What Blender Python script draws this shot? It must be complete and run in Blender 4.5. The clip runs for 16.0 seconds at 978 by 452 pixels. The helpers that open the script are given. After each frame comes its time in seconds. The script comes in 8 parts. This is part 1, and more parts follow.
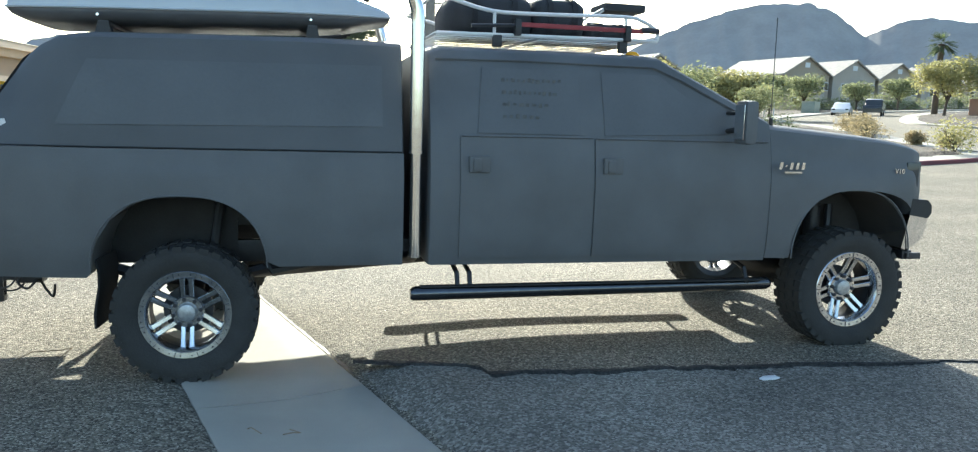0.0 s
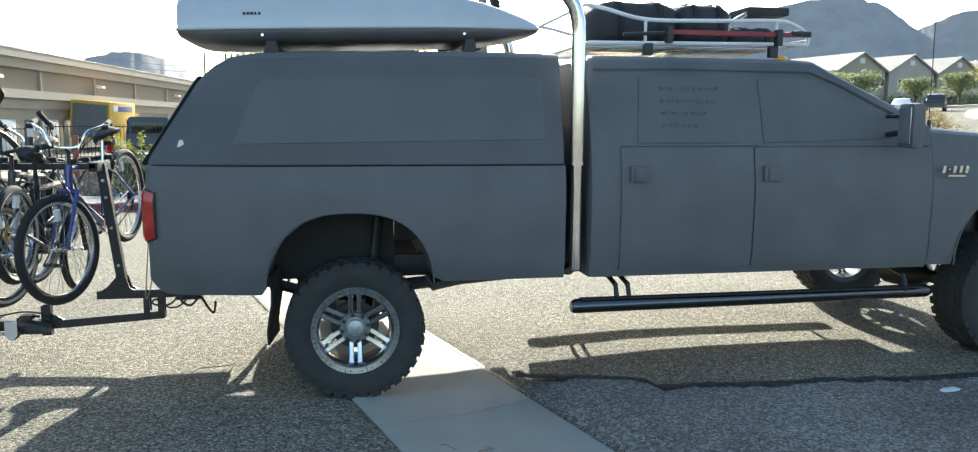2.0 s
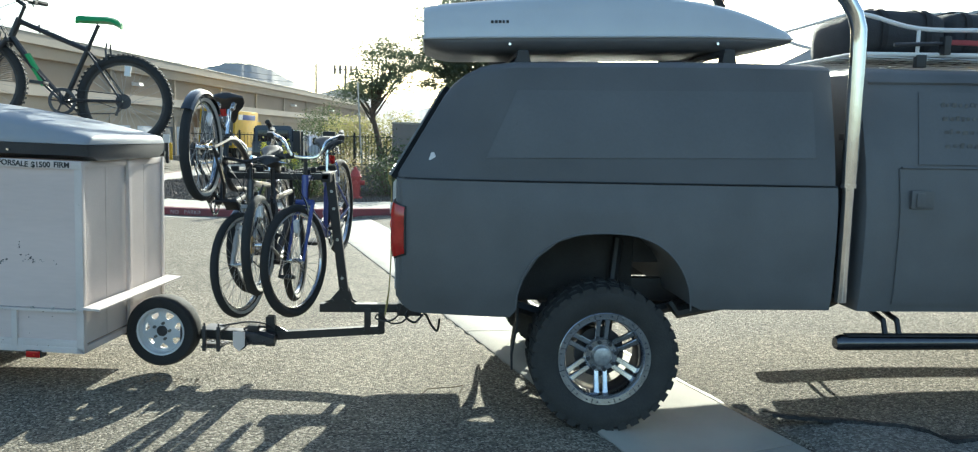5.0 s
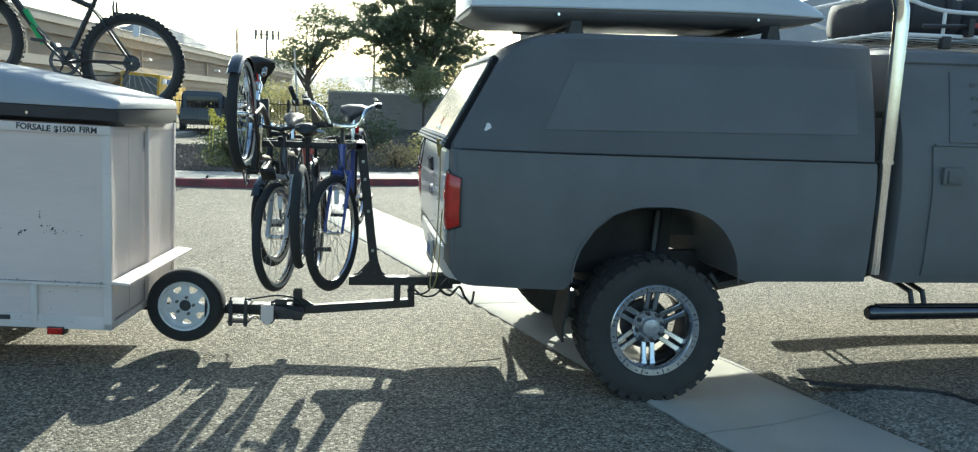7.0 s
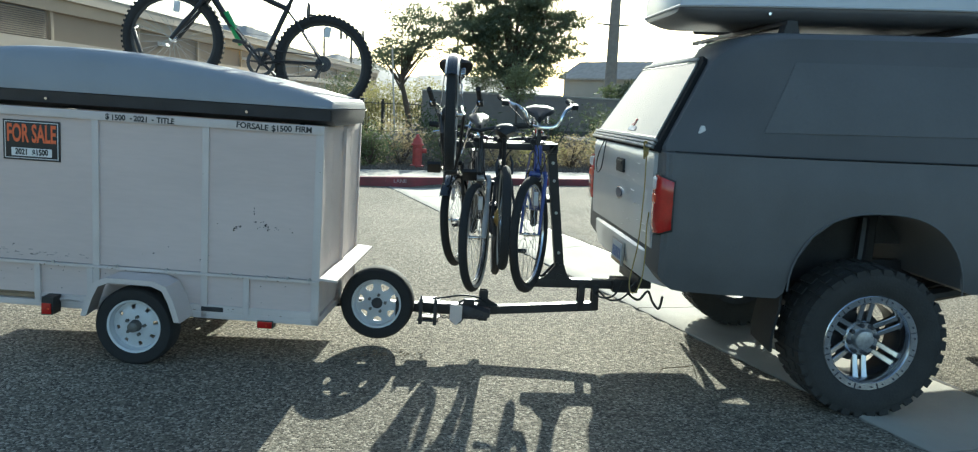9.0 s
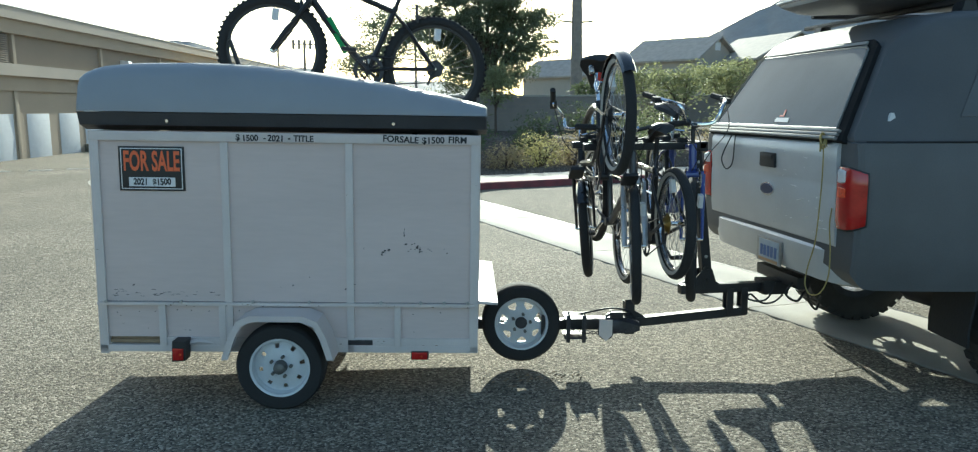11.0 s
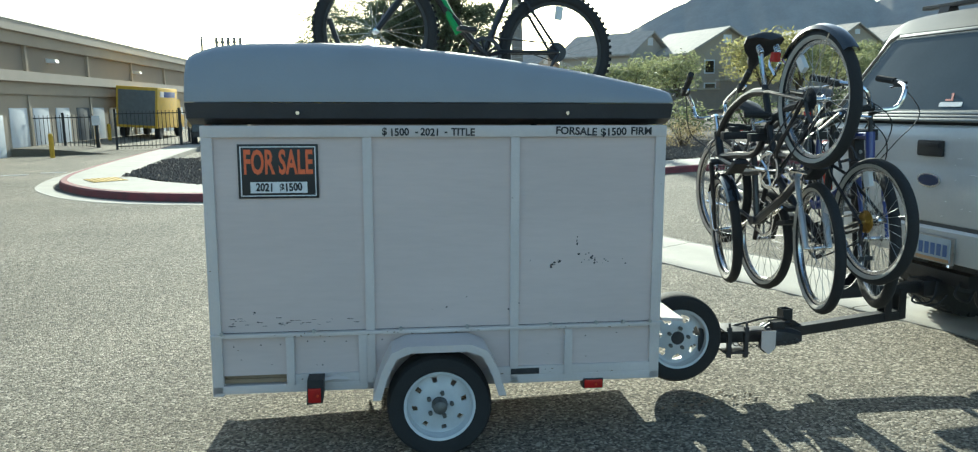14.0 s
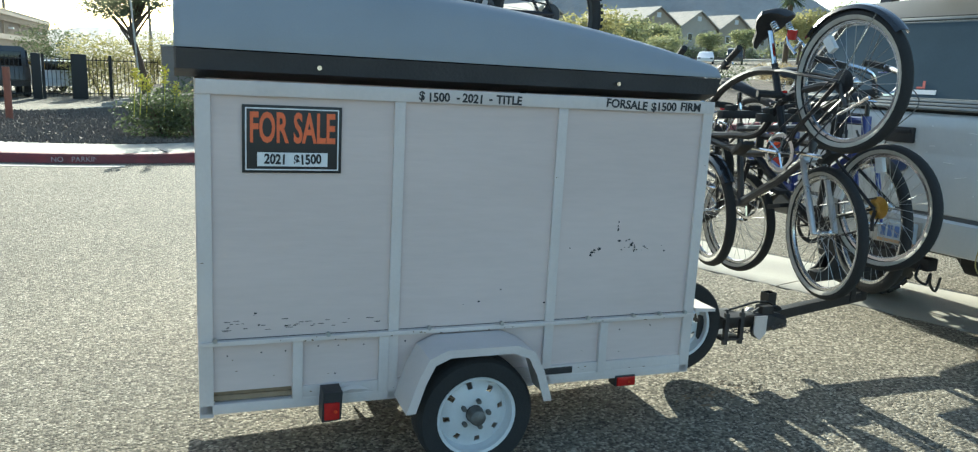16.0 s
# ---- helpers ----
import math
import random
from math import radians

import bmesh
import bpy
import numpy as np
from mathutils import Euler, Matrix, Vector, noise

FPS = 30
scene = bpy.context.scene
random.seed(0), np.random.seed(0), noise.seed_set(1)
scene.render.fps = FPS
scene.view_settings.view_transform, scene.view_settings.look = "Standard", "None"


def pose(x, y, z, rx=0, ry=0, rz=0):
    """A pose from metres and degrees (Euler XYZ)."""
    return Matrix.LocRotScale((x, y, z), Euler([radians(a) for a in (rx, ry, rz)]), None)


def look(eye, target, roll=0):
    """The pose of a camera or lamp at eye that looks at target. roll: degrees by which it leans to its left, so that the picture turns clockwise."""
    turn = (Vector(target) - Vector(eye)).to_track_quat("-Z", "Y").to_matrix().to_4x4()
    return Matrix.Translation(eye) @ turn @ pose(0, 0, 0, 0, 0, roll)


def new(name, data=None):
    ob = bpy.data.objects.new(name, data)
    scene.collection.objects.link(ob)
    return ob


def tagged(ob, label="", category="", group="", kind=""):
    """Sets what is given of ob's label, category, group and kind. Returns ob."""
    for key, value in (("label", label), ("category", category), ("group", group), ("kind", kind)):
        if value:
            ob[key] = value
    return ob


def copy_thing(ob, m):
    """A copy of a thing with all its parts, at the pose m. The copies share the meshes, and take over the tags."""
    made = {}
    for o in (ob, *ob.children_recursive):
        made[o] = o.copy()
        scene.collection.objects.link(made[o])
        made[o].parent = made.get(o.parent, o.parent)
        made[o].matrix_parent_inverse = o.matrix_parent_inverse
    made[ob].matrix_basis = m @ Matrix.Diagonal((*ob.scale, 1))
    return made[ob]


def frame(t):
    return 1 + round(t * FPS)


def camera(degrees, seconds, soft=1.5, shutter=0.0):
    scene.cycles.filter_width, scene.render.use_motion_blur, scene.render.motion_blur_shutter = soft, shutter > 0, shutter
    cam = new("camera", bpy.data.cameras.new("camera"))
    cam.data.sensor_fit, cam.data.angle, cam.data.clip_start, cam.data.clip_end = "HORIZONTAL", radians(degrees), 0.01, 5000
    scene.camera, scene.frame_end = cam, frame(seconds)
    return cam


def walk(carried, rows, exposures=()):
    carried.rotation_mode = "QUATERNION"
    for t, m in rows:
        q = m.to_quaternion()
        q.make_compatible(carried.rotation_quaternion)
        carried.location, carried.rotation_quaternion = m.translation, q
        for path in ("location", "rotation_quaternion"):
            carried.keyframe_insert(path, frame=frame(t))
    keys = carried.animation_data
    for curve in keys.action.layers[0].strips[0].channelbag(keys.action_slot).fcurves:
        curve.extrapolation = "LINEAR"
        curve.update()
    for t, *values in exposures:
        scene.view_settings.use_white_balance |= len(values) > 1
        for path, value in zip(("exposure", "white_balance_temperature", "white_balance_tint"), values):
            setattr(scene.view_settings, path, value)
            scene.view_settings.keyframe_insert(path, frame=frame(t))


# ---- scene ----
cam = camera(63.0, 16.0, 1.2)
PATH = [
    (0, (0.593, -4.77, 1.513), (1.073, -2.847, 1.248), 1.7),
    (0.5, (0.376, -4.766, 1.522), (0.817, -2.83, 1.284), 0.9),
    (1, (0.194, -4.737, 1.531), (0.623, -2.807, 1.233), 1.0),
    (1.5, (0.054, -4.648, 1.532), (0.443, -2.708, 1.244), 1.5),
    (2, (-0.087, -4.58, 1.538), (0.284, -2.631, 1.284), 0.3),
    (2.5, (-0.245, -4.509, 1.539), (-0.015, -2.541, 1.272), 0.4),
    (3, (-0.41, -4.472, 1.543), (-0.142, -2.503, 1.317), 1.6),
    (3.5, (-0.597, -4.453, 1.555), (-0.402, -2.473, 1.353), -0.9),
    (4, (-0.717, -4.331, 1.542), (-0.553, -2.351, 1.311), -0.3),
    (4.5, (-0.818, -4.238, 1.538), (-0.69, -2.254, 1.319), 0.8),
    (7, (-1.654, -4.046, 1.516), (-1.312, -2.098, 1.225), 2.3),
    (7.5, (-1.845, -4.095, 1.504), (-1.453, -2.156, 1.206), -0.9),
    (8, (-2.036, -4.077, 1.502), (-1.653, -2.137, 1.199), 2.2),
    (8.5, (-2.194, -3.996, 1.499), (-1.952, -2.031, 1.215), 2.1),
    (9, (-2.36, -3.911, 1.499), (-2.198, -1.94, 1.198), 2.6),
    (9.5, (-2.563, -3.857, 1.5), (-2.398, -1.88, 1.243), 1.6),
    (12, (-3.763, -3.169, 1.465), (-3.409, -1.226, 1.152), 0.5),
    (12.5, (-3.833, -3.09, 1.47), (-3.433, -1.154, 1.162), 1.6),
    (13, (-4.067, -3.026, 1.481), (-3.663, -1.086, 1.208), -0.2),
    (13.5, (-4.253, -2.872, 1.468), (-3.861, -0.93, 1.194), 0.7),
    (14, (-4.421, -2.669, 1.444), (-3.975, -0.743, 1.142), -1.1),
    (14.5, (-4.562, -2.486, 1.435), (-3.917, -0.623, 1.098), 1.3),
    (15, (-4.737, -2.321, 1.429), (-3.995, -0.501, 1.059), 0.6),
    (15.5, (-4.899, -2.141, 1.422), (-4.093, -0.352, 1.036), 1.6),
    (16, (-5.113, -1.96, 1.432), (-4.228, -0.207, 1.051), 1.9),
]
EXPOSURE = [(0,1.6,6150,0),(2,1.6,6250,1),(4.5,1.35,6050,-2),(7,1.25,6050,-5),(9.5,1.0,6000,-5),(12.5,0.95,5950,-8),(14,1.05,5950,-8),(15,1.0,6000,-7),(16,1.3,6100,-5)]
walk(cam, [(t, look(eye, target, roll)) for t, eye, target, roll in PATH], EXPOSURE)

# ---- daylight: low winter sun ahead of the camera, clear sky ----
SUN_EL, SUN_AZ = 22.0, 10.0
world = bpy.data.worlds.new("sky")
scene.world = world
world.use_nodes = True
wn = world.node_tree.nodes
sky = wn.new("ShaderNodeTexSky")
sky.sky_type = "NISHITA"
sky.sun_disc = False
sky.sun_elevation, sky.sun_rotation = radians(SUN_EL), radians(SUN_AZ)
sky.altitude, sky.air_density, sky.dust_density = 600, 1.0, 2.5
wn["Background"].inputs["Strength"].default_value = 0.12
world.node_tree.links.new(sky.outputs[0], wn["Background"].inputs["Color"])
sun_data = bpy.data.lights.new("sun", "SUN")
sun_data.energy, sun_data.angle, sun_data.color = 4.9, radians(0.53), (1.0, 0.93, 0.82)
sun = new("sun", sun_data)
sun.matrix_world = look((60 * math.sin(radians(SUN_AZ)), 60 * math.cos(radians(SUN_AZ)), 60 * math.tan(radians(SUN_EL))), (0, 0, 0))

# ---- materials ----
def mat(name, base, rough=0.6, metal=0.0, var=0.18, scale=6.0, fine=90.0, bump=0.0, coat=0.0, second=None, patch=0.0, spec=0.5, stretch=None):
    """A surface with coarse and fine variation of its colour and roughness, and a fine relief."""
    m = bpy.data.materials.new(name)
    m.use_nodes = True
    n, l = m.node_tree.nodes, m.node_tree.links
    b = n["Principled BSDF"]
    b.inputs["Metallic"].default_value = metal
    b.inputs["Coat Weight"].default_value = coat
    b.inputs["Specular IOR Level"].default_value = spec
    tc = n.new("ShaderNodeTexCoord")
    big, small = n.new("ShaderNodeTexNoise"), n.new("ShaderNodeTexNoise")
    for node, s, d in ((big, scale, 6.0), (small, fine, 3.0)):
        node.inputs["Scale"].default_value, node.inputs["Detail"].default_value = s, d
        if stretch:
            mp = n.new("ShaderNodeMapping")
            mp.inputs["Scale"].default_value = stretch
            l.new(tc.outputs["Object"], mp.inputs["Vector"])
            l.new(mp.outputs[0], node.inputs["Vector"])
        else:
            l.new(tc.outputs["Object"], node.inputs["Vector"])
    ramp = n.new("ShaderNodeMix")
    ramp.data_type = "RGBA"
    dark = second or tuple(c * (1 - var) for c in base)
    lite = tuple(min(1, c * (1 + var)) for c in base)
    ramp.inputs["A"].default_value, ramp.inputs["B"].default_value = (*dark, 1), (*lite, 1)
    add = n.new("ShaderNodeMath")
    add.operation = "MULTIPLY_ADD"
    add.inputs[1].default_value, add.inputs[2].default_value = 0.45, 0.0
    l.new(small.outputs["Fac"], add.inputs[0])
    sm = n.new("ShaderNodeMapRange")
    sm.inputs["From Min"].default_value, sm.inputs["From Max"].default_value = 0.32 - patch * 0.1, 0.68 - patch * 0.1
    l.new(big.outputs["Fac"], sm.inputs["Value"])
    mx = n.new("ShaderNodeMath")
    mx.operation = "MULTIPLY_ADD"
    mx.inputs[1].default_value = 0.62
    l.new(sm.outputs[0], mx.inputs[0])
    l.new(add.outputs[0], mx.inputs[2])
    l.new(mx.outputs[0], ramp.inputs["Factor"])
    l.new(ramp.outputs["Result"], b.inputs["Base Color"])
    rr = n.new("ShaderNodeMapRange")
    rr.inputs["To Min"].default_value, rr.inputs["To Max"].default_value = max(0.02, rough * 0.82), min(1, rough * 1.18)
    l.new(big.outputs["Fac"], rr.inputs["Value"])
    l.new(rr.outputs[0], b.inputs["Roughness"])
    if bump:
        bp = n.new("ShaderNodeBump")
        bp.inputs["Strength"].default_value, bp.inputs["Distance"].default_value = min(1.0, bump), 0.01
        l.new(small.outputs["Fac"], bp.inputs["Height"])
        l.new(bp.outputs[0], b.inputs["Normal"])
    return m


def stone_mat(name, tones, cell, rough=0.9, bump=0.6, blotch=0.35, depth=0.35):
    """Broken stone: chips of several tones with relief, and broad blotches."""
    m = bpy.data.materials.new(name)
    m.use_nodes = True
    n, l = m.node_tree.nodes, m.node_tree.links
    b = n["Principled BSDF"]
    b.inputs["Roughness"].default_value = rough
    b.inputs["Specular IOR Level"].default_value = 0.22
    tc = n.new("ShaderNodeTexCoord")
    vo = n.new("ShaderNodeTexVoronoi")
    vo.inputs["Scale"].default_value = cell
    l.new(tc.outputs["Object"], vo.inputs["Vector"])
    sep = n.new("ShaderNodeSeparateColor")
    l.new(vo.outputs["Color"], sep.inputs[0])
    cr = n.new("ShaderNodeValToRGB")
    cr.color_ramp.elements[0].color, cr.color_ramp.elements[1].color = (*tones[0], 1), (*tones[-1], 1)
    for i, c in enumerate(tones[1:-1]):
        cr.color_ramp.elements.new((i + 1) / (len(tones) - 1)).color = (*c, 1)
    l.new(sep.outputs[0], cr.inputs[0])
    no = n.new("ShaderNodeTexNoise")
    no.inputs["Scale"].default_value, no.inputs["Detail"].default_value = 0.55, 8.0
    l.new(tc.outputs["Object"], no.inputs["Vector"])
    mr = n.new("ShaderNodeMapRange")
    mr.inputs["From Min"].default_value, mr.inputs["From Max"].default_value = 0.3, 0.7
    mr.inputs["To Min"].default_value, mr.inputs["To Max"].default_value = 1 - blotch, 1 + blotch * 0.5
    l.new(no.outputs["Fac"], mr.inputs["Value"])
    mu = n.new("ShaderNodeMix")
    mu.data_type, mu.blend_type = "RGBA", "MULTIPLY"
    mu.inputs["Factor"].default_value = 1
    l.new(cr.outputs[0], mu.inputs["A"])
    l.new(mr.outputs[0], mu.inputs["B"])
    l.new(mu.outputs["Result"], b.inputs["Base Color"])
    bp = n.new("ShaderNodeBump")
    bp.inputs["Strength"].default_value, bp.inputs["Distance"].default_value = bump, depth / cell
    l.new(vo.outputs["Distance"], bp.inputs["Height"])
    bp.invert = True
    l.new(bp.outputs[0], b.inputs["Normal"])
    return m


def glass_mat(name, tint, rough=0.03, alpha=1.0):
    m = bpy.data.materials.new(name)
    m.use_nodes = True
    b = m.node_tree.nodes["Principled BSDF"]
    b.inputs["Base Color"].default_value = (*tint, 1)
    b.inputs["Roughness"].default_value = rough
    b.inputs["IOR"].default_value = 1.5
    b.inputs["Transmission Weight"].default_value = 1 - alpha
    return m


M_ASPHALT = stone_mat("asphalt", [(0.06, 0.053, 0.041), (0.12, 0.106, 0.082), (0.19, 0.167, 0.127), (0.235, 0.207, 0.16), (0.46, 0.412, 0.328)], 90, 0.92, 0.9, 0.22, 0.55)
M_OLD = stone_mat("worn_asphalt", [(0.10, 0.09, 0.076), (0.17, 0.154, 0.13), (0.235, 0.213, 0.18), (0.38, 0.348, 0.30)], 80, 0.95, 0.8, 0.4, 0.6)
M_TAR = stone_mat("tar_edge", [(0.018, 0.018, 0.018), (0.03, 0.03, 0.03), (0.055, 0.053, 0.05)], 70, 0.8, 0.9, 0.3)
M_GRAVEL = stone_mat("gravel", [(0.045, 0.037, 0.031), (0.085, 0.070, 0.057), (0.125, 0.103, 0.086), (0.20, 0.168, 0.142)], 18, 0.95, 0.9, 0.3)
M_STONES = mat("brown_stones", (0.15, 0.125, 0.103), 0.9, var=0.5, scale=25, fine=200, bump=0.2, spec=0.2)
M_DESERT = stone_mat("desert_soil", [(0.16, 0.13, 0.10), (0.21, 0.17, 0.13), (0.26, 0.215, 0.17)], 3, 0.95, 0.4, 0.3)
M_CONCRETE = mat("concrete", (0.36, 0.335, 0.285), 0.9, var=0.16, scale=2.2, fine=140, bump=0.25)
M_KERB_RED = mat("red_kerb_paint", (0.20, 0.045, 0.05), 0.8, var=0.35, scale=5, fine=60, bump=0.3, second=(0.12, 0.05, 0.05))
# Both blacks are lifted to grey, putting lens glare into the paint.
M_BLACK = mat("glare_lifted_black_paint", (0.105, 0.107, 0.110), 0.55, var=0.25, scale=2.5, fine=160, bump=0.06)
M_CAP = mat("glare_lifted_cap_paint", (0.103, 0.105, 0.109), 0.6, var=0.2, scale=2, fine=150, bump=0.04, spec=0.3)
M_SILVER = mat("silver_body_paint", (0.58, 0.59, 0.59), 0.36, 0.15, var=0.1, scale=3, fine=60, coat=0.3)
M_TRIM = mat("black_trim", (0.02, 0.02, 0.021), 0.55, var=0.3, scale=12, bump=0.1)
M_STEEL_BLACK = mat("black_powder_steel", (0.018, 0.018, 0.02), 0.45, var=0.3, scale=20, bump=0.15)
M_RUBBER = mat("tyre_rubber", (0.022, 0.022, 0.022), 0.85, var=0.3, scale=14, bump=0.25)
# a little greyer than the plain rubber
M_TYRE = mat("grey_mud_tyre", (0.036, 0.035, 0.033), 0.9, var=0.35, scale=9, bump=0.25)
M_CHROME = mat("chrome", (0.72, 0.72, 0.72), 0.12, 1.0, var=0.08, scale=18)
M_ALLOY = mat("machined_alloy", (0.55, 0.56, 0.58), 0.22, 1.0, var=0.12, scale=20, fine=120)
M_DARKMETAL = mat("dark_metal", (0.07, 0.07, 0.075), 0.5, 0.8, var=0.3, scale=16)
M_GALV = mat("galvanised_steel", (0.42, 0.42, 0.41), 0.45, 0.9, var=0.25, scale=18, bump=0.1)
M_WHITE = mat("white_trailer_paint", (0.615, 0.545, 0.51), 0.6, var=0.1, scale=3.5, fine=70, bump=0.12)
M_WHITE_PLY = mat("white_painted_plywood", (0.61, 0.505, 0.468), 0.7, var=0.12, scale=3.0, fine=60, bump=0.10, stretch=(0.16, 1, 1))
M_WHITE_WHEEL = mat("white_wheel_enamel", (0.60, 0.61, 0.62), 0.4, var=0.08, scale=12)
M_GREYBOX = mat("grey_box_plastic", (0.27, 0.285, 0.31), 0.5, var=0.08, scale=3, fine=200, bump=0.08)
M_BOXLID = mat("silver_box_plastic", (0.50, 0.52, 0.54), 0.3, 0.1, var=0.07, scale=3, fine=120)
M_BOXBASE = mat("black_box_plastic", (0.045, 0.046, 0.05), 0.55, var=0.2, scale=6, bump=0.2)
M_BOXGREY = mat("dark_grey_box_plastic", (0.13, 0.13, 0.135), 0.45, var=0.15, scale=6, bump=0.1)
M_WOOD = mat("raw_plywood", (0.24, 0.175, 0.11), 0.8, var=0.35, scale=9, fine=50, bump=0.2)
M_RED_LENS = mat("red_lens", (0.42, 0.015, 0.012), 0.15, var=0.35, scale=14, fine=120, coat=0.5)
M_AMBER = mat("amber_lens", (0.9, 0.42, 0.02), 0.2, var=0.1)
M_GLASS = glass_mat("tinted_glass", (0.012, 0.013, 0.015), 0.04)
# Dusty glass; the blue puts reflected sky into its base colour.
M_HATCHGLASS = mat("dusty_sky_blue_glass", (0.06, 0.085, 0.10), 0.16, var=0.15, scale=3, fine=80, spec=0.2)
M_MATTBLACK = mat("matt_black_frame", (0.02, 0.021, 0.022), 0.9, var=0.3, scale=12, spec=0.1)
M_SILL = mat("aluminium_sill_grey", (0.24, 0.245, 0.235), 0.5, 0.2, var=0.15, scale=12)
# Side glass raised to about the paint's tone; veiling glare is in its colour.
M_SIDEGLASS = mat("glare_lifted_side_glass", (0.098, 0.100, 0.103), 0.50, var=0.2, scale=2.0, fine=60)
M_CLEARGLASS = glass_mat("window_glass", (0.05, 0.055, 0.06), 0.02)
M_RACKWHITE = mat("white_rack_tube", (0.7, 0.7, 0.7), 0.4, var=0.1)


# ---- mesh tools ----
def bm_box(bm, lo, hi, bev=0.0, m=None):
    c = [(a + b) / 2 for a, b in zip(lo, hi)]
    s = [abs(b - a) for a, b in zip(lo, hi)]
    got = bmesh.ops.create_cube(bm, size=1.0, matrix=Matrix.Translation(c) @ Matrix.Diagonal((*s, 1)))
    if bev:
        edges = list({e for v in got["verts"] for e in v.link_edges})
        got = bmesh.ops.bevel(bm, geom=edges, offset=bev, segments=2, affect="EDGES", profile=0.7)
    if m:
        bmesh.ops.transform(bm, matrix=m, verts=list({v for v in got["verts"] if v.is_valid}))
    return bm


def bm_loft(bm, rings, cap=True, closed=True, loop=False):
    vs = [[bm.verts.new(p) for p in ring] for ring in rings]
    k = len(vs[0])
    pairs = list(zip(vs, vs[1:])) + ([(vs[-1], vs[0])] if loop else [])
    for a, b in pairs:
        for i in range(k if closed else k - 1):
            j = (i + 1) % k
            bm.faces.new((a[i], a[j], b[j], b[i]))
    if cap and closed and not loop:
        bm.faces.new(vs[0][::-1])
        bm.faces.new(vs[-1])
    return bm


def bm_tube(bm, pts, r, seg=8, loop=False, flat=1.0):
    """A round bar along points; r one radius or one for each point."""
    pts = [Vector(p) for p in pts]
    n = len(pts)
    rs = r if isinstance(r, (list, tuple)) else [r] * n
    rings, up = [], None
    for i, p in enumerate(pts):
        a = pts[(i - 1) % n] if (loop or i > 0) else p
        b = pts[(i + 1) % n] if (loop or i < n - 1) else p
        d = (b - a).normalized()
        if up is None:
            up = Vector((0, 0, 1)) if abs(d.z) < 0.9 else Vector((1, 0, 0))
        side = d.cross(up).normalized()
        up = side.cross(d).normalized()
        rings.append([p + rs[i] * (math.cos(t) * side + flat * math.sin(t) * up) for t in (2 * math.pi * j / seg for j in range(seg))])
    return bm_loft(bm, rings, cap=True, loop=loop)


def solid(bm, t, inward=None):
    """Gives a sheet a thickness t, on the side of the point inward where there is one."""
    bm.normal_update()
    if inward is not None:
        f = next(iter(bm.faces))
        if f.normal.dot(Vector(inward) - f.calc_center_median()) > 0:
            bmesh.ops.reverse_faces(bm, faces=bm.faces[:])
            bm.normal_update()
    faces, rim = bm.faces[:], [e for e in bm.edges if e.is_boundary]
    low = {v: bm.verts.new(v.co - v.normal * t) for v in bm.verts[:]}
    for f in faces:
        bm.faces.new([low[v] for v in reversed(f.verts)])
    for e in rim:
        a, b = e.verts
        bm.faces.new((a, b, low[b], low[a]))
    return bm


def bm_lathe(bm, prof, seg=32, m=None, closed=True):
    """Turns a profile of (radius, y) round the y axis; m lays it in place."""
    m = m or Matrix()
    rings = []
    for j in range(seg):
        a = 2 * math.pi * j / seg
        rings.append([m @ Vector((r * math.cos(a), y, r * math.sin(a))) for r, y in prof])
    return bm_loft(bm, rings, cap=False, closed=closed, loop=True)


def bm_disc(bm, r, y0, y1, seg=16, m=None, bev=0.0):
    m = m or Matrix()
    prof = [(r - bev, y0), (r, y0 + (bev if y1 > y0 else -bev)), (r, y1 - (bev if y1 > y0 else -bev)), (r - bev, y1)]
    rings = [[m @ Vector((q * math.cos(a), y, q * math.sin(a))) for a in (2 * math.pi * j / seg for j in range(seg))] for q, y in prof]
    return bm_loft(bm, rings)


def bm_prism(bm, poly, axis, lo, hi):
    """A flat outline drawn out along an axis; the outline gives the two other coordinates in order."""
    def at(p, v):
        q = list(p)
        q.insert("xyz".index(axis), v)
        return q
    return bm_loft(bm, [[at(p, lo) for p in poly], [at(p, hi) for p in poly]])


def mesh_of(name, bm, material, smooth=True, angle=38):
    bmesh.ops.recalc_face_normals(bm, faces=bm.faces)
    me = bpy.data.meshes.new(name)
    bm.to_mesh(me)
    bm.free()
    me.materials.append(material)
    if smooth:
        me.polygons.foreach_set("use_smooth", [True] * len(me.polygons))
        me.set_sharp_from_angle(angle=radians(angle))
    return me


def part(name, bm, material, parent=None, label="", at=None, smooth=True, angle=38):
    ob = new(name, mesh_of(name, bm, material, smooth, angle))
    ob.parent = parent
    if at is not None:
        ob.matrix_basis = at
    if label:
        ob["label"] = label
    return ob


def share(name, ob, parent, at, label=""):
    """Another part on the same mesh."""
    o = new(name, ob.data)
    o.parent, o.matrix_basis = parent, at
    if label:
        o["label"] = label
    return o


def thing(name, label, category, group="", at=None, kind=""):
    ob = new(name)
    ob.empty_display_size = 0.1
    if at is not None:
        ob.matrix_basis = at
    return tagged(ob, label, category, group, kind)


def B():
    return bmesh.new()


def solo(name, bm, material, label, category, group="", kind="", smooth=True, at=None, angle=38):
    ob = part(name, bm, material, None, "", at, smooth, angle)
    return tagged(ob, label, category, group, kind)


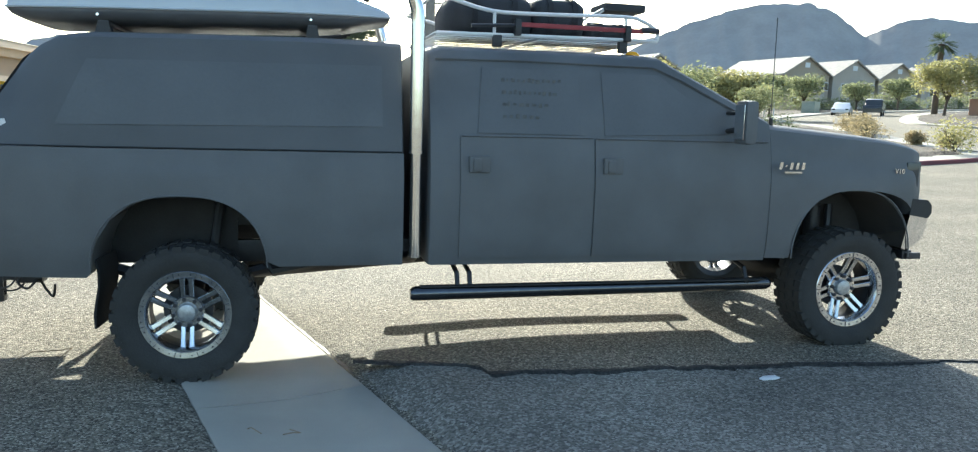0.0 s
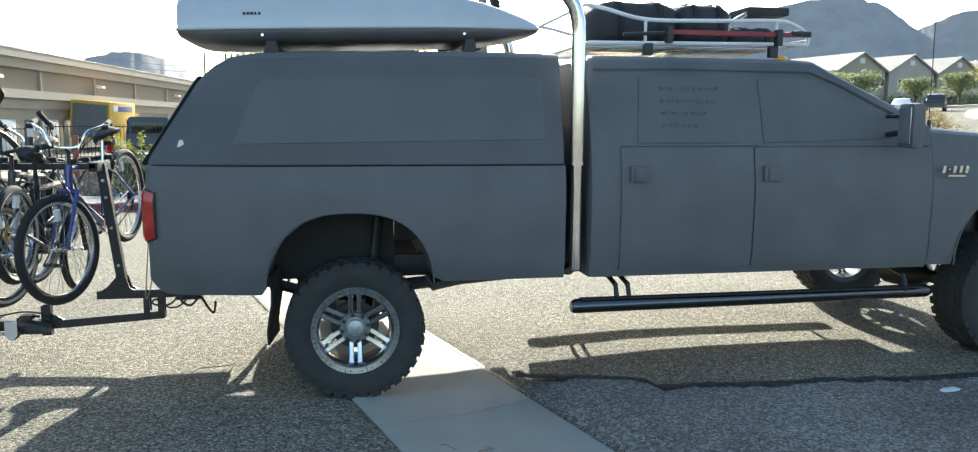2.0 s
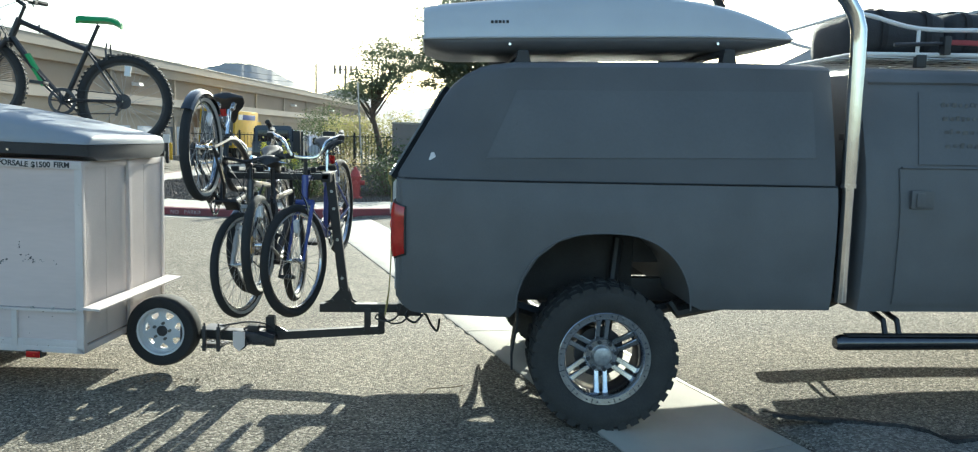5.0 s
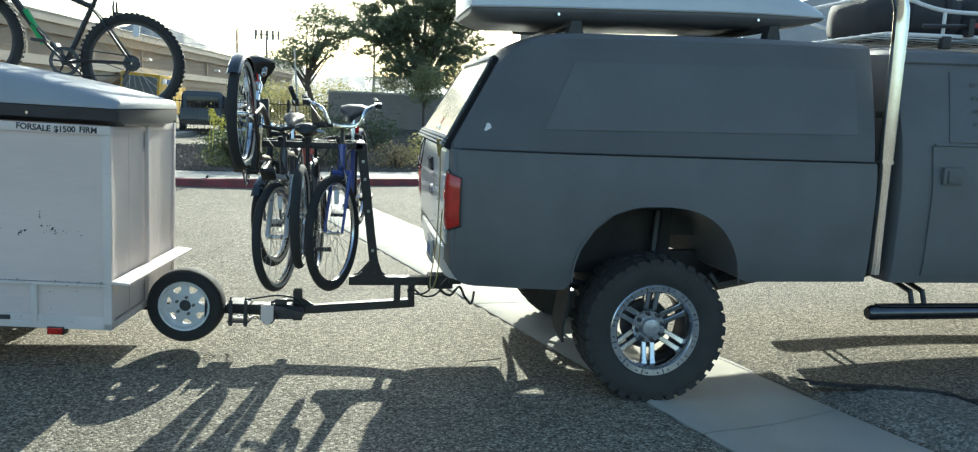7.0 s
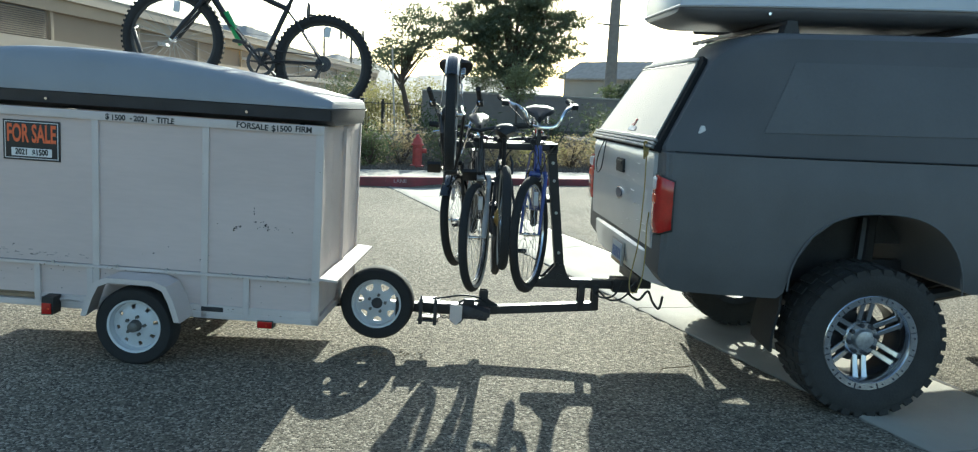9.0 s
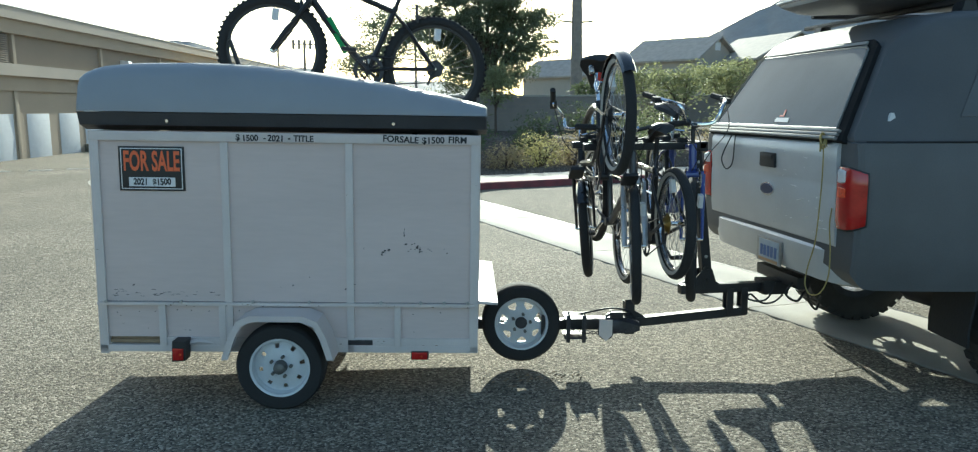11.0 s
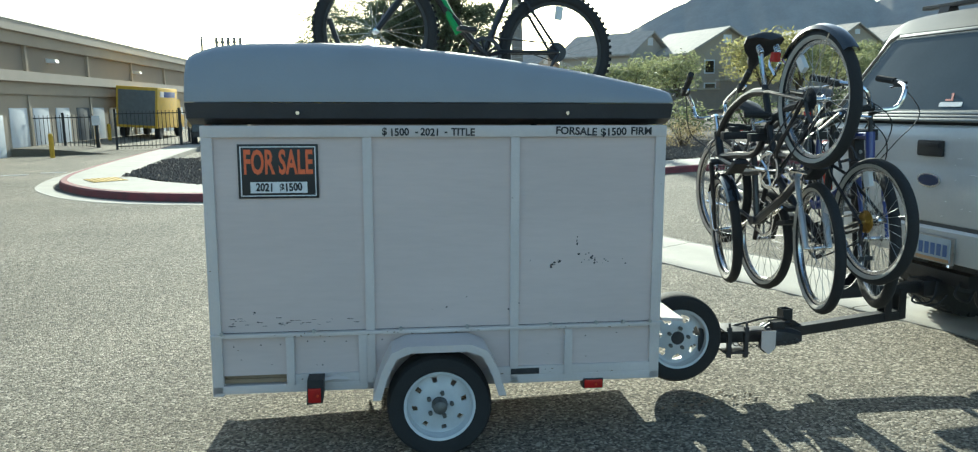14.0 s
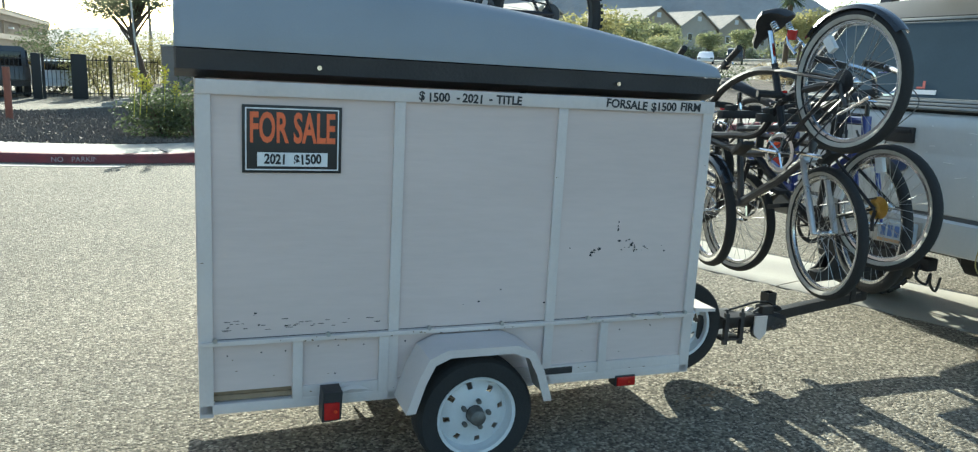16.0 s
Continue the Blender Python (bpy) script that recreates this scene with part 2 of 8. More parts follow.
def bar_text(name, text, size, material, parent, at, label="", squeeze=1.0, thick=0.0012, bold=0.0):
    """Lettering with the built-in font, turned into a mesh, as a part."""
    cu = bpy.data.curves.new(name, "FONT")
    cu.body, cu.size, cu.extrude, cu.resolution_u = text, size, thick, 3
    cu.align_x, cu.align_y, cu.offset = "CENTER", "CENTER", bold
    tmp = bpy.data.objects.new(name, cu)
    scene.collection.objects.link(tmp)
    dg = bpy.context.evaluated_depsgraph_get()
    me = bpy.data.meshes.new_from_object(tmp.evaluated_get(dg))
    bpy.data.objects.remove(tmp)
    me.materials.clear()
    me.materials.append(material)
    ob = new(name, me)
    ob.parent = parent
    ob.matrix_basis = at @ Matrix.Diagonal((squeeze, 1, 1, 1))
    if label:
        ob["label"] = label
    return ob


# ---- ground, kerbs, pavement ----
def rise(x, y):
    """The land climbs gently towards the road ahead of the truck."""
    return 0.036 * max(0.0, x - 6.0) if x > 6 else 0.0


def strip_x(y):
    return -0.04 - 0.283 * y


def lot(x, y):
    near = min(1, max(0, (abs(y - 0.5) - 2.4))) if -8 < x < 8 else 1
    d = abs(x - strip_x(y) - 0.4875)
    dip = 0 if y > 10.6 else -0.10 if d < 0.40 else -0.10 + 0.055 * (d - 0.40) / 0.1 if d < 0.50 else -0.045 * min(1, max(0, (1.9 - d) / 1.4))
    return rise(x, y) + dip + near * (0.002 * noise.noise((x * 0.3, y * 0.3, 0)) - 0.002)


def sheet(name, xs, ys, zf, material, label, category, keep=None):
    bm = B()
    g = {}
    def v(i, j):
        if (i, j) not in g:
            g[i, j] = bm.verts.new((xs[i], ys[j], zf(xs[i], ys[j])))
        return g[i, j]
    for j in range(len(ys) - 1):
        for i in range(len(xs) - 1):
            if keep is None or keep((xs[i] + xs[i + 1]) / 2, (ys[j] + ys[j + 1]) / 2):
                bm.faces.new((v(i, j), v(i + 1, j), v(i + 1, j + 1), v(i, j + 1)))
    return solo(name, bm, material, label, category, kind="structure")


def steps(a, b, n):
    return [a + (b - a) * i / n for i in range(n + 1)]


sheet("ground", sorted(set(steps(-3000, 3000, 60) + [6, 150, 191])), steps(-3000, 3000, 60), lambda x, y: -0.15 + min(5.5, rise(x, y) * 0.85), M_DESERT, "bare tan desert soil reaching to the horizon", "ground")
sheet("road", sorted(set(steps(-70, 150, 88) + steps(-9, 9, 36) + steps(-3.6, 1.9, 70))), sorted(set(steps(-40, 130, 68) + steps(-8, 11, 76))), lot, M_ASPHALT, "grey aggregate asphalt of a parking lot, sunlit", "asphalt")


# the worn patch in front of the truck, a little higher than the new asphalt, with a ragged broken edge
def patch_edge(x):
    base = 0.02 - 0.30 * (x - 0.95) if x < 1.7 else -0.33 - 0.075 * (x - 1.7)
    return base + 0.035 * noise.noise((x * 3.1, 7.7, 0)) + 0.018 * noise.noise((x * 11.0, 2.2, 0))


bm = B()
rows = []
for k in range(200):
    u = (k / 199) ** 1.25
    row = []
    for f in [-2, -1, 0, 0.01, 0.025, 0.05, 0.08, 0.12, 0.17, 0.23, 0.3, 0.4, 0.5, 0.62, 0.75, 0.88, 1.0, 1.6, 2.6]:
        x = 0.93 + 24.0 * u
        e = patch_edge(x)
        y = e + 0.03 if f == -2 else e + 0.012 if f == -1 else e - 0.02 - (e + 7.0) * f
        x += (strip_x(y) + 0.975 + 0.035 - 0.93) * max(0, 1 - (x - 0.93) / 2.5) ** 2
        edge = min(1, k / 6)
        z = -0.05 if f == -2 else 0.008 if f == -1 else 0.024 + 0.009 * noise.noise((x * 2.3, y * 2.3, 3)) + 0.004 * noise.noise((x * 9, y * 9, 3))
        row.append(Vector((x, y, z * edge - 0.055 * (1 - edge) + rise(x, 0))))
    rows.append(row)
bm_loft(bm, rows, closed=False)
solo("worn_ground", bm, M_OLD, "older rough dark asphalt with a ragged broken edge", "old asphalt", kind="structure")
bm = B()
rows = []
for k in range(420):
    x = 0.95 + 20.0 * (k / 419) ** 1.4
    e = patch_edge(x)
    w0 = 0.075 + 0.03 * noise.noise((x * 4, 3, 0)) + 0.02 * noise.noise((x * 19, 5, 0))
    w1 = 0.055 + 0.035 * noise.noise((x * 6, 9, 0)) + 0.03 * noise.noise((x * 23, 8, 0))
    z = rise(x, 0)
    rows.append([Vector((x, e + w0, 0.001 + z)), Vector((x, e + w0 - 0.015, 0.016 + z)), Vector((x, e, 0.034 + 0.008 * noise.noise((x * 30, 0, 0)) + z)), Vector((x, e - w1 + 0.01, 0.040 + 0.010 * noise.noise((x * 24, 4, 0)) + z)), Vector((x, e - w1, 0.022 + z))])
bm_loft(bm, rows, closed=False)
solo("asphalt_edge", bm, M_TAR, "black crumbling tar edge of the newer asphalt", "asphalt edge", kind="structure")


def slab_strip():
    """The concrete drain strip, one slab after another with open joints."""
    owner = thing("drain_strip", "pale concrete drainage strip crossing the asphalt in slabs", "concrete strip", kind="structure")
    ys = [-14.4, -11.6, -8.8, -6.0, -3.2, -0.50, 2.15, 4.7, 7.3, 9.2, 10.55]
    for a, b in zip(ys, ys[1:]):
        bm = B()
        a, b = a + 0.006, b - 0.006
        w, rings = 0.90, []
        for k in range(7):
            y = a + (b - a) * k / 6
            x = strip_x(y)
            prof = [(0, -0.12), (0, -0.050), (0.012, -0.042), (w * 0.25, -0.054), (w / 2, -0.062), (w * 0.75, -0.054), (w - 0.012, -0.042), (w, -0.050), (w, -0.12)]
            rings.append([Vector((x + u, y + 0.283 * u, z)) for u, z in prof])
        bm_loft(bm, rings)
        part("slab", bm, M_CONCRETE, owner)
    # dark cracked seam along the new asphalt
    bm = B()
    rows_ = []
    for k in range(120):
        y = -0.3 + 10.2 * k / 119
        x = strip_x(y) + 0.90
        w_ = 0.022 + 0.018 * noise.noise((0, y * 5, 2))
        rows_.append([Vector((x + 0.001, y + 0.255, -0.042)), Vector((x + 0.003 + max(0.005, w_ * 0.8), y + 0.255, -0.040))])
    bm_loft(bm, rows_, closed=False)
    part("seam", bm, M_TRIM, owner, "dark crumbled tar seam")


slab_strip()


def smooth_path(pts, n=8):
    out = []
    for i in range(len(pts) - 1):
        p0, p1, p2, p3 = (Vector(pts[max(0, min(len(pts) - 1, j))]) for j in (i - 1, i, i + 1, i + 2))
        for k in range(n):
            t = k / n
            out.append(0.5 * (2 * p1 + (p2 - p0) * t + (2 * p0 - 5 * p1 + 4 * p2 - p3) * t * t + (3 * p1 - p0 - 3 * p2 + p3) * t ** 3))
    return out + [Vector(pts[-1])]


def ribbon(path, prof):
    """Sweeps a profile of (inward offset, height) along a plan path; inward is to its left hand."""
    q = B()
    rows_ = []
    for i, p in enumerate(path):
        d = (path[min(len(path) - 1, i + 1)] - path[max(0, i - 1)]).normalized()
        nrm = Vector((-d.y, d.x))
        rows_.append([Vector((p.x + nrm.x * u, p.y + nrm.y * u, z + rise(p.x, p.y))) for u, z in prof])
    bm_loft(q, rows_)
    return q


KERB = smooth_path([(-9.2, 34), (-9.35, 26), (-9.45, 18.5), (-9.2, 14.9), (-8.45, 12.9), (-7.5, 11.6), (-6.5, 10.85), (-5.3, 10.36), (-4.3, 10.22), (-3.4, 10.42), (0, 11.35), (3, 12.15), (8, 13.4), (18.6, 15.9), (22.4, 16.9), (24.3, 17.9), (25.4, 19.6)])
# the two sides of the street that leaves the lot beyond the gravel corner
STREET_L = smooth_path([(25.4, 19.6), (26.2, 22.3), (28, 26.6), (30.5, 32), (33.5, 39), (36.8, 48), (41, 56), (46.5, 61.5), (57, 70.6), (70, 77.5), (90, 84), (115, 90)])
STREET_R = smooth_path([(115, 86), (90, 80.5), (76, 75), (61, 63.8), (50.6, 53.1), (45.8, 47.4), (43.2, 43.5), (42.2, 40.2), (41.9, 37.6), (43.2, 35.4), (47, 34.2), (60, 34), (90, 36)])


def hill(x, y):
    """Level of the land beyond the lot, which climbs away from it."""
    return rise(x, y) + 0.022 * max(0.0, y - 13)


def street_z(x, y):
    return hill(x, y) + 0.01 - 0.1 * min(1, max(0, (30 - y) / 13))


def side_x(path, y):
    q = [p for p in path if p.y >= 35.4 or path is STREET_L]
    return min(q, key=lambda p: abs(p.y - y)).x


solo("kerb", ribbon(KERB, [(0, -0.06), (0.012, 0.10), (0.035, 0.125), (0.15, 0.13), (0.15, -0.06)]), M_KERB_RED, "worn dark red painted concrete kerb", "kerb", kind="structure")
solo("pavement", ribbon(KERB, [(0.155, -0.06), (0.155, 0.128), (1.35, 0.14), (1.35, -0.06)]), M_CONCRETE, "pale sunlit concrete pavement behind the kerb", "pavement", kind="structure")
solo("gutter", ribbon(KERB[:62], [(-0.42, -0.05), (-0.42, 0.004), (-0.003, -0.004), (-0.003, -0.05)]), M_CONCRETE, "pale concrete gutter along the curved kerb", "gutter", kind="structure")
M_STENCIL = mat("faded_white_paint", (0.4, 0.33, 0.33), 0.8, var=0.4, scale=20)
for word, x, y, a in (("NO", -5.52, 10.375, -8.5), ("PARKING", -5.14, 10.32, -8.5), ("FIRE", -3.16, 10.498, 13), ("LANE", -2.82, 10.577, 13)):
    bar = bar_text("kerb_writing", word, 0.10, M_STENCIL, None, Matrix.Translation((x, y, 0.055)) @ Matrix.Rotation(radians(a), 4, "Z") @ Matrix.Rotation(radians(86), 4, "X"), "", 1.0, 0.002)
    tagged(bar, "faded white stencil word on the red kerb", "lettering", "stencilled words")
# tactile pad at the corner ramp
bm = B()
bm_box(bm, (-0.45, -0.3, 0.0), (0.45, 0.3, 0.008), 0.002)
for i in range(9):
    for j in range(6):
        bm_disc(bm, 0.018, 0, 0.006, 6, Matrix.Translation((-0.4 + 0.1 * i, -0.25 + 0.1 * j, 0.008)) @ Matrix.Rotation(radians(90), 4, "X"))
solo("tactile_pad", bm, mat("yellow_pad", (0.5, 0.33, 0.07), 0.8, var=0.2), "yellow tactile paving pad at the kerb ramp", "tactile paving", kind="structure", at=pose(-8.15, 14.0, 0.137, 0, 0, -65))


def kerb_at(x):
    best = min(KERB, key=lambda p: abs(p.x - x) + (100 if p.y > 24 and x < 10 else 0))
    return best.y


def bed_keep(x, y):
    if x < -8.05 or x > 100:
        return False
    if y > 19.6 and x > side_x(STREET_L, y) - 0.7:
        return False
    if x > 25.2 and y < 19.6:
        return False
    k = kerb_at(x) if x > -6.4 else 10.9 + (-6.4 - x) * 1.55
    if y < k + (0.75 if x > -6.4 else 1.3):
        return False
    if x < -2.4 and y > 20.2 + 0.85 * max(0, x + 6.3) and x < -4.14 + 0.149 * (y - 22.4):
        return False
    return y < (31 if x < 0 else 31 + x * 0.6 if x < 24 else 95)


def bed_z(x, y):
    z = 0.135 + hill(x, y) * (x > -3.2) + 0.02 * noise.noise((x, y, 4))
    if x > -6.4 and y < kerb_at(x) + 1.36:
        z = rise(x, y) + 0.07
    if y > 19 and x > side_x(STREET_L, y) - 1.3:
        z -= 0.09
    return z


sheet("planting_bed", steps(-9, 101, 220), steps(10, 95, 190), bed_z, M_GRAVEL, "brown gravel planting bed with shrubs", "gravel", bed_keep)
# loose stones of the bed where the camera passes nearest
rng = random.Random(77)
verts, faces = [], []
for k in range(46000):
    x, y = rng.uniform(-8.0, 7.0), rng.uniform(11.2, 23.5)
    kb = kerb_at(x) if x > -6.4 else 10.9 + (-6.4 - x) * 1.55
    if not bed_keep(x, y) or y < kb + 1.45 or (y > 17 and rng.random() < 0.35):
        continue
    r_ = rng.uniform(0.018, 0.045)
    a = rng.random() * 6.283
    ca, sa, q_, h_ = math.cos(a) * r_, math.sin(a) * r_, rng.uniform(0.55, 1.0), r_ * rng.uniform(0.7, 1.2)
    z = bed_z(x, y) + h_ * 0.25
    b_ = len(verts)
    tx, ty = rng.uniform(-0.3, 0.3) * r_, rng.uniform(-0.3, 0.3) * r_
    verts += [(x + ca, y + sa, z), (x - sa * q_, y + ca * q_, z), (x - ca, y - sa, z), (x + sa * q_, y - ca * q_, z), (x + tx, y + ty, z + h_), (x - tx, y - ty, z - h_)]
    faces += [(b_, b_ + 1, b_ + 4), (b_ + 1, b_ + 2, b_ + 4), (b_ + 2, b_ + 3, b_ + 4), (b_ + 3, b_, b_ + 4), (b_ + 1, b_, b_ + 5), (b_ + 2, b_ + 1, b_ + 5), (b_ + 3, b_ + 2, b_ + 5), (b_, b_ + 3, b_ + 5)]
me = bpy.data.meshes.new("gravel_stones")
me.from_pydata(verts, [], faces)
me.materials.append(M_STONES)
tagged(new("gravel_stones", me), "loose brown angular stones of the planting bed", "gravel", kind="stuff")
# painted stall lines and the bright strip of concrete beyond the island
for x, y in ((-11.8, 17.8), (-11.0, 18.05), (-10.3, 18.5), (-12.7, 17.6)):
    bm = B()
    bm_box(bm, (x - 0.28, y - 0.05, 0.004), (x + 0.28, y + 0.05, 0.009))
    solo("stall_line", bm, M_RACKWHITE, "short faded white painted line on asphalt", "road marking", "painted lines", kind="structure")
for x, y, a in ((-4.85, 22.7, 62), (-4.35, 25.6, 66), (-3.95, 28.0, 68)):
    bm = B()
    bm_prism(bm, [(-0.09, 0), (0.09, 0), (0.06, 0.12), (-0.06, 0.12)], "x", -0.75, 0.75)
    solo("wheel_stop", bm, M_CONCRETE, "pale concrete wheel stop on asphalt", "wheel stop", "wheel stops", at=pose(x, y, 0.0, 0, 0, a))
# a crumpled scrap of paper, dead leaves under the spare wheel
random.seed(3)
bm = B()
bmesh.ops.create_icosphere(bm, subdivisions=2, radius=0.05, matrix=Matrix.Diagonal((1.5, 0.6, 0.22, 1)))
for v_ in bm.verts:
    v_.co *= 1 + 0.35 * noise.noise(v_.co * 40)
solo("paper_scrap", bm, M_RACKWHITE, "crumpled white scrap of paper on the ground", "litter", smooth=False, at=pose(3.35, -0.72, 0.035, 0, 0, 10))
bm = B()
for k in range(70):
    x, y, a = random.gauss(-2.62, 0.14), random.gauss(0.66, 0.05), random.random() * 6.3
    s_ = random.uniform(0.008, 0.022)
    c = Vector((x, y, 0.010 + 0.01 * random.random()))
    d1, d2 = Vector((math.cos(a) * s_, math.sin(a) * s_, 0.004)), Vector((-math.sin(a) * s_ * 0.4, math.cos(a) * s_ * 0.4, 0.003))
    bm.faces.new([bm.verts.new(c + d) for d in (-d1, d2, d1, -d2)])
solo("dead_leaves", bm, M_WOOD, "scatter of dry brown leaves and twigs", "leaf litter", kind="stuff", smooth=False)

# dry twigs lying about
for pts in ([(-1.02, 0.354), (-0.95, 0.48), (-0.80, 0.565), (-0.74, 0.54), (-0.777, 0.363)], [(0.381, -0.90), (0.40, -0.93), (0.45, -0.975)], [(0.55, -1.0), (0.59, -1.03), (0.63, -0.99), (0.58, -0.985)]):
    bm = B()
    bm_tube(bm, [Vector((x, y, 0.004 + 0.018 * (k % 2) - 0.014 * (x > 0.3))) for k, (x, y) in enumerate(pts)], 0.003, 5)
    solo("twig", bm, M_WOOD, "thin dry bent twig lying on the ground", "twig", "fallen twigs")


# ---- distance ----
# Rock made paler and flatter, with the distance haze mixed into its colour.
M_MOUNTAIN = mat("hazed_mountain_rock", (0.37, 0.345, 0.32), 0.95, var=0.15, scale=0.02, fine=0.16, bump=0.0)
M_STUCCO = mat("tan_stucco", (0.40, 0.33, 0.25), 0.9, var=0.08, scale=0.8, fine=60, bump=0.2)
M_STUCCO_DARK = mat("brown_stucco", (0.27, 0.22, 0.17), 0.9, var=0.08, scale=0.8, fine=60, bump=0.2)
M_STUCCO_PALE = mat("pale_stucco", (0.46, 0.40, 0.33), 0.9, var=0.08, scale=0.8, fine=60, bump=0.2)
# Tile tone is raised to carry the low sun's glint on the roofs.
M_ROOF = mat("glint_paled_roof_tile", (0.42, 0.37, 0.32), 0.85, var=0.2, scale=2.0, fine=12, bump=0.4)
M_BLOCK = mat("block_wall", (0.24, 0.205, 0.18), 0.9, var=0.12, scale=2.5, fine=40, bump=0.3)
M_DOORWHITE = mat("white_rolling_door", (0.60, 0.63, 0.66), 0.6, var=0.06)
M_YELLOW = mat("yellow_paint", (0.62, 0.38, 0.03), 0.5, var=0.15, scale=6)
M_IRON = mat("black_iron", (0.02, 0.02, 0.02), 0.6)
M_POLE = mat("weathered_pole", (0.24, 0.215, 0.19), 0.8, var=0.2, scale=4)
M_LEAF = mat("dark_leaf", (0.10, 0.125, 0.06), 0.65, var=0.4, scale=1.2, fine=30)
M_LEAF_SHADE = mat("shade_leaf", (0.15, 0.175, 0.11), 0.65, var=0.4, scale=1.2, fine=30)
M_LEAF_PALE = mat("olive_leaf", (0.26, 0.275, 0.14), 0.65, var=0.4, scale=1.2, fine=30)
M_LEAF_YEL = mat("yellow_green_leaf", (0.35, 0.325, 0.14), 0.65, var=0.4, scale=1.0, fine=30)
M_LEAF_DRY = mat("dry_shrub_leaf", (0.33, 0.27, 0.155), 0.7, var=0.35, scale=1.5, fine=30)
M_BARK = mat("bark", (0.10, 0.075, 0.055), 0.9, var=0.3, scale=8, bump=0.4)
for m_ in (M_LEAF, M_LEAF_SHADE, M_LEAF_PALE, M_LEAF_YEL, M_LEAF_DRY):
    nt_ = m_.node_tree
    pb = nt_.nodes["Principled BSDF"]
    tr_ = nt_.nodes.new("ShaderNodeBsdfTranslucent")
    mxs = nt_.nodes.new("ShaderNodeMixShader")
    mxs.inputs[0].default_value = 0.45
    src = pb.inputs["Base Color"].links[0].from_socket
    nt_.links.new(src, tr_.inputs[0])
    nt_.links.new(pb.outputs[0], mxs.inputs[1])
    nt_.links.new(tr_.outputs[0], mxs.inputs[2])
    nt_.links.new(mxs.outputs[0], nt_.nodes["Material Output"].inputs["Surface"])


def ridge(name, az0, az1, dist, peaks, base, seed, label):
    """A mountain range: broad peaks broken by noise, with spurs and gullies running down its slopes."""
    bm = B()
    n, m = 300, 26
    grid = []
    for i in range(n + 1):
        az = az0 + (az1 - az0) * i / n
        el = base + max(a * math.exp(-(abs(az - c) / (wl if az < c else wr)) ** 2.2) for c, a, wl, wr in peaks)
        fade = min(1, (az - az0) / 3, (az1 - az) / 3)
        el = (el + 0.22 * noise.fractal((az * 0.3, seed, 0), 0.8, 2.1, 4) + 0.07 * noise.fractal((az * 1.7, seed, 0), 0.7, 2.1, 5)) * max(0, fade)
        col = []
        for j in range(m + 1):
            t = j / m
            spur = abs(noise.fractal((az * 0.45 + 0.9 * t, seed + 2, 0.5 * t), 0.8, 2.1, 5))
            d = dist * (0.80 + 0.20 * t + 0.035 * spur * (1 - t) * (0.3 + t))
            h = dist * math.tan(radians(max(0, el))) * t ** 1.1
            col.append(bm.verts.new((d * math.sin(radians(az)), d * math.cos(radians(az)), h - 2)))
        grid.append(col)
    for a, b in zip(grid, grid[1:]):
        for j in range(m):
            bm.faces.new((a[j], a[j + 1], b[j + 1], b[j]))
    solo(name, bm, M_MOUNTAIN, label, "mountain", kind="structure", angle=180)


ridge("backdrop_mountain", 12, 80, 1900, [(34.0, 8.05, 14.6, 7.6), (34.9, 8.2, 4.0, 2.6), (42.0, 6.85, 8.0, 10), (58, 5.0, 9, 9)], 0.15, 3.1, "hazy dark rocky desert mountain range")
ridge("backdrop_hill", -26, 16, 2300, [(-13, 4.4, 6.5, 6.0), (-6, 2.9, 5, 5), (2, 2.0, 7, 7)], 0.1, 8.4, "low hazy desert hills far behind the buildings")


# ---- plants ----
def leaf_cloud(bm, c, r, n, size, rng, gaps=0.0, droop=0.0):
    """Small leaf sprays scattered through an uneven ellipsoid."""
    made = 0
    while made < n:
        d = Vector((rng.gauss(0, 1), rng.gauss(0, 1), rng.gauss(0, 1))).normalized()
        wob = 1.0 + 0.5 * noise.noise(d * 2.3 + Vector(c))
        rad = rng.random() ** 0.45 * wob
        p = Vector(c) + Vector((d.x * r[0], d.y * r[1], d.z * r[2])) * rad
        made += 1
        if gaps and noise.noise(p * (2.2 / max(r))) < gaps - 0.45 and rng.random() < 0.9:
            continue
        a = Vector((rng.gauss(0, 1), rng.gauss(0, 1), rng.gauss(0, 0.6) - droop)).normalized() * size * rng.uniform(0.6, 1.4)
        b = a.cross(Vector((rng.gauss(0, 1), rng.gauss(0, 1), rng.gauss(0, 1)))).normalized() * size * rng.uniform(0.25, 0.5)
        bm.faces.new([bm.verts.new(p + q) for q in (-a, b, a, -b)])


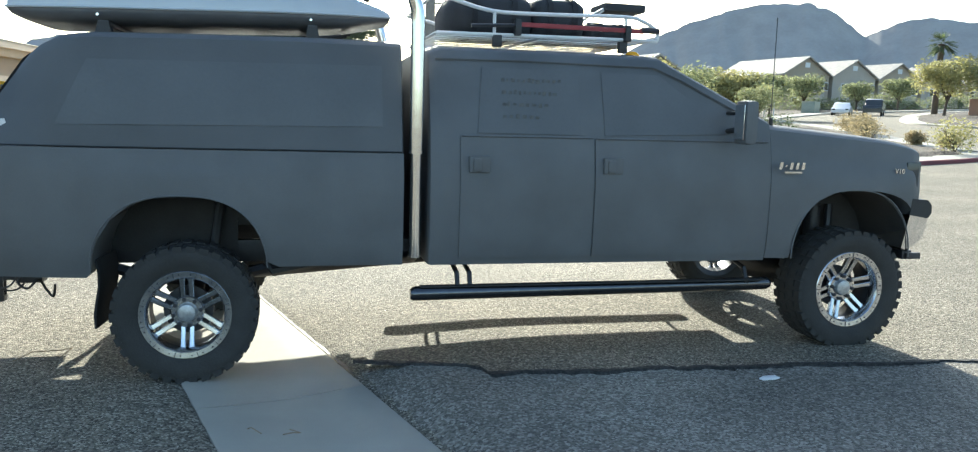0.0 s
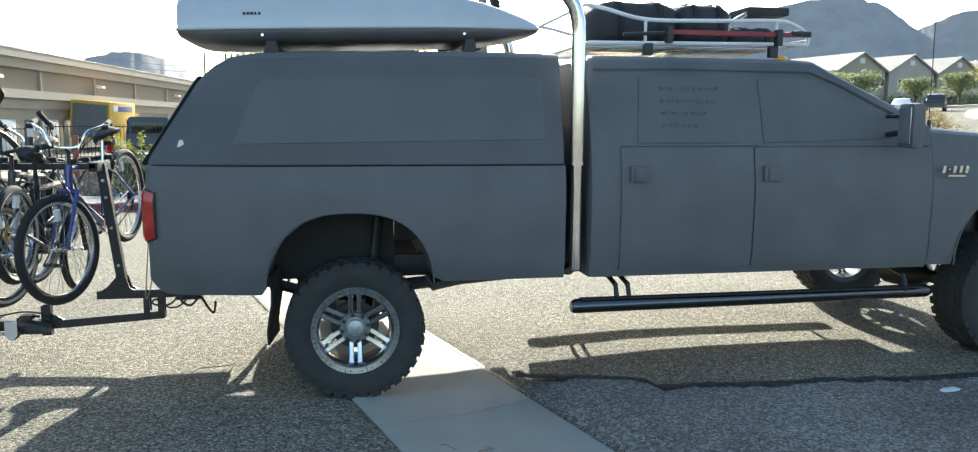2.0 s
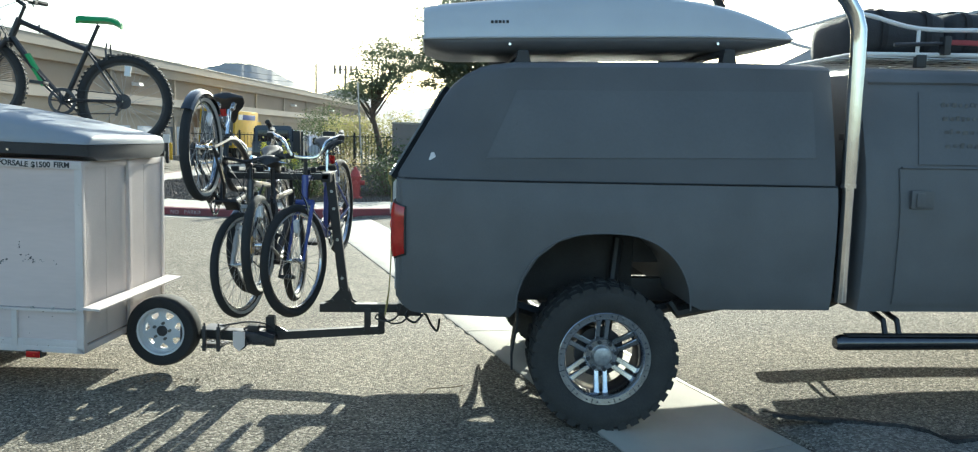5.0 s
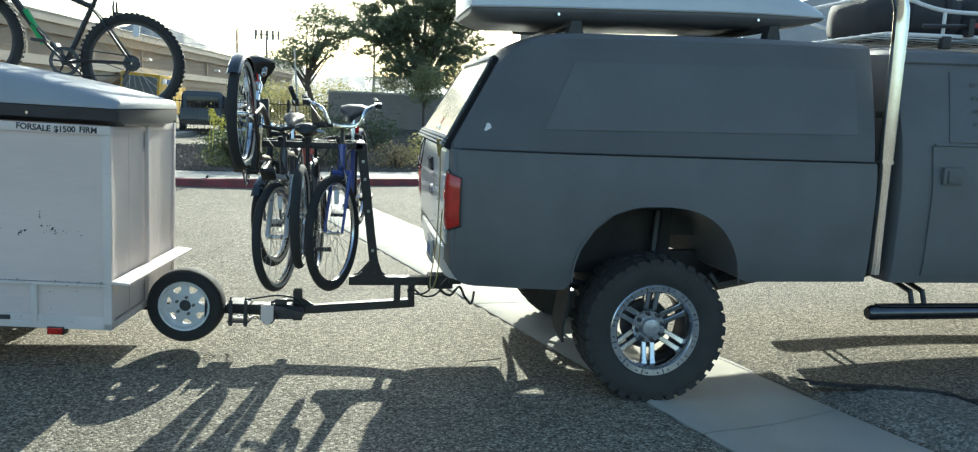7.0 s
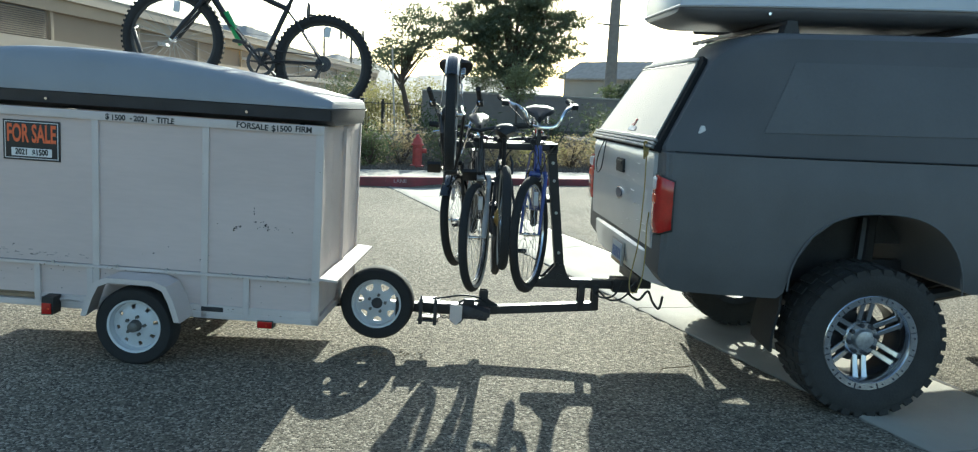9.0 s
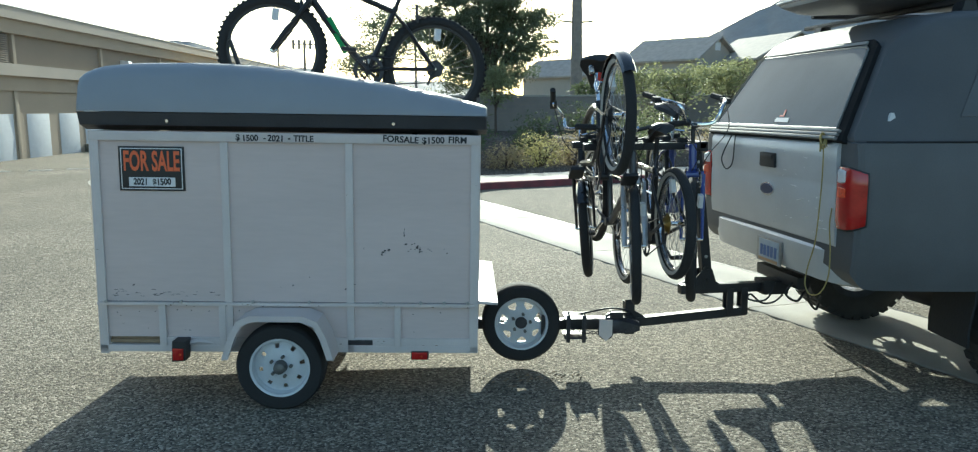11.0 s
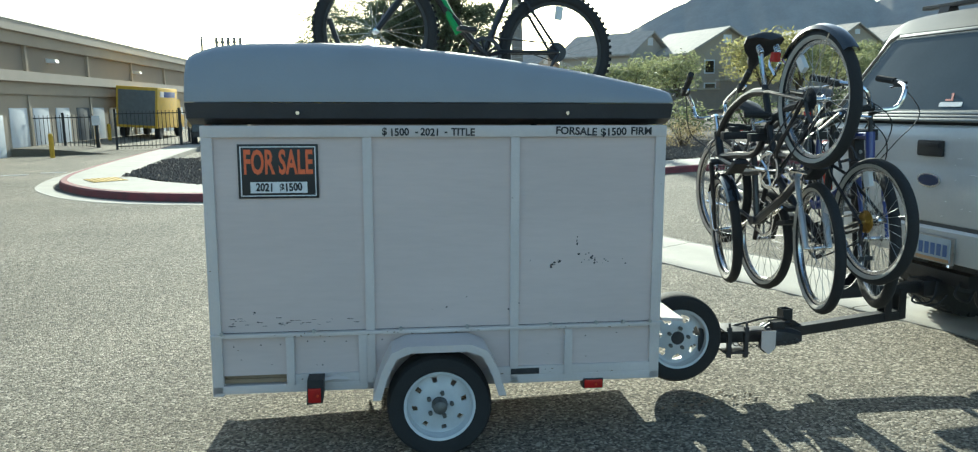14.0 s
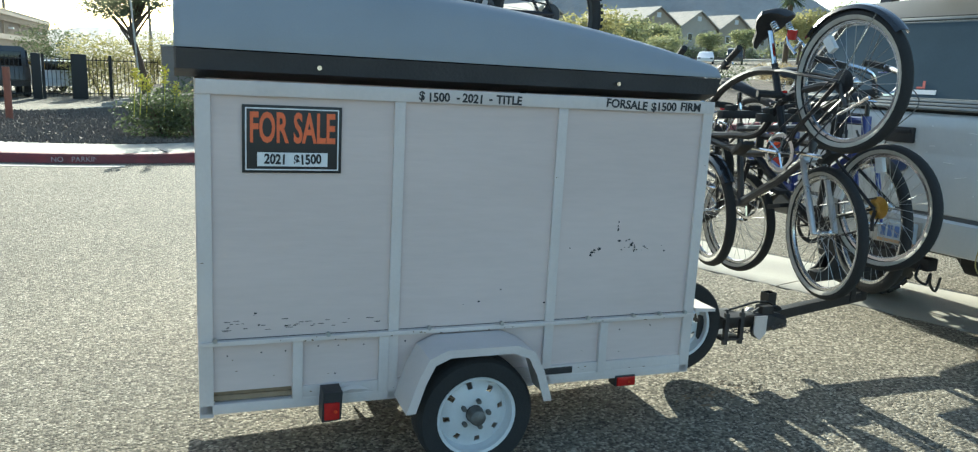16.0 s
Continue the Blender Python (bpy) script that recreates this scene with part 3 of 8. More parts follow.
def tuft_cloud(bm, c, r, n, size, rng):
    """Flat feathery tufts of small leaves, denser outside, with sky between them."""
    tufts = max(20, int(52 * r[0] * r[2] / 1.6))
    per = max(20, int(n / tufts))
    for k in range(tufts):
        d = Vector((rng.gauss(0, 1), rng.gauss(0, 1), rng.gauss(0, 1))).normalized()
        rad = rng.random() ** 0.4 * (1.0 + 0.35 * noise.noise(d * 2.1 + Vector(c)))
        p = Vector(c) + Vector((d.x * r[0], d.y * r[1], d.z * r[2])) * rad
        w_ = rng.uniform(0.35, 0.75)
        tilt = Matrix.Rotation(rng.uniform(-0.35, 0.35), 3, "Y") @ Matrix.Rotation(rng.uniform(-0.35, 0.35), 3, "X")
        for j in range(per):
            a_, q_ = rng.random() * 6.283, rng.random() ** 0.6
            e = tilt @ Vector((math.cos(a_) * q_ * w_, math.sin(a_) * q_ * w_ * 0.8, rng.gauss(0, 0.09) - 0.10 * q_ * q_))
            a = Vector((rng.gauss(0, 1), rng.gauss(0, 1), rng.gauss(0, 0.5))).normalized() * size * rng.uniform(0.6, 1.5)
            b = a.cross(Vector((rng.gauss(0, 1), rng.gauss(0, 1), rng.gauss(0, 1)))).normalized() * size * rng.uniform(0.2, 0.4)
            bm.faces.new([bm.verts.new(p + e + v) for v in (-a, b, a, -b)])


def tree(name, label, x, y, z0, trunk_h, crowns, n, size, m_leaf, seed, trunk_r=0.12, lean=0.0, gaps=0.25, tufted=False):
    rng = random.Random(seed)
    t = thing(name, label, "tree", at=pose(x, y, z0))
    bm = B()
    bm_tube(bm, [(0, 0, -0.1), (lean * 0.3, 0, trunk_h * 0.4), (lean * 0.7, 0.05, trunk_h * 0.75), (lean, 0, trunk_h)], [trunk_r * 1.3, trunk_r, trunk_r * 0.85, trunk_r * 0.7], 9)
    for (cx, cy, cz), r in crowns:
        for k in range(4):
            e = Vector((cx + rng.uniform(-0.6, 0.6) * r[0], cy + rng.uniform(-0.5, 0.5) * r[1], cz + rng.uniform(-0.3, 0.6) * r[2]))
            s_ = Vector((lean * 0.9, 0, trunk_h * rng.uniform(0.7, 0.98)))
            mid = (s_ + e) / 2 + Vector((rng.uniform(-0.15, 0.15), rng.uniform(-0.15, 0.15), 0.2)) * r[2] * 0.5
            bm_tube(bm, [s_, mid, e], [trunk_r * 0.45, trunk_r * 0.28, trunk_r * 0.08], 6)
    part("trunk", bm, M_BARK, t, "brown trunk with forking limbs")
    bm = B()
    for c, r in crowns:
        share_ = int(n * r[0] * r[2] / sum(q[0] * q[2] for _, q in crowns))
        if tufted:
            tuft_cloud(bm, c, r, share_, size, rng)
        else:
            leaf_cloud(bm, c, r, share_, size, rng, gaps)
    part("crown", bm, m_leaf, t, "ragged leafy crown with gaps", smooth=False)
    return t


def shrub(label, x, y, z0, r, n, size, m_leaf, seed, group="shrubs", gaps=0.0):
    rng = random.Random(seed)
    t = thing("shrub", label, "shrub", group, pose(x, y, z0))
    bm = B()
    for k in range(7):
        a = rng.random() * 6.28
        bm_tube(bm, [(0, 0, -0.05), (0.3 * r[0] * math.cos(a), 0.3 * r[1] * math.sin(a), r[2] * 0.7), (0.6 * r[0] * math.cos(a), 0.6 * r[1] * math.sin(a), r[2] * 1.3)], [0.02, 0.014, 0.006], 5)
    part("stem", bm, M_BARK, t)
    bm = B()
    leaf_cloud(bm, (0, 0, r[2] * 0.85), r, n, size, rng, gaps)
    part("foliage", bm, m_leaf, t, smooth=False)
    return t


def gz(x, y):
    return 0.135 + rise(x, y) + 0.022 * max(0, y - 13) * (x > -3.2)


tree("shade_tree", "large grey-green spreading shade tree behind the block wall", 1.3, 33, 0.5, 2.0, [((0, 0, 2.7), (2.5, 1.9, 1.0)), ((-1.5, 0, 4.0), (1.7, 1.4, 1.0)), ((1.6, 0.2, 3.9), (1.9, 1.4, 1.0)), ((0.1, 0, 5.1), (2.6, 1.7, 1.3)), ((-1.0, 0, 6.4), (1.7, 1.2, 0.9)), ((1.2, 0, 6.4), (1.8, 1.3, 1.0)), ((0.2, 0, 7.5), (1.4, 1.1, 0.8)), ((2.7, 0, 5.0), (0.8, 0.8, 0.4)), ((-2.4, 0, 5.3), (0.7, 0.7, 0.4))], 120000, 0.064, M_LEAF_SHADE, 21, 0.2, 0.1, tufted=True)
tree("shade_tree", "thin grey-green shade tree with a leaning trunk", -3.1, 30.5, 0.3, 2.3, [((0.1, 0, 3.6), (1.5, 1.3, 1.0)), ((-1.0, 0, 3.2), (1.1, 1.0, 0.7)), ((0.8, 0, 4.3), (1.2, 1.0, 0.8)), ((-0.2, 0, 4.8), (1.1, 0.9, 0.6))], 16000, 0.06, M_LEAF_SHADE, 22, 0.12, -0.5, tufted=True)
for i, (x, y, r, h, m_) in enumerate([(-4.6, 33.5, 1.5, 1.1, M_LEAF_YEL), (-2.6, 34.2, 1.6, 1.2, M_LEAF_YEL), (-6.3, 36.5, 1.4, 1.3, M_LEAF), (-0.9, 34.6, 1.4, 1.0, M_LEAF_PALE)]):
    shrub("tall yellow-green bush behind the iron fence" if m_ is M_LEAF_YEL else "tall dark bush behind the iron fence", x, y, 0.0, (r, 1.0, h * 1.2), 5200, 0.06, m_, 300 + i, "bushes behind the fence")
tree("young_tree", "small pale green tree before the block wall", 1.1, 27.5, gz(1, 27), 1.2, [((0, 0, 1.75), (0.85, 0.8, 0.7)), ((0.1, 0, 2.3), (0.6, 0.6, 0.5))], 2600, 0.07, M_LEAF_PALE, 23, 0.05, 0.0, 0.2)
for i, (x, y, s_, m_) in enumerate([(9.5, 30, 0.8, M_LEAF_PALE), (13.0, 33, 0.85, M_LEAF_PALE), (16.5, 31, 1.1, M_LEAF_YEL), (20.5, 34, 1.05, M_LEAF_PALE), (7.0, 34, 0.7, M_LEAF), (30, 42, 0.8, M_LEAF_PALE), (35, 50, 0.8, M_LEAF_YEL), (36.5, 56, 0.8, M_LEAF_PALE), (41.5, 62, 0.7, M_LEAF_PALE), (47, 69, 0.7, M_LEAF), (11, 40, 0.85, M_LEAF_PALE), (26, 46, 0.9, M_LEAF_YEL), (23, 38, 0.8, M_LEAF_YEL), (17, 44, 0.9, M_LEAF_PALE)]):
    tree("desert_tree", "feathery yellow-green desert tree among shrubs" if m_ is M_LEAF_YEL else "feathery olive green desert tree among shrubs", x, y, gz(x, y) - 0.1, 1.2 * s_, [((0, 0, 2.1 * s_), (1.7 * s_, 1.5 * s_, 0.95 * s_)), ((0.7 * s_, 0, 2.9 * s_), (1.2 * s_, 1.1 * s_, 0.7 * s_)), ((-0.9 * s_, 0, 2.6 * s_), (1.1 * s_, 1.0 * s_, 0.6 * s_))], 3000, 0.11 * s_, m_, 40 + i, 0.08 * s_, 0.1, 0.25)
# the trees on the corner beyond the bonnet
tree("desert_tree", "yellow-green desert tree on the far corner", 60.5, 59.0, gz(60.5, 59) - 0.05, 1.7, [((0, 0, 3.3), (3.2, 2.6, 1.5)), ((1.7, 0, 4.6), (2.2, 2.0, 1.2)), ((-1.8, 0, 4.0), (2.0, 1.7, 1.1))], 5200, 0.18, M_LEAF_YEL, 61, 0.13, 0.3, 0.2)
tree("desert_tree", "olive green desert tree on the far corner", 64.5, 57.0, gz(64.5, 57) - 0.05, 1.9, [((0, 0, 3.8), (3.3, 2.7, 1.8)), ((0.8, 0, 5.4), (2.2, 2.0, 1.2)), ((2.6, 0, 3.4), (2.0, 1.8, 1.3))], 5200, 0.18, M_LEAF_PALE, 62, 0.13, 0.2, 0.2)
palm = thing("palm_tree", "tall fan palm with a shaggy trunk", "palm tree", at=pose(64.0, 64.0, gz(64, 64)))
bm = B()
bm_tube(bm, [(0, 0, 0), (0.05, 0, 3.7), (0.1, 0, 7.0)], [0.32, 0.26, 0.3], 10)
part("trunk", bm, M_BARK, palm)
bm = B()
rng = random.Random(9)
for k in range(46):
    a, e = rng.random() * 6.283, rng.uniform(-0.7, 1.1)
    d = Vector((math.cos(a) * math.cos(e), math.sin(a) * math.cos(e), math.sin(e)))
    base_ = Vector((0.1, 0, 7.0))
    tip = base_ + d * rng.uniform(1.45, 2.0)
    sd = d.cross(Vector((0, 0, 1))).normalized() * 0.42
    for j in range(-3, 4):
        q = tip + sd * j * 0.42 + Vector((0, 0, -0.12 * abs(j)))
        bm.faces.new([bm.verts.new(p) for p in (base_ + d * 0.6, base_ + d * 0.75 + sd * (j * 0.2 + 0.1), q)])
part("crown", bm, M_LEAF, palm, "fan of stiff palm fronds", smooth=False)

SHRUBS = [(-3.5, 12.6, 0.6, 0.5, M_LEAF), (-2.9, 13.4, 0.75, 0.55, M_LEAF_DRY), (-1.9, 13.5, 0.6, 0.5, M_LEAF), (-0.7, 13.6, 0.55, 0.3, M_LEAF_DRY), (0.1, 13.9, 0.65, 0.42, M_LEAF_YEL), (0.9, 14.1, 0.6, 0.40, M_LEAF_DRY), (1.7, 14.0, 0.55, 0.55, M_LEAF_DRY), (2.4, 14.4, 0.7, 0.6, M_LEAF), (3.2, 14.9, 0.6, 0.45, M_LEAF_PALE), (2.35, 16.6, 0.62, 0.55, M_LEAF_PALE), (3.1, 17.4, 0.7, 0.55, M_LEAF_PALE), (2.0, 15.6, 0.5, 0.42, M_LEAF_PALE), (3.9, 16.6, 0.7, 0.5, M_LEAF), (0.4, 17.0, 0.5, 0.4, M_LEAF), (-1.0, 18, 0.8, 0.6, M_LEAF), (-2.3, 20, 0.9, 0.7, M_LEAF), (1.5, 21, 0.9, 0.55, M_LEAF), (4.5, 20, 0.8, 0.5, M_LEAF_PALE), (6.0, 22, 0.9, 0.5, M_LEAF_PALE), (7.5, 20.5, 0.8, 0.5, M_LEAF), (5.5, 17.0, 0.7, 0.45, M_LEAF_DRY), (9, 24, 1.0, 0.6, M_LEAF_PALE), (11, 23, 0.9, 0.55, M_LEAF), (13, 26, 1.0, 0.6, M_LEAF_PALE), (6.5, 26, 1.0, 0.8, M_LEAF_PALE), (15.5, 25, 1.0, 0.6, M_LEAF), (18, 27, 1.1, 0.7, M_LEAF_PALE), (10, 18, 0.7, 0.45, M_LEAF_DRY), (13, 19.5, 0.8, 0.5, M_LEAF_DRY), (21, 26, 1.1, 0.7, M_LEAF), (24, 24, 0.9, 0.5, M_LEAF_DRY), (4.2, 27, 0.9, 0.7, M_LEAF), (8.2, 28.5, 1.1, 0.8, M_LEAF)]
for i, (x, y, r, h, m_) in enumerate(SHRUBS):
    kind_ = {M_LEAF: "dark green", M_LEAF_PALE: "trimmed olive green", M_LEAF_YEL: "yellow-green", M_LEAF_DRY: "dry brown-green"}[m_]
    shrub(f"{kind_} shrub growing in the gravel bed", x, y, gz(x, y) - 0.02, (r, r * 0.9, h), 1500 if y < 18 else 700, 0.035 if y < 18 else 0.06, m_, 100 + i, gaps=0.15 if m_ is M_LEAF_DRY else 0)
shrub("dark shrub with tall yellow flower stalks by the pavement", -3.95, 12.75, 0.14, (0.72, 0.55, 0.45), 3200, 0.04, M_LEAF, 90)
bm = B()
rng = random.Random(4)
for k in range(5):
    x, y = -4.2 + rng.uniform(-0.35, 0.5), 12.5 + rng.uniform(-0.2, 0.2)
    h = rng.uniform(0.9, 1.35)
    bm_tube(bm, [(x, y, 0.5), (x + 0.05, y, h)], 0.008, 5)
    leaf_cloud(bm, (x + 0.05, y, h), (0.09, 0.09, 0.16), 60, 0.035, rng)
solo("blossom_plant", bm, mat("yellow_blossom", (0.55, 0.5, 0.08), 0.7, var=0.3), "tall stalks of yellow desert blossom", "flowers", smooth=False)
for x, y, r in ((23.3, 18.75, 0.85), (29.0, 31.0, 0.8), (28.2, 29.6, 0.75), (27.3, 28.4, 0.65), (29.6, 32.6, 0.7), (24.9, 22.4, 0.4), (24.6, 20.4, 0.35), (17.8, 18.0, 0.5)):
    shrub("yellow-green spiky shrub on the gravel corner" if x == 23.3 else "dry brown-green shrub growing in the gravel bed", x, y, gz(x, y), (r, r, r * 0.75), 900, 0.07, M_LEAF_YEL if x == 23.3 else M_LEAF_DRY, int(x * 7))


# ---- hydrant, wall, fences, poles ----
hyd = thing("fire_hydrant", "faded red fire hydrant behind the pavement", "fire hydrant", at=pose(-2.55, 12.85, 0.14))
M_HYD = mat("faded_red_paint", (0.42, 0.07, 0.06), 0.6, var=0.25, scale=12)
bm = B()
RX = Matrix.Rotation(radians(90), 4, "X")
bm_lathe(bm, [(0.001, 0), (0.15, 0), (0.15, 0.04), (0.10, 0.05), (0.10, 0.44), (0.13, 0.45), (0.13, 0.48), (0.105, 0.50), (0.085, 0.58), (0.04, 0.63), (0.025, 0.68), (0.001, 0.68)], 20, RX, closed=False)
part("barrel", bm, M_HYD, hyd)
for a in (0, 90, 180):
    bm = B()
    bm_disc(bm, 0.05, -0.19, -0.08, 12, Matrix.Rotation(radians(a), 4, "Z") @ Matrix.Translation((0, 0, 0.34)), 0.008)
    part("outlet_cap", bm, M_HYD, hyd)

# block wall with a cap course, in block courses
bw = thing("block_wall", "weathered brown block wall behind the shrubs", "wall", kind="structure")
for x0, y0, x1, y1 in ((-2.6, 29.4, 6.0, 30.4), (6.0, 30.4, 16, 34), (16, 34, 28, 42)):
    ang = math.degrees(math.atan2(y1 - y0, x1 - x0))
    L = math.hypot(x1 - x0, y1 - y0)
    z0 = gz(x0, y0)
    bm = B()
    bm_box(bm, (0, 0, -0.3), (L, 0.2, 1.42), 0.01)
    part("wall_run", bm, M_BLOCK, bw, "", pose(x0, y0, z0, 0, 0, ang))
    bm = B()
    bm_box(bm, (-0.02, -0.04, 1.424), (L + 0.02, 0.24, 1.50), 0.012)
    part("wall_cap", bm, M_CONCRETE, bw, "", pose(x0, y0, z0, 0, 0, ang))
    bm = B()
    for k in range(1, 8):
        bm_box(bm, (0, -0.006, 0.185 * k - 0.006), (L, 0.0, 0.185 * k + 0.006))
    part("block_courses", bm, M_STUCCO_DARK, bw, "", pose(x0, y0, z0, 0, 0, ang))


def iron_fence(x0, y0, x1, y1, h, label):
    L = math.hypot(x1 - x0, y1 - y0)
    f = thing("iron_fence", label, "fence", "fences", pose(x0, y0, 0.0, 0, 0, math.degrees(math.atan2(y1 - y0, x1 - x0))))
    for z in (0.15, h - 0.12):
        bm = B()
        bm_box(bm, (0, -0.015, z), (L, 0.015, z + 0.035))
        part("rail", bm, M_IRON, f)
    n = int(L / 0.13)
    bm = B()
    bm_box(bm, (-0.009, -0.009, 0.06), (0.009, 0.009, h))
    first = part("picket", bm, M_IRON, f, at=pose(0.0, 0, 0))
    for k in range(1, n + 1):
        share("picket", first, f, pose(L * k / n, 0, 0))
    bm = B()
    bm_box(bm, (-0.04, -0.04, 0), (0.04, 0.04, h + 0.08))
    post = part("post", bm, M_IRON, f)
    for k in range(1, int(L / 2.2) + 1):
        share("post", post, f, pose(min(L, 2.2 * k), 0, 0))


iron_fence(-11.0, 29.0, -6.6, 30.0, 1.45, "black iron fence before the storage lot")
iron_fence(-6.4, 30.0, -2.65, 31.0, 1.45, "black iron gate and fence beyond the drive")
iron_fence(-14.9, 28.6, -11.9, 29.6, 1.35, "black iron fence beside the storage doors")
for x, y, w in ((-6.6, 29.9, 0.28), (-5.29, 30.3, 0.5)):
    bm = B()
    bm_box(bm, (-w / 2, -w / 2, 0), (w / 2, w / 2, 1.55), 0.02)
    solo("gate_pillar", bm, M_IRON, "dark painted steel gate pillar", "pillar", "gate pillars", at=pose(x, y, 0))
for x, y, h in ((-12.25, 25.6, 0.75), (-12.1, 31.0, 0.9), (-12.3, 34, 0.9)):
    b_ = thing("bollard", "yellow steel bollard standing on asphalt", "bollard", "bollards", pose(x, y, 0))
    bm = B()
    bm_tube(bm, [(0, 0, 0), (0, 0, h), (0, 0, h + 0.03)], [0.075, 0.075, 0.04], 12)
    part("post", bm, M_YELLOW, b_)
# red-brown marker post on the island
bm = B()
bm_tube(bm, [(0, 0, 0), (0, 0, 1.1)], 0.07, 10)
solo("marker_post", bm, mat("brown_red_paint", (0.25, 0.09, 0.06), 0.6), "brown-red painted post on the island", "post", at=pose(-6.55, 17.2, 0.1))
sp = thing("sign_post", "slender steel sign post beside wheel stops", "sign post", at=pose(-3.55, 26.0, 0.0, 0, -3))
bm = B()
bm_tube(bm, [(0, 0, 0), (0, 0, 3.4)], 0.03, 8)
part("post", bm, M_GALV, sp)
# keypad stand and small sign by the gate
ks = thing("gate_keypad", "keypad stand with a small white notice", "keypad", at=pose(-11.7, 29.3, 0))
bm = B()
bm_box(bm, (-0.06, -0.06, 0), (0.06, 0.06, 1.0), 0.01)
part("stand", bm, M_IRON, ks)
bm = B()
bm_box(bm, (-0.14, -0.085, 0.95), (0.14, -0.06, 1.3), 0.005)
part("notice", bm, M_RACKWHITE, ks)

pp = thing("power_pole", "tall weathered power pole with cross arms", "power pole", at=pose(9.4, 48, 0.2))
bm = B()
bm_tube(bm, [(0, 0, 0), (0, 0, 7), (0.0, 0, 16)], [0.42, 0.34, 0.22], 14)
part("pole", bm, M_POLE, pp)
for z in (6.75, 8.75):
    bm = B()
    bm_tube(bm, [(-1.25, 0, z + 0.02), (0, 0, z - 0.1), (1.25, 0, z + 0.02)], [0.04, 0.09, 0.04], 6)
    part("cross_arm", bm, M_POLE, pp)
ct = thing("antenna_mast", "slim mast topped with antenna panels", "antenna mast", at=pose(-13.2, 110, 0))
bm = B()
bm_tube(bm, [(0, 0, 0), (0, 0, 10.5)], [0.25, 0.14], 8)
part("mast", bm, M_POLE, ct)
for k in range(5):
    bm = B()
    bm_box(bm, (-1.6 + 0.75 * k, -0.1, 9.5), (-1.25 + 0.75 * k, 0.1, 10.8), 0.02)
    part("antenna_panel", bm, M_POLE, ct)
bm = B()
bm_box(bm, (-1.6, -0.05, 10.1), (1.6, 0.05, 10.25))
part("panel_bracket", bm, M_POLE, ct)
for x, y, h in ((-30, 120, 9.0), (0.5, 80, 8.0)):
    up_ = thing("utility_pole", "thin distant wooden utility pole", "utility pole", "utility poles", pose(x, y, 0))
    bm = B()
    bm_tube(bm, [(0, 0, 0), (0, 0, h)], [0.16, 0.11], 8)
    part("pole", bm, M_POLE, up_)
    bm = B()
    bm_box(bm, (-0.9, -0.06, h - 0.7), (0.9, 0.06, h - 0.58))
    part("cross_arm", bm, M_POLE, up_)


# ---- storage building ----
WALLM = pose(-16.28, 5.0, 0, 0, 0, 84.0)
sb = thing("storage_building", "long tan stucco storage building with white doors", "building", at=WALLM)
LB = 80
for nm, y0, z0, z1, m_ in (("wall", 0.0, -0.3, 2.08, M_STUCCO), ("fascia", -0.07, 2.08, 2.52, M_STUCCO), ("band", -0.20, 2.522, 2.88, M_STUCCO_PALE), ("panel_wall", 0.10, 2.882, 3.80, M_STUCCO_DARK), ("cornice", -0.05, 3.802, 4.22, M_STUCCO), ("parapet", -0.16, 4.222, 4.56, M_STUCCO_PALE)):
    bm = B()
    bm_box(bm, (0, y0, z0), (LB, 14, z1))
    part(nm, bm, m_, sb, smooth=False)
bm = B()
bm_box(bm, (0, -0.18, 4.562), (LB, 0.1, 4.60), 0.008)
part("roof_flashing", bm, M_GALV, sb, "bright metal roof edge")
bm = B()
bm_prism(bm, [(-3.2, -0.02), (-3.2, 0.004), (-1.2, 0.22), (-0.004, 0.27), (-0.004, -0.02)], "x", 22.3, LB)
part("apron", bm, M_ASPHALT, sb, "sloping asphalt apron before the doors")
# Painted shade for the open doorway; the same dark backs the louvre.
M_OPENSHADE = mat("opening_shade", (0.10, 0.105, 0.11), 0.8, var=0.15)
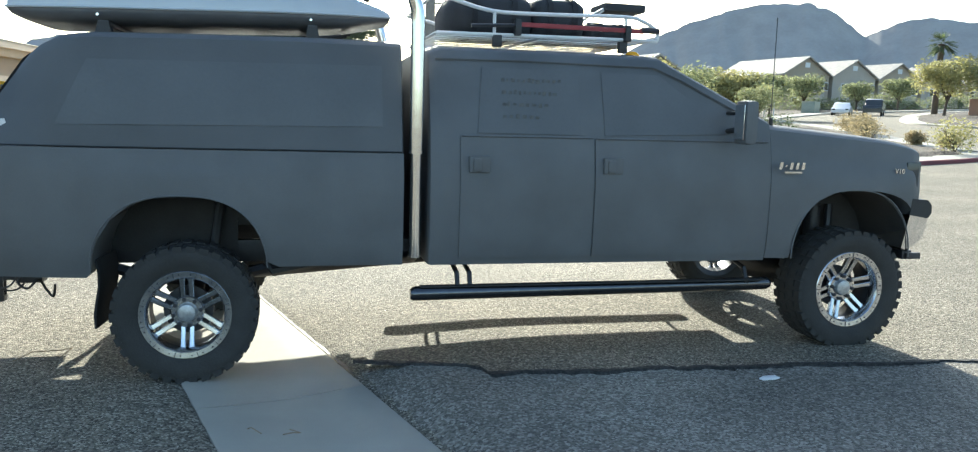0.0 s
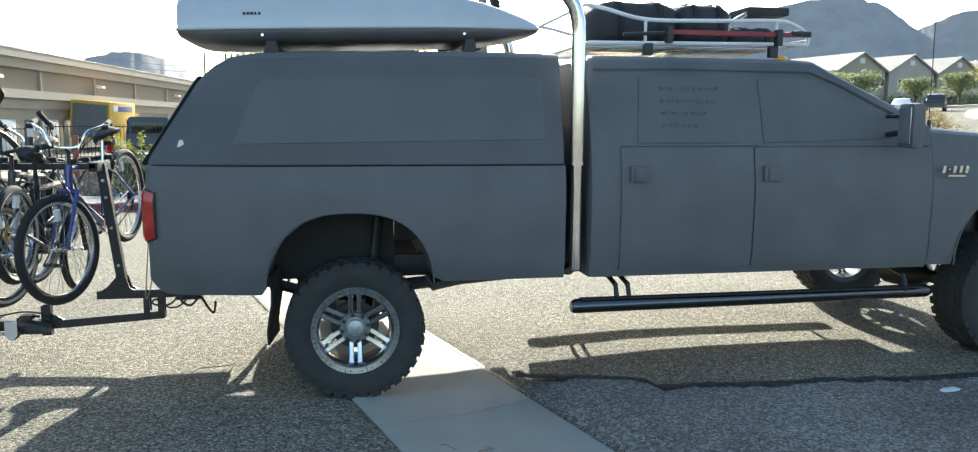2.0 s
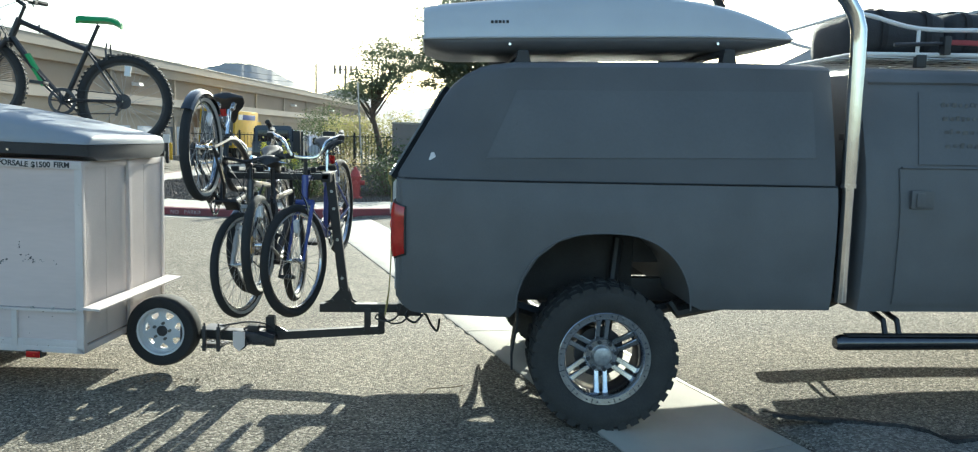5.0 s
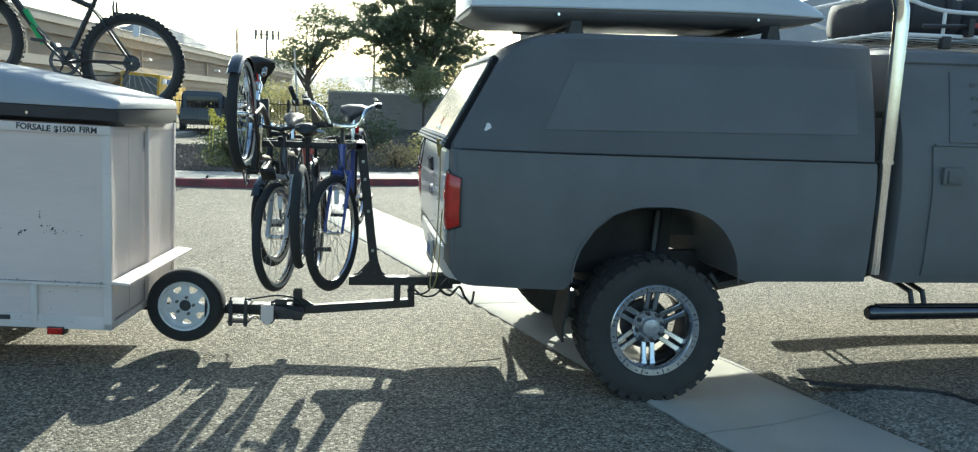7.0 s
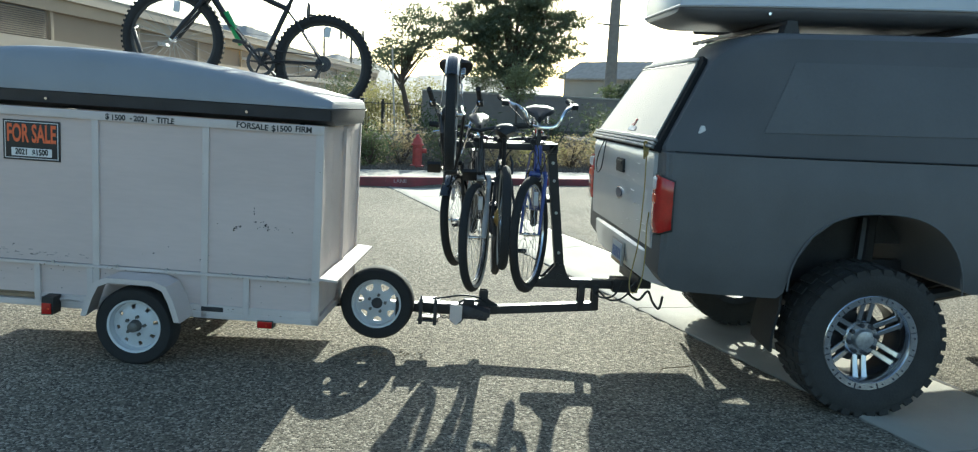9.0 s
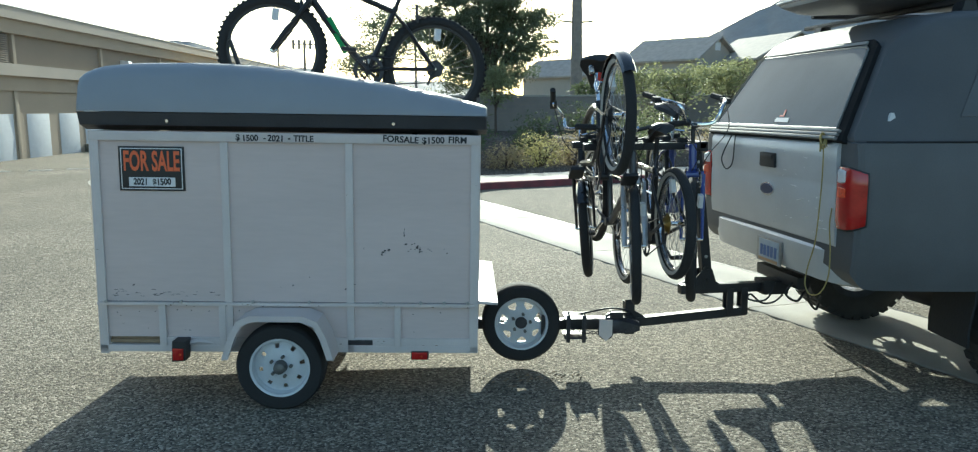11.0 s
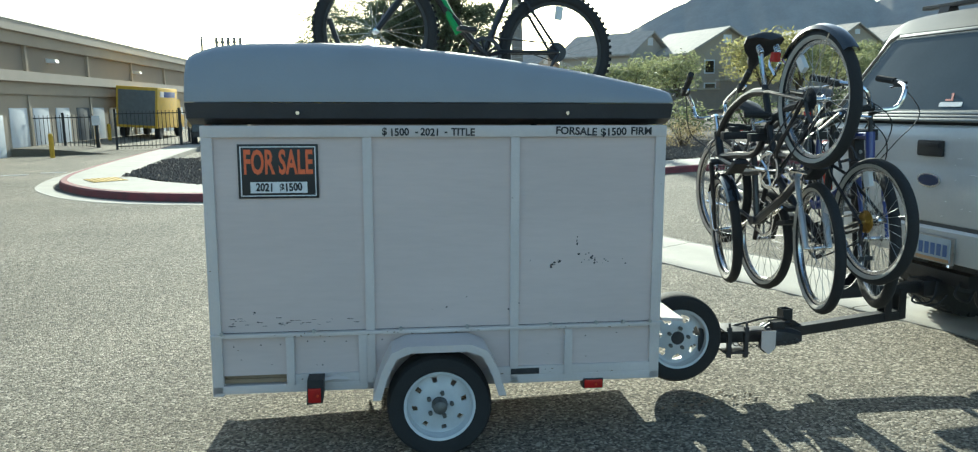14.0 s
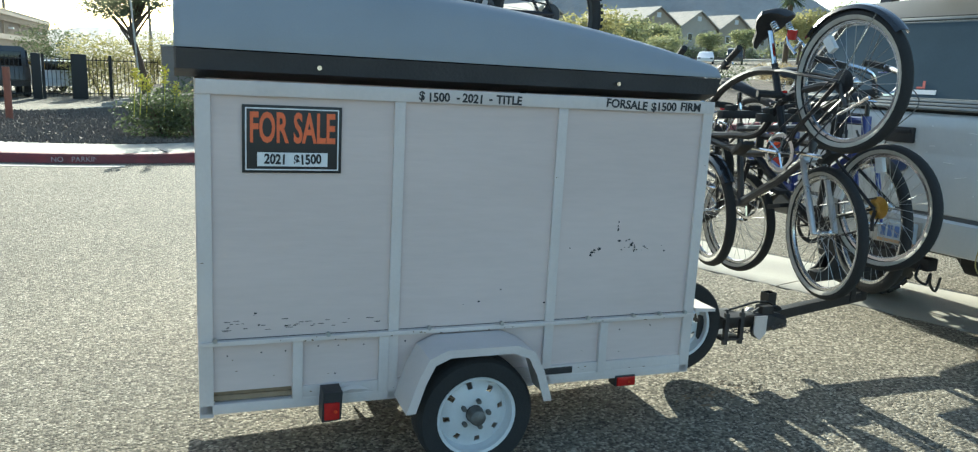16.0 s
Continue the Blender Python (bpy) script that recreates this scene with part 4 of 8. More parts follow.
for k in range(14):
    px = 0.24 + 5.98 * k
    bm = B()
    bm_box(bm, (px, 0.0, 2.885), (px + 0.16, 0.12, 3.795), 0.01)
    part("pilaster", bm, M_STUCCO, sb)
    bm = B()
    bm_box(bm, (px - 0.22, -0.05, -0.1), (px - 0.02, 0.0, 2.078), 0.01)
    part("pier", bm, M_STUCCO, sb)
    if k % 2 == 0:
        lx = px + (0.45 if k == 6 else 1.95)
        bm = B()
        bm_prism(bm, [(-0.26, 3.30), (-0.22, 3.42), (0.095, 3.46), (0.095, 3.30)], "x", lx, lx + 0.35)
        part("wall_lamp", bm, M_RACKWHITE, sb, "small pale wall pack lamp")
    for off, wd, dark in ((0.14, 1.36, 0), (2.16, 1.34, 0), (4.28, 1.38, k == 4)):
        x = px + off + (0.3 if k < 4 and off < 4 else 0)
        low = 0.32 if x < 22.3 else 0.06
        if x + wd > LB:
            continue
        bm = B()
        bm_box(bm, (x, -0.012, 0.275 - low), (x + wd, 0.02, 1.67 - low * 0.9), 0.004)
        d = part("door", bm, M_OPENSHADE if dark else M_DOORWHITE, sb, "flat dark panel for the shaded open doorway" if dark else "white rolling storage door")
        bm = B()
        for j in range(1, 9):
            bm_box(bm, (x + 0.02, -0.016, 0.275 - low + 0.15 * j), (x + wd - 0.02, -0.010, 0.287 - low + 0.15 * j))
        part("door_rib", bm, M_OPENSHADE if dark else M_DOORWHITE, d)
lv = part("louvre", (lambda q: (bm_box(q, (14.3, 0.05, 2.92), (17.95, 0.098, 3.77), 0.004), q)[1])(B()), M_OPENSHADE, sb, "dark louvred vent")
for j in range(13):
    bm = B()
    bm_prism(bm, [(0.0, 2.94 + 0.063 * j), (0.045, 2.985 + 0.063 * j), (0.049, 2.975 + 0.063 * j), (0.004, 2.93 + 0.063 * j)], "x", 14.34, 17.9)
    part("louvre_slat", bm, M_STUCCO_DARK, lv)


# ---- houses ----
def house(x, y, z0, w, d, h, rh, turn, label, m_wall=M_STUCCO, face=1):
    t = thing("house", label, "house", "row of houses", pose(x, y, z0, 0, 0, turn))
    bm = B()
    bm_prism(bm, [(-w / 2, -0.5), (w / 2, -0.5), (w / 2, h), (0, h + rh), (-w / 2, h)], "y", 0, d)
    part("wall", bm, m_wall, t)
    bm = B()
    e = 0.45
    k = rh / (w / 2)
    for s in (-1, 1):
        bm_loft(bm, [[Vector((s * (w / 2 + e), yy, h - e * k + 0.02)), Vector((0, yy, h + rh + 0.02)), Vector((0, yy, h + rh + 0.2)), Vector((s * (w / 2 + e), yy, h - e * k + 0.2))] for yy in (-e, d + e)])
    rf = part("roof", bm, M_ROOF, t, "clay tile roof paled for sun glint")
    bm = B()
    bm_tube(bm, [(w * 0.2, d * 0.4, h + rh * 0.4), (w * 0.2, d * 0.4, h + rh * 0.6 + 0.6)], 0.08, 8)
    part("vent_pipe", bm, M_GALV, rf)
    bm = B()
    bm_box(bm, (-0.45, -0.05, h + rh * 0.42), (0.45, 0.02, h + rh * 0.42 + 0.7), 0.02)
    part("gable_vent", bm, M_RACKWHITE, t, "white gable vent")
    # front bay with its own little gable
    bm = B()
    bm_prism(bm, [(-w * 0.02, -0.5), (w * 0.30, -0.5), (w * 0.30, h * 0.78), (w * 0.14, h * 0.78 + rh * 0.4), (-w * 0.02, h * 0.78)], "y", -1.0, -0.01)
    part("bay", bm, M_STUCCO_PALE, t)
    for wx, wz, ww, wh in ((-w * 0.3, h * 0.62, 1.1, 1.2), (w * 0.05, h * 0.60, 0.9, 1.1), (w * 0.2, h * 0.60, 0.6, 1.1), (w * 0.4, h * 0.62, 0.8, 1.2), (-w * 0.3, h * 0.2, 1.3, 1.2)):
        yy = -1.0 if 0 < wx < w * 0.28 else 0.0
        bm = B()
        bm_box(bm, (wx, yy - 0.06, wz), (wx + ww, yy + 0.02, wz + wh), 0.02)
        fr = part("window", bm, M_RACKWHITE, t)
        bm = B()
        bm_box(bm, (wx + 0.1, yy - 0.075, wz + 0.1), (wx + ww - 0.1, yy - 0.058, wz + wh - 0.1))
        part("pane", bm, M_GLASS, fr)


for i in range(5):
    house(72.5 + 9.2 * i, 97.5 + 1.6 * i, 3.6, 8.6, 13.8, 5.6, 2.4, 10, "two-storey tan stucco house with a tile roof, distant", [M_STUCCO, M_STUCCO_PALE][i % 2])
for i, (x, y, tn, w, d, z0, h, rh) in enumerate([(26.7, 65.8, 37, 7.0, 7.5, 0.8, 4.8, 1.9), (32.5, 62.5, 11, 8.2, 8, 0.8, 4.7, 2.1), (20.6, 78.0, 43, 6.5, 9, 0.5, 4.2, 1.7)]):
    house(x, y, z0, w, d, h, rh, tn, "pale stucco house with a low tile roof, distant", [M_STUCCO_PALE, M_STUCCO][i % 2])


# ---- vehicles far off ----
def car(name, label, category, at, L, W, H, prof, m_body, wheel_r):
    """A distant parked vehicle: body lofted from a side profile, glass band, four wheels."""
    t = thing(name, label, category, "parked vehicles", at)
    bm = B()
    rows_ = []
    for x, z in prof:
        wv = W / 2 * (1 if z < H * 0.62 else 0.86)
        rows_.append([Vector((x, -W / 2 * 0.96, 0.22 * H)), Vector((x, -W / 2, min(z, H * 0.55))), Vector((x, -wv, z * 0.97)), Vector((x, -wv * 0.85, z)), Vector((x, wv * 0.85, z)), Vector((x, wv, z * 0.97)), Vector((x, W / 2, min(z, H * 0.55))), Vector((x, W / 2 * 0.96, 0.22 * H))])
    bm_loft(bm, rows_)
    part("body", bm, m_body, t)
    for s in (-1, 1):
        bm = B()
        xs_ = [p[0] for p in prof if p[1] > H * 0.8]
        bm_prism(bm, [(min(xs_) - 0.05, H * 0.62), (max(xs_) + 0.25, H * 0.62), (max(xs_), H * 0.93), (min(xs_) + 0.1, H * 0.93)], "y", s * W / 2 * 0.9 - 0.02, s * W / 2 * 0.9 + 0.04)
        part("side_glass", bm, M_GLASS, t)
        for x in (L * 0.2, L * 0.8):
            bm = B()
            bm_disc(bm, wheel_r, -0.1, 0.1, 18, Matrix.Translation((x, s * (W / 2 - 0.08), wheel_r)), 0.02)
            wh = part("wheel", bm, M_RUBBER, t)
            bm = B()
            bm_disc(bm, wheel_r * 0.6, -0.115, 0.115, 14, Matrix.Translation((x, s * (W / 2 - 0.08), wheel_r)))
            part("rim", bm, M_GALV, wh)
    bm = B()
    bm_box(bm, (L - 0.12, -W * 0.36, H * 0.62), (L * 0.86, W * 0.36, H * 0.9), 0.02)
    part("rear_glass", bm, M_GLASS, t)
    for s in (-1, 1):
        bm = B()
        bm_box(bm, (-0.02, s * W * 0.36 - 0.14, H * 0.40), (0.08, s * W * 0.36 + 0.14, H * 0.50), 0.02)
        part("headlight", bm, M_CLEARGLASS, t)
    return t


SEDAN = [(0, 0.62), (0.15, 0.72), (1.2, 0.82), (1.9, 1.30), (2.3, 1.38), (3.3, 1.36), (3.9, 0.98), (4.4, 0.92), (4.5, 0.6)]
JEEP = [(0, 0.75), (0.1, 1.05), (1.15, 1.1), (1.3, 1.65), (1.6, 1.75), (3.4, 1.75), (3.55, 1.0), (3.6, 0.6)]
M_CARWHITE = mat("white_car_paint", (0.7, 0.7, 0.71), 0.3, coat=0.5, var=0.03)
M_CARDARK = mat("dark_car_paint", (0.03, 0.03, 0.035), 0.3, coat=0.5, var=0.05)
car("sedan", "white sedan parked on the far road", "car", pose(54.5, 66.0, street_z(54.5, 66.0), 0, 0, 48), 4.5, 1.75, 1.4, SEDAN, M_CARWHITE, 0.31)
car("off_roader", "dark boxy off-roader on the far road", "car", pose(56.4, 63.7, street_z(56.4, 63.7), 0, 0, 46), 3.7, 1.75, 1.75, JEEP, M_CARDARK, 0.37)
car("off_roader", "dark off-roader parked inside the fence", "car", pose(-8.3, 34, 0, 0, 0, -80), 3.7, 1.75, 1.75, JEEP, M_CARDARK, 0.37)
car("sedan", "pale car parked inside the storage fence", "car", pose(-7.0, 38, 0, 0, 0, -75), 4.5, 1.75, 1.4, SEDAN, M_CARWHITE, 0.31)
# the street that climbs away from the lot, its pale pavements and the far corner
bm = B()
n_ = 60
street = []
for k in range(n_ + 1):
    a = STREET_L[round((len(STREET_L) - 1) * k / n_)]
    b = min(STREET_R, key=lambda p: (p - a).length + (0 if p.y >= min(a.y, 40) - 6 else 50))
    street.append([Vector((a.x + (b.x - a.x) * u, a.y + (b.y - a.y) * u, street_z(a.x + (b.x - a.x) * u, a.y + (b.y - a.y) * u))) for u in (-0.05, 0, 0.2, 0.4, 0.6, 0.8, 1, 1.05)])
bm_loft(bm, street, closed=False)
solo("street", bm, M_ASPHALT, "grey asphalt street climbing away beyond the gravel corner", "road", kind="structure")
bm = B()
bm_loft(bm, [[Vector((x, y, street_z(x, y) - 0.004)) for x, y in ((x0, 20.0), (x0, 28.0), (x0, 35.2))] for x0 in (28.5, 36, 42, 50, 60, 75, 100)], closed=False)
solo("street_mouth", bm, M_ASPHALT, "grey asphalt where the street meets the lot", "road", kind="structure")
for path in (STREET_L, STREET_R):
    bm = ribbon(path, [(0.0, -0.2), (0.0, 0.12), (1.35, 0.135), (1.35, -0.2)])
    for v_ in bm.verts:
        v_.co.z += street_z(v_.co.x, v_.co.y) - rise(v_.co.x, v_.co.y)
    solo("street_pavement", bm, M_CONCRETE, "pale sunlit concrete pavement along the street", "pavement", kind="structure")
sheet("corner_bed", steps(38, 110, 90), steps(34, 82, 70), lambda x, y: street_z(x, y) + (0.13 if x > side_x(STREET_R, y) + 1.9 and y > 37.5 else 0.04), M_GRAVEL, "brown gravel on the far street corner", "gravel", lambda x, y: y > 36 and x > side_x(STREET_R, y) + 0.9)
cw = thing("corner_wall", "low terracotta stucco wall on the far street corner", "wall", at=pose(63.6, 59.3, hill(63.6, 59.3), 0, 0, -42))
M_TERRA = mat("terracotta_stucco", (0.42, 0.24, 0.17), 0.9, var=0.1, scale=0.8, fine=60, bump=0.2)
bm = B()
bm_box(bm, (0, 0, -0.2), (4.2, 0.2, 1.62), 0.01)
part("wall", bm, M_TERRA, cw)
bm = B()
bm_box(bm, (-0.04, -0.04, 1.622), (4.24, 0.24, 1.70), 0.01)
part("wall_cap", bm, M_TERRA, cw)
ub = thing("utility_box", "pale green steel utility box beside the street", "utility box", at=pose(56.5, 73.6, hill(56.5, 73.6) + 0.1, 0, 0, 40))
bm = B()
bm_box(bm, (-1.1, -0.7, 0), (1.1, 0.7, 1.15), 0.03)
part("cabinet", bm, mat("pale_green_steel", (0.30, 0.33, 0.27), 0.5, var=0.1), ub)
bm = B()
bm_box(bm, (-1.15, -0.75, 1.152), (1.15, 0.75, 1.24), 0.02)
part("lid", bm, mat("pale_green_lid", (0.36, 0.38, 0.32), 0.5, var=0.1), ub)
# planted bank between the far road and the houses
# Pale leaf instead of the dark one puts distance haze into the hedge.
for k in range(14):
    x = 46 + 3.6 * k
    shrub("hedge bush below the houses, leaf paled for haze", x, 87.2 + 0.5 * math.sin(k * 2.1), hill(x, 87.2) - 0.05, (2.3, 1.2, 1.15 + 0.25 * math.sin(k * 1.7)), 700, 0.16, M_LEAF_PALE, 400 + k, "hedge below the houses")
for i, (a_, D_, s_, m_) in enumerate([(27.5, 66, 1.2, M_LEAF_PALE), (29.0, 68, 1.3, M_LEAF_YEL), (30.6, 70, 1.25, M_LEAF_YEL), (32.2, 72, 1.2, M_LEAF_PALE), (32.9, 73, 1.15, M_LEAF_PALE), (35.0, 108, 1.4, M_LEAF_PALE), (38.2, 111, 1.15, M_LEAF_PALE), (40.6, 112, 1.3, M_LEAF_PALE)]):
    x, y = 0.6 + D_ * math.sin(radians(a_)), -4.8 + D_ * math.cos(radians(a_))
    tree("desert_tree", "feathery yellow-green tree beside the far road" if m_ is M_LEAF_YEL else "feathery olive tree beside the far road", x, y, hill(x, y) - 0.05, 1.2 * s_, [((0, 0, 2.0 * s_), (1.7 * s_, 1.5 * s_, 0.95 * s_)), ((0.7 * s_, 0, 2.7 * s_), (1.2 * s_, 1.1 * s_, 0.7 * s_)), ((-0.9 * s_, 0, 2.5 * s_), (1.1 * s_, 1.0 * s_, 0.6 * s_))], 3000, 0.13 * s_, m_, 340 + i, 0.09 * s_, 0.1, 0.2)
sign = thing("road_sign", "pale back of a road sign on two posts", "road sign", at=pose(37.6, 52.4, hill(37.6, 52.4) + 0.12, 0, 0, -35))
for x in (-0.35, 0.35):
    bm = B()
    bm_tube(bm, [(x, 0, -0.3), (x, 0, 1.7)], 0.04, 8)
    part("post", bm, M_RACKWHITE, sign)
bm = B()
bm_box(bm, (-0.2, -0.03, 1.15), (0.2, 0.0, 1.75), 0.01)
part("panel", bm, M_STUCCO_PALE, sign)
bt = thing("box_truck", "yellow box truck parked by the storage doors", "truck", "parked vehicles", pose(-11.72, 36.6, 0.19, 4.4, 0, 84))
bm = B()
bm_box(bm, (0, -0.9, 0.5), (3.4, 0.9, 2.35), 0.04)
part("cargo_body", bm, M_YELLOW, bt)
bm = B()
bm_box(bm, (-0.03, -0.8, 0.62), (0.0, 0.8, 2.2), 0.01)
part("rear_door", bm, mat("grey_roll_door", (0.14, 0.15, 0.15), 0.6), bt)
bm = B()
bm_prism(bm, [(3.45, 0.45), (5.1, 0.45), (5.1, 1.0), (4.5, 1.15), (4.15, 1.85), (3.45, 1.85)], "y", -0.85, 0.85)
part("truck_cab", bm, M_YELLOW, bt)
for x in (0.8, 4.3):
    for s in (-1, 1):
        bm = B()
        bm_disc(bm, 0.36, -0.12, 0.12, 18, Matrix.Translation((x, s * 0.76, 0.36)), 0.02)
        part("wheel", bm, M_RUBBER, bt)
M_SIGNBLUE = mat("blue_sign", (0.03, 0.08, 0.3), 0.5)
for x0_, x1_, m_ in ((0.35, 0.95, M_RACKWHITE), (1.0, 2.9, M_SIGNBLUE)):
    bm = B()
    bm_box(bm, (x0_, -0.925, 1.92), (x1_, -0.902, 2.18), 0.004)
    part("sign_bar", bm, m_, bt)

# overhead wires in the distance, strung between two poles
for x, y, h in ((-14.3, 89.6, 9.2), (-42.0, 84.0, 12.0)):
    up_ = thing("utility_pole", "thin distant wooden utility pole", "utility pole", "utility poles", pose(x, y, 0))
    bm = B()
    bm_tube(bm, [(0, 0, 0), (0, 0, h)], [0.16, 0.11], 8)
    part("pole", bm, M_POLE, up_)
for a, m_, b in (((-42.0, 84.0, 11.6), (-21.7, 88.1, 8.7), (-14.3, 89.5, 8.0)), ((-42.0, 84.0, 10.6), (-19.8, 88.5, 7.8), (-14.3, 89.5, 7.4)), ((-42.0, 84.0, 9.6), (-17.9, 88.9, 7.1), (-14.3, 89.5, 6.95))):
    bm = B()
    bm_tube(bm, [Vector(a), (Vector(a) + Vector(m_)) / 2 - Vector((0, 0, 0.35)), Vector(m_), Vector(b)], 0.03, 6)
    solo("power_line", bm, M_GALV, "thin bright overhead power line beyond the roofs", "power line", "overhead wires")


# ---- pickup truck: x ahead, near side at y about -0.03, middle at y = 1 ----
YC = 1.0
M_SCRIBBLE = mat("faded_window_paint", (0.102, 0.102, 0.10), 0.7, var=0.5, scale=30)
M_REFLECT = mat("bright_reflector", (0.75, 0.07, 0.02), 0.25, var=0.5, scale=60)
truck = thing("pickup_truck", "lifted satin black crew cab pickup with a bed cap", "pickup truck")


def half(z):
    """Half width of the body by height."""
    pts = [(0.55, 0.975), (0.62, 1.0), (0.72, 1.02), (0.95, 1.0255), (1.08, 1.028), (1.15, 1.0265), (1.22, 1.020), (1.30, 1.006), (1.42, 0.987), (1.60, 0.935), (1.80, 0.872), (1.92, 0.83), (2.1, 0.75)]
    for (za, ha), (zb, hb) in zip(pts, pts[1:]):
        if z <= zb:
            t = max(0, (z - za) / (zb - za))
            return ha + (hb - ha) * t
    return pts[-1][1]


def tail(x):
    """The body draws in towards its rear corners."""
    return 0.118 * min(1, max(0, (-0.42 - x) / 0.66)) ** 1.7


def cap_half(z):
    return 1.005 - 0.02 * (z - 1.3) - 0.13 * max(0, (z - 1.3) / 0.6) ** 1.4


def ring(x, zs, hf, top, crown, low_in=0.55, extra=0.0):
    """A closed cross section: near side up, over the top, far side down."""
    near = [Vector((x, YC - low_in, zs[0]))] + [Vector((x, YC - hf(z) - extra * (z < 1.2), z)) for z in zs]
    e = hf(zs[-1])
    over = [(0.965, 0.35), (0.90, 0.62), (0.78, 0.82), (0.5, 0.95), (0.0, 1.0)]
    nt = [Vector((x, YC - e * f, top + crown * g)) for f, g in over]
    side = near + nt
    return side + [Vector((x, 2 * YC - p.y, p.z)) for p in reversed(side[:-1])]


def arch(x, c, r, base, top):
    u = abs(x - c) / r
    return base if u >= 1 else base + (top - base) * (1 - u ** 2.6) ** (1 / 2.0)


def spread(z0, z1, n=9):
    return [z0 + (z1 - z0) * i / n for i in range(n + 1)]


# bed
bm = B()
rings = []
xs = [-1.135, -1.13, -1.115, -1.10, -1.08, -1.05, -1.0, -0.8, -0.6, -0.52, -0.494, -0.48, -0.45, -0.38, -0.28, -0.16, 0.0, 0.16, 0.28, 0.37, 0.41, 0.44, 0.454, 0.52, 0.65, 0.9, 1.15, 1.245, 1.25]
for x in xs:
    low = arch(x, -0.02, 0.475, 0.62 if x > 0 else 0.568 + 0.10 * max(0, (-1.02 - x) / 0.115) ** 2, 1.035)
    zs = spread(low, 1.295)
    inset = 0.035 if x < -1.13 or x > 1.247 else 0.012 if x < -1.11 else 0
    bulge = 0.014 * math.exp(-(x / 0.62) ** 4)
    r = ring(x, zs, lambda z: half(z) - tail(x) - inset + bulge * (z < 1.2) * math.sin(max(0, min(1, (1.25 - z) / 0.3)) * math.pi / 2), 1.295, 0.012)
    rings.append(r)
bm_loft(bm, rings)
bed = part("bed", bm, M_BLACK, truck, "satin black bed side with flared wheel arch")
# arch lips
for name, c, r, base, top, zo in (("arch_lip", -0.02, 0.475, 0.62, 1.035, 0.012), ("arch_lip", 4.38, 0.475, 0.63, 1.10, 0.012)):
    for s in (-1, 1):
        bm = B()
        pts = []
        for k in range(25):
            a = math.pi * k / 24
            x = c - r * math.cos(a) * 0.998
            pts.append(Vector((x, YC + s * (half(0.9) + zo + 0.004), arch(x, c, r, base, top) if 0 < k < 24 else base)))
        bm_tube(bm, pts, 0.005, 6)
        part(name, bm, M_BLACK, truck)

# cap over the bed, its rear face raked and drawn in towards the roof
def cap_w(x, z):
    return cap_half(z) - 0.165 * min(1, max(0, (-0.42 - x) / 0.70)) ** 1.7 - 0.15 * max(0, (z - 1.31) / 0.45) * min(1, max(0, (-0.55 - x) / 0.35)) ** 1.5


def cap_top(x):
    pts = [(-1.135, 1.31), (-1.05, 1.456), (-0.95, 1.628), (-0.88, 1.748), (-0.83, 1.806), (-0.77, 1.848), (-0.68, 1.882), (-0.5, 1.90), (0.5, 1.93), (1.3, 1.93)]
    for (xa, za), (xb, zb) in zip(pts, pts[1:]):
        if x <= xb:
            return za + (zb - za) * max(0, (x - xa) / (xb - xa))
    return 1.93


bm = B()
rings = []
for x in [-1.13, -1.12, -1.09, -1.05, -1.0, -0.95, -0.91, -0.88, -0.855, -0.83, -0.80, -0.77, -0.72, -0.68, -0.62, -0.5, 0, 0.6, 1.1, 1.2, 1.235, 1.245]:
    zs = spread(1.302, cap_top(x), 9)
    e = 0.03 if x > 1.24 or x < -1.125 else 0.01 if x > 1.22 else 0
    rings.append(ring(x, zs, lambda z: cap_w(x, z) - e, cap_top(x), 0.010 + 0.045 * min(1, max(0, (x + 0.9) / 0.3))))
bm_loft(bm, rings)
cap = part("bed_cap", bm, M_CAP, truck, "black fibreglass cap over the truck bed")
for s in (-1, 1):
    # rail line between cap and bed, and the long side window
    bm = B()
    bm_tube(bm, [(x, YC + s * (max(cap_w(x, 1.303), half(1.29) - tail(x)) + 0.002), 1.303) for x in (-1.09, -1.0, -0.9, -0.8, -0.7, -0.6, -0.42, 0, 1.24)], 0.004, 6)
    part("seal", bm, M_TRIM, cap)
    bm = B()
    rows = []
    for k in range(13):
        t = k / 12
        row = []
        for j in range(6):
            f = j / 5
            x0, x1 = -0.66 + 0.16 * f, 1.12
            z = 1.42 + 0.36 * f + 0.03 * t
            row.append(Vector((x0 + (x1 - x0) * t, YC + s * (cap_w(x0 + (x1 - x0) * t, z) + 0.004), z)))
        rows.append(row)
    bm_loft(bm, rows, closed=False)
    solid(bm, 0.006, (1.5, 1.0, 0.9))
    part("side_window", bm, M_SIDEGLASS, cap, "dark tinted side glass")
    # small maker's mark as a plain shape
    bm = B()
    bm_prism(bm, [(-0.965, 1.40), (-0.92, 1.40), (-0.935, 1.44), (-0.95, 1.44)], "y", YC + s * (cap_w(-0.94, 1.42) - 0.008), YC + s * (cap_w(-0.94, 1.42) + 0.006))
    part("badge", bm, M_RACKWHITE, cap, "small pale emblem")
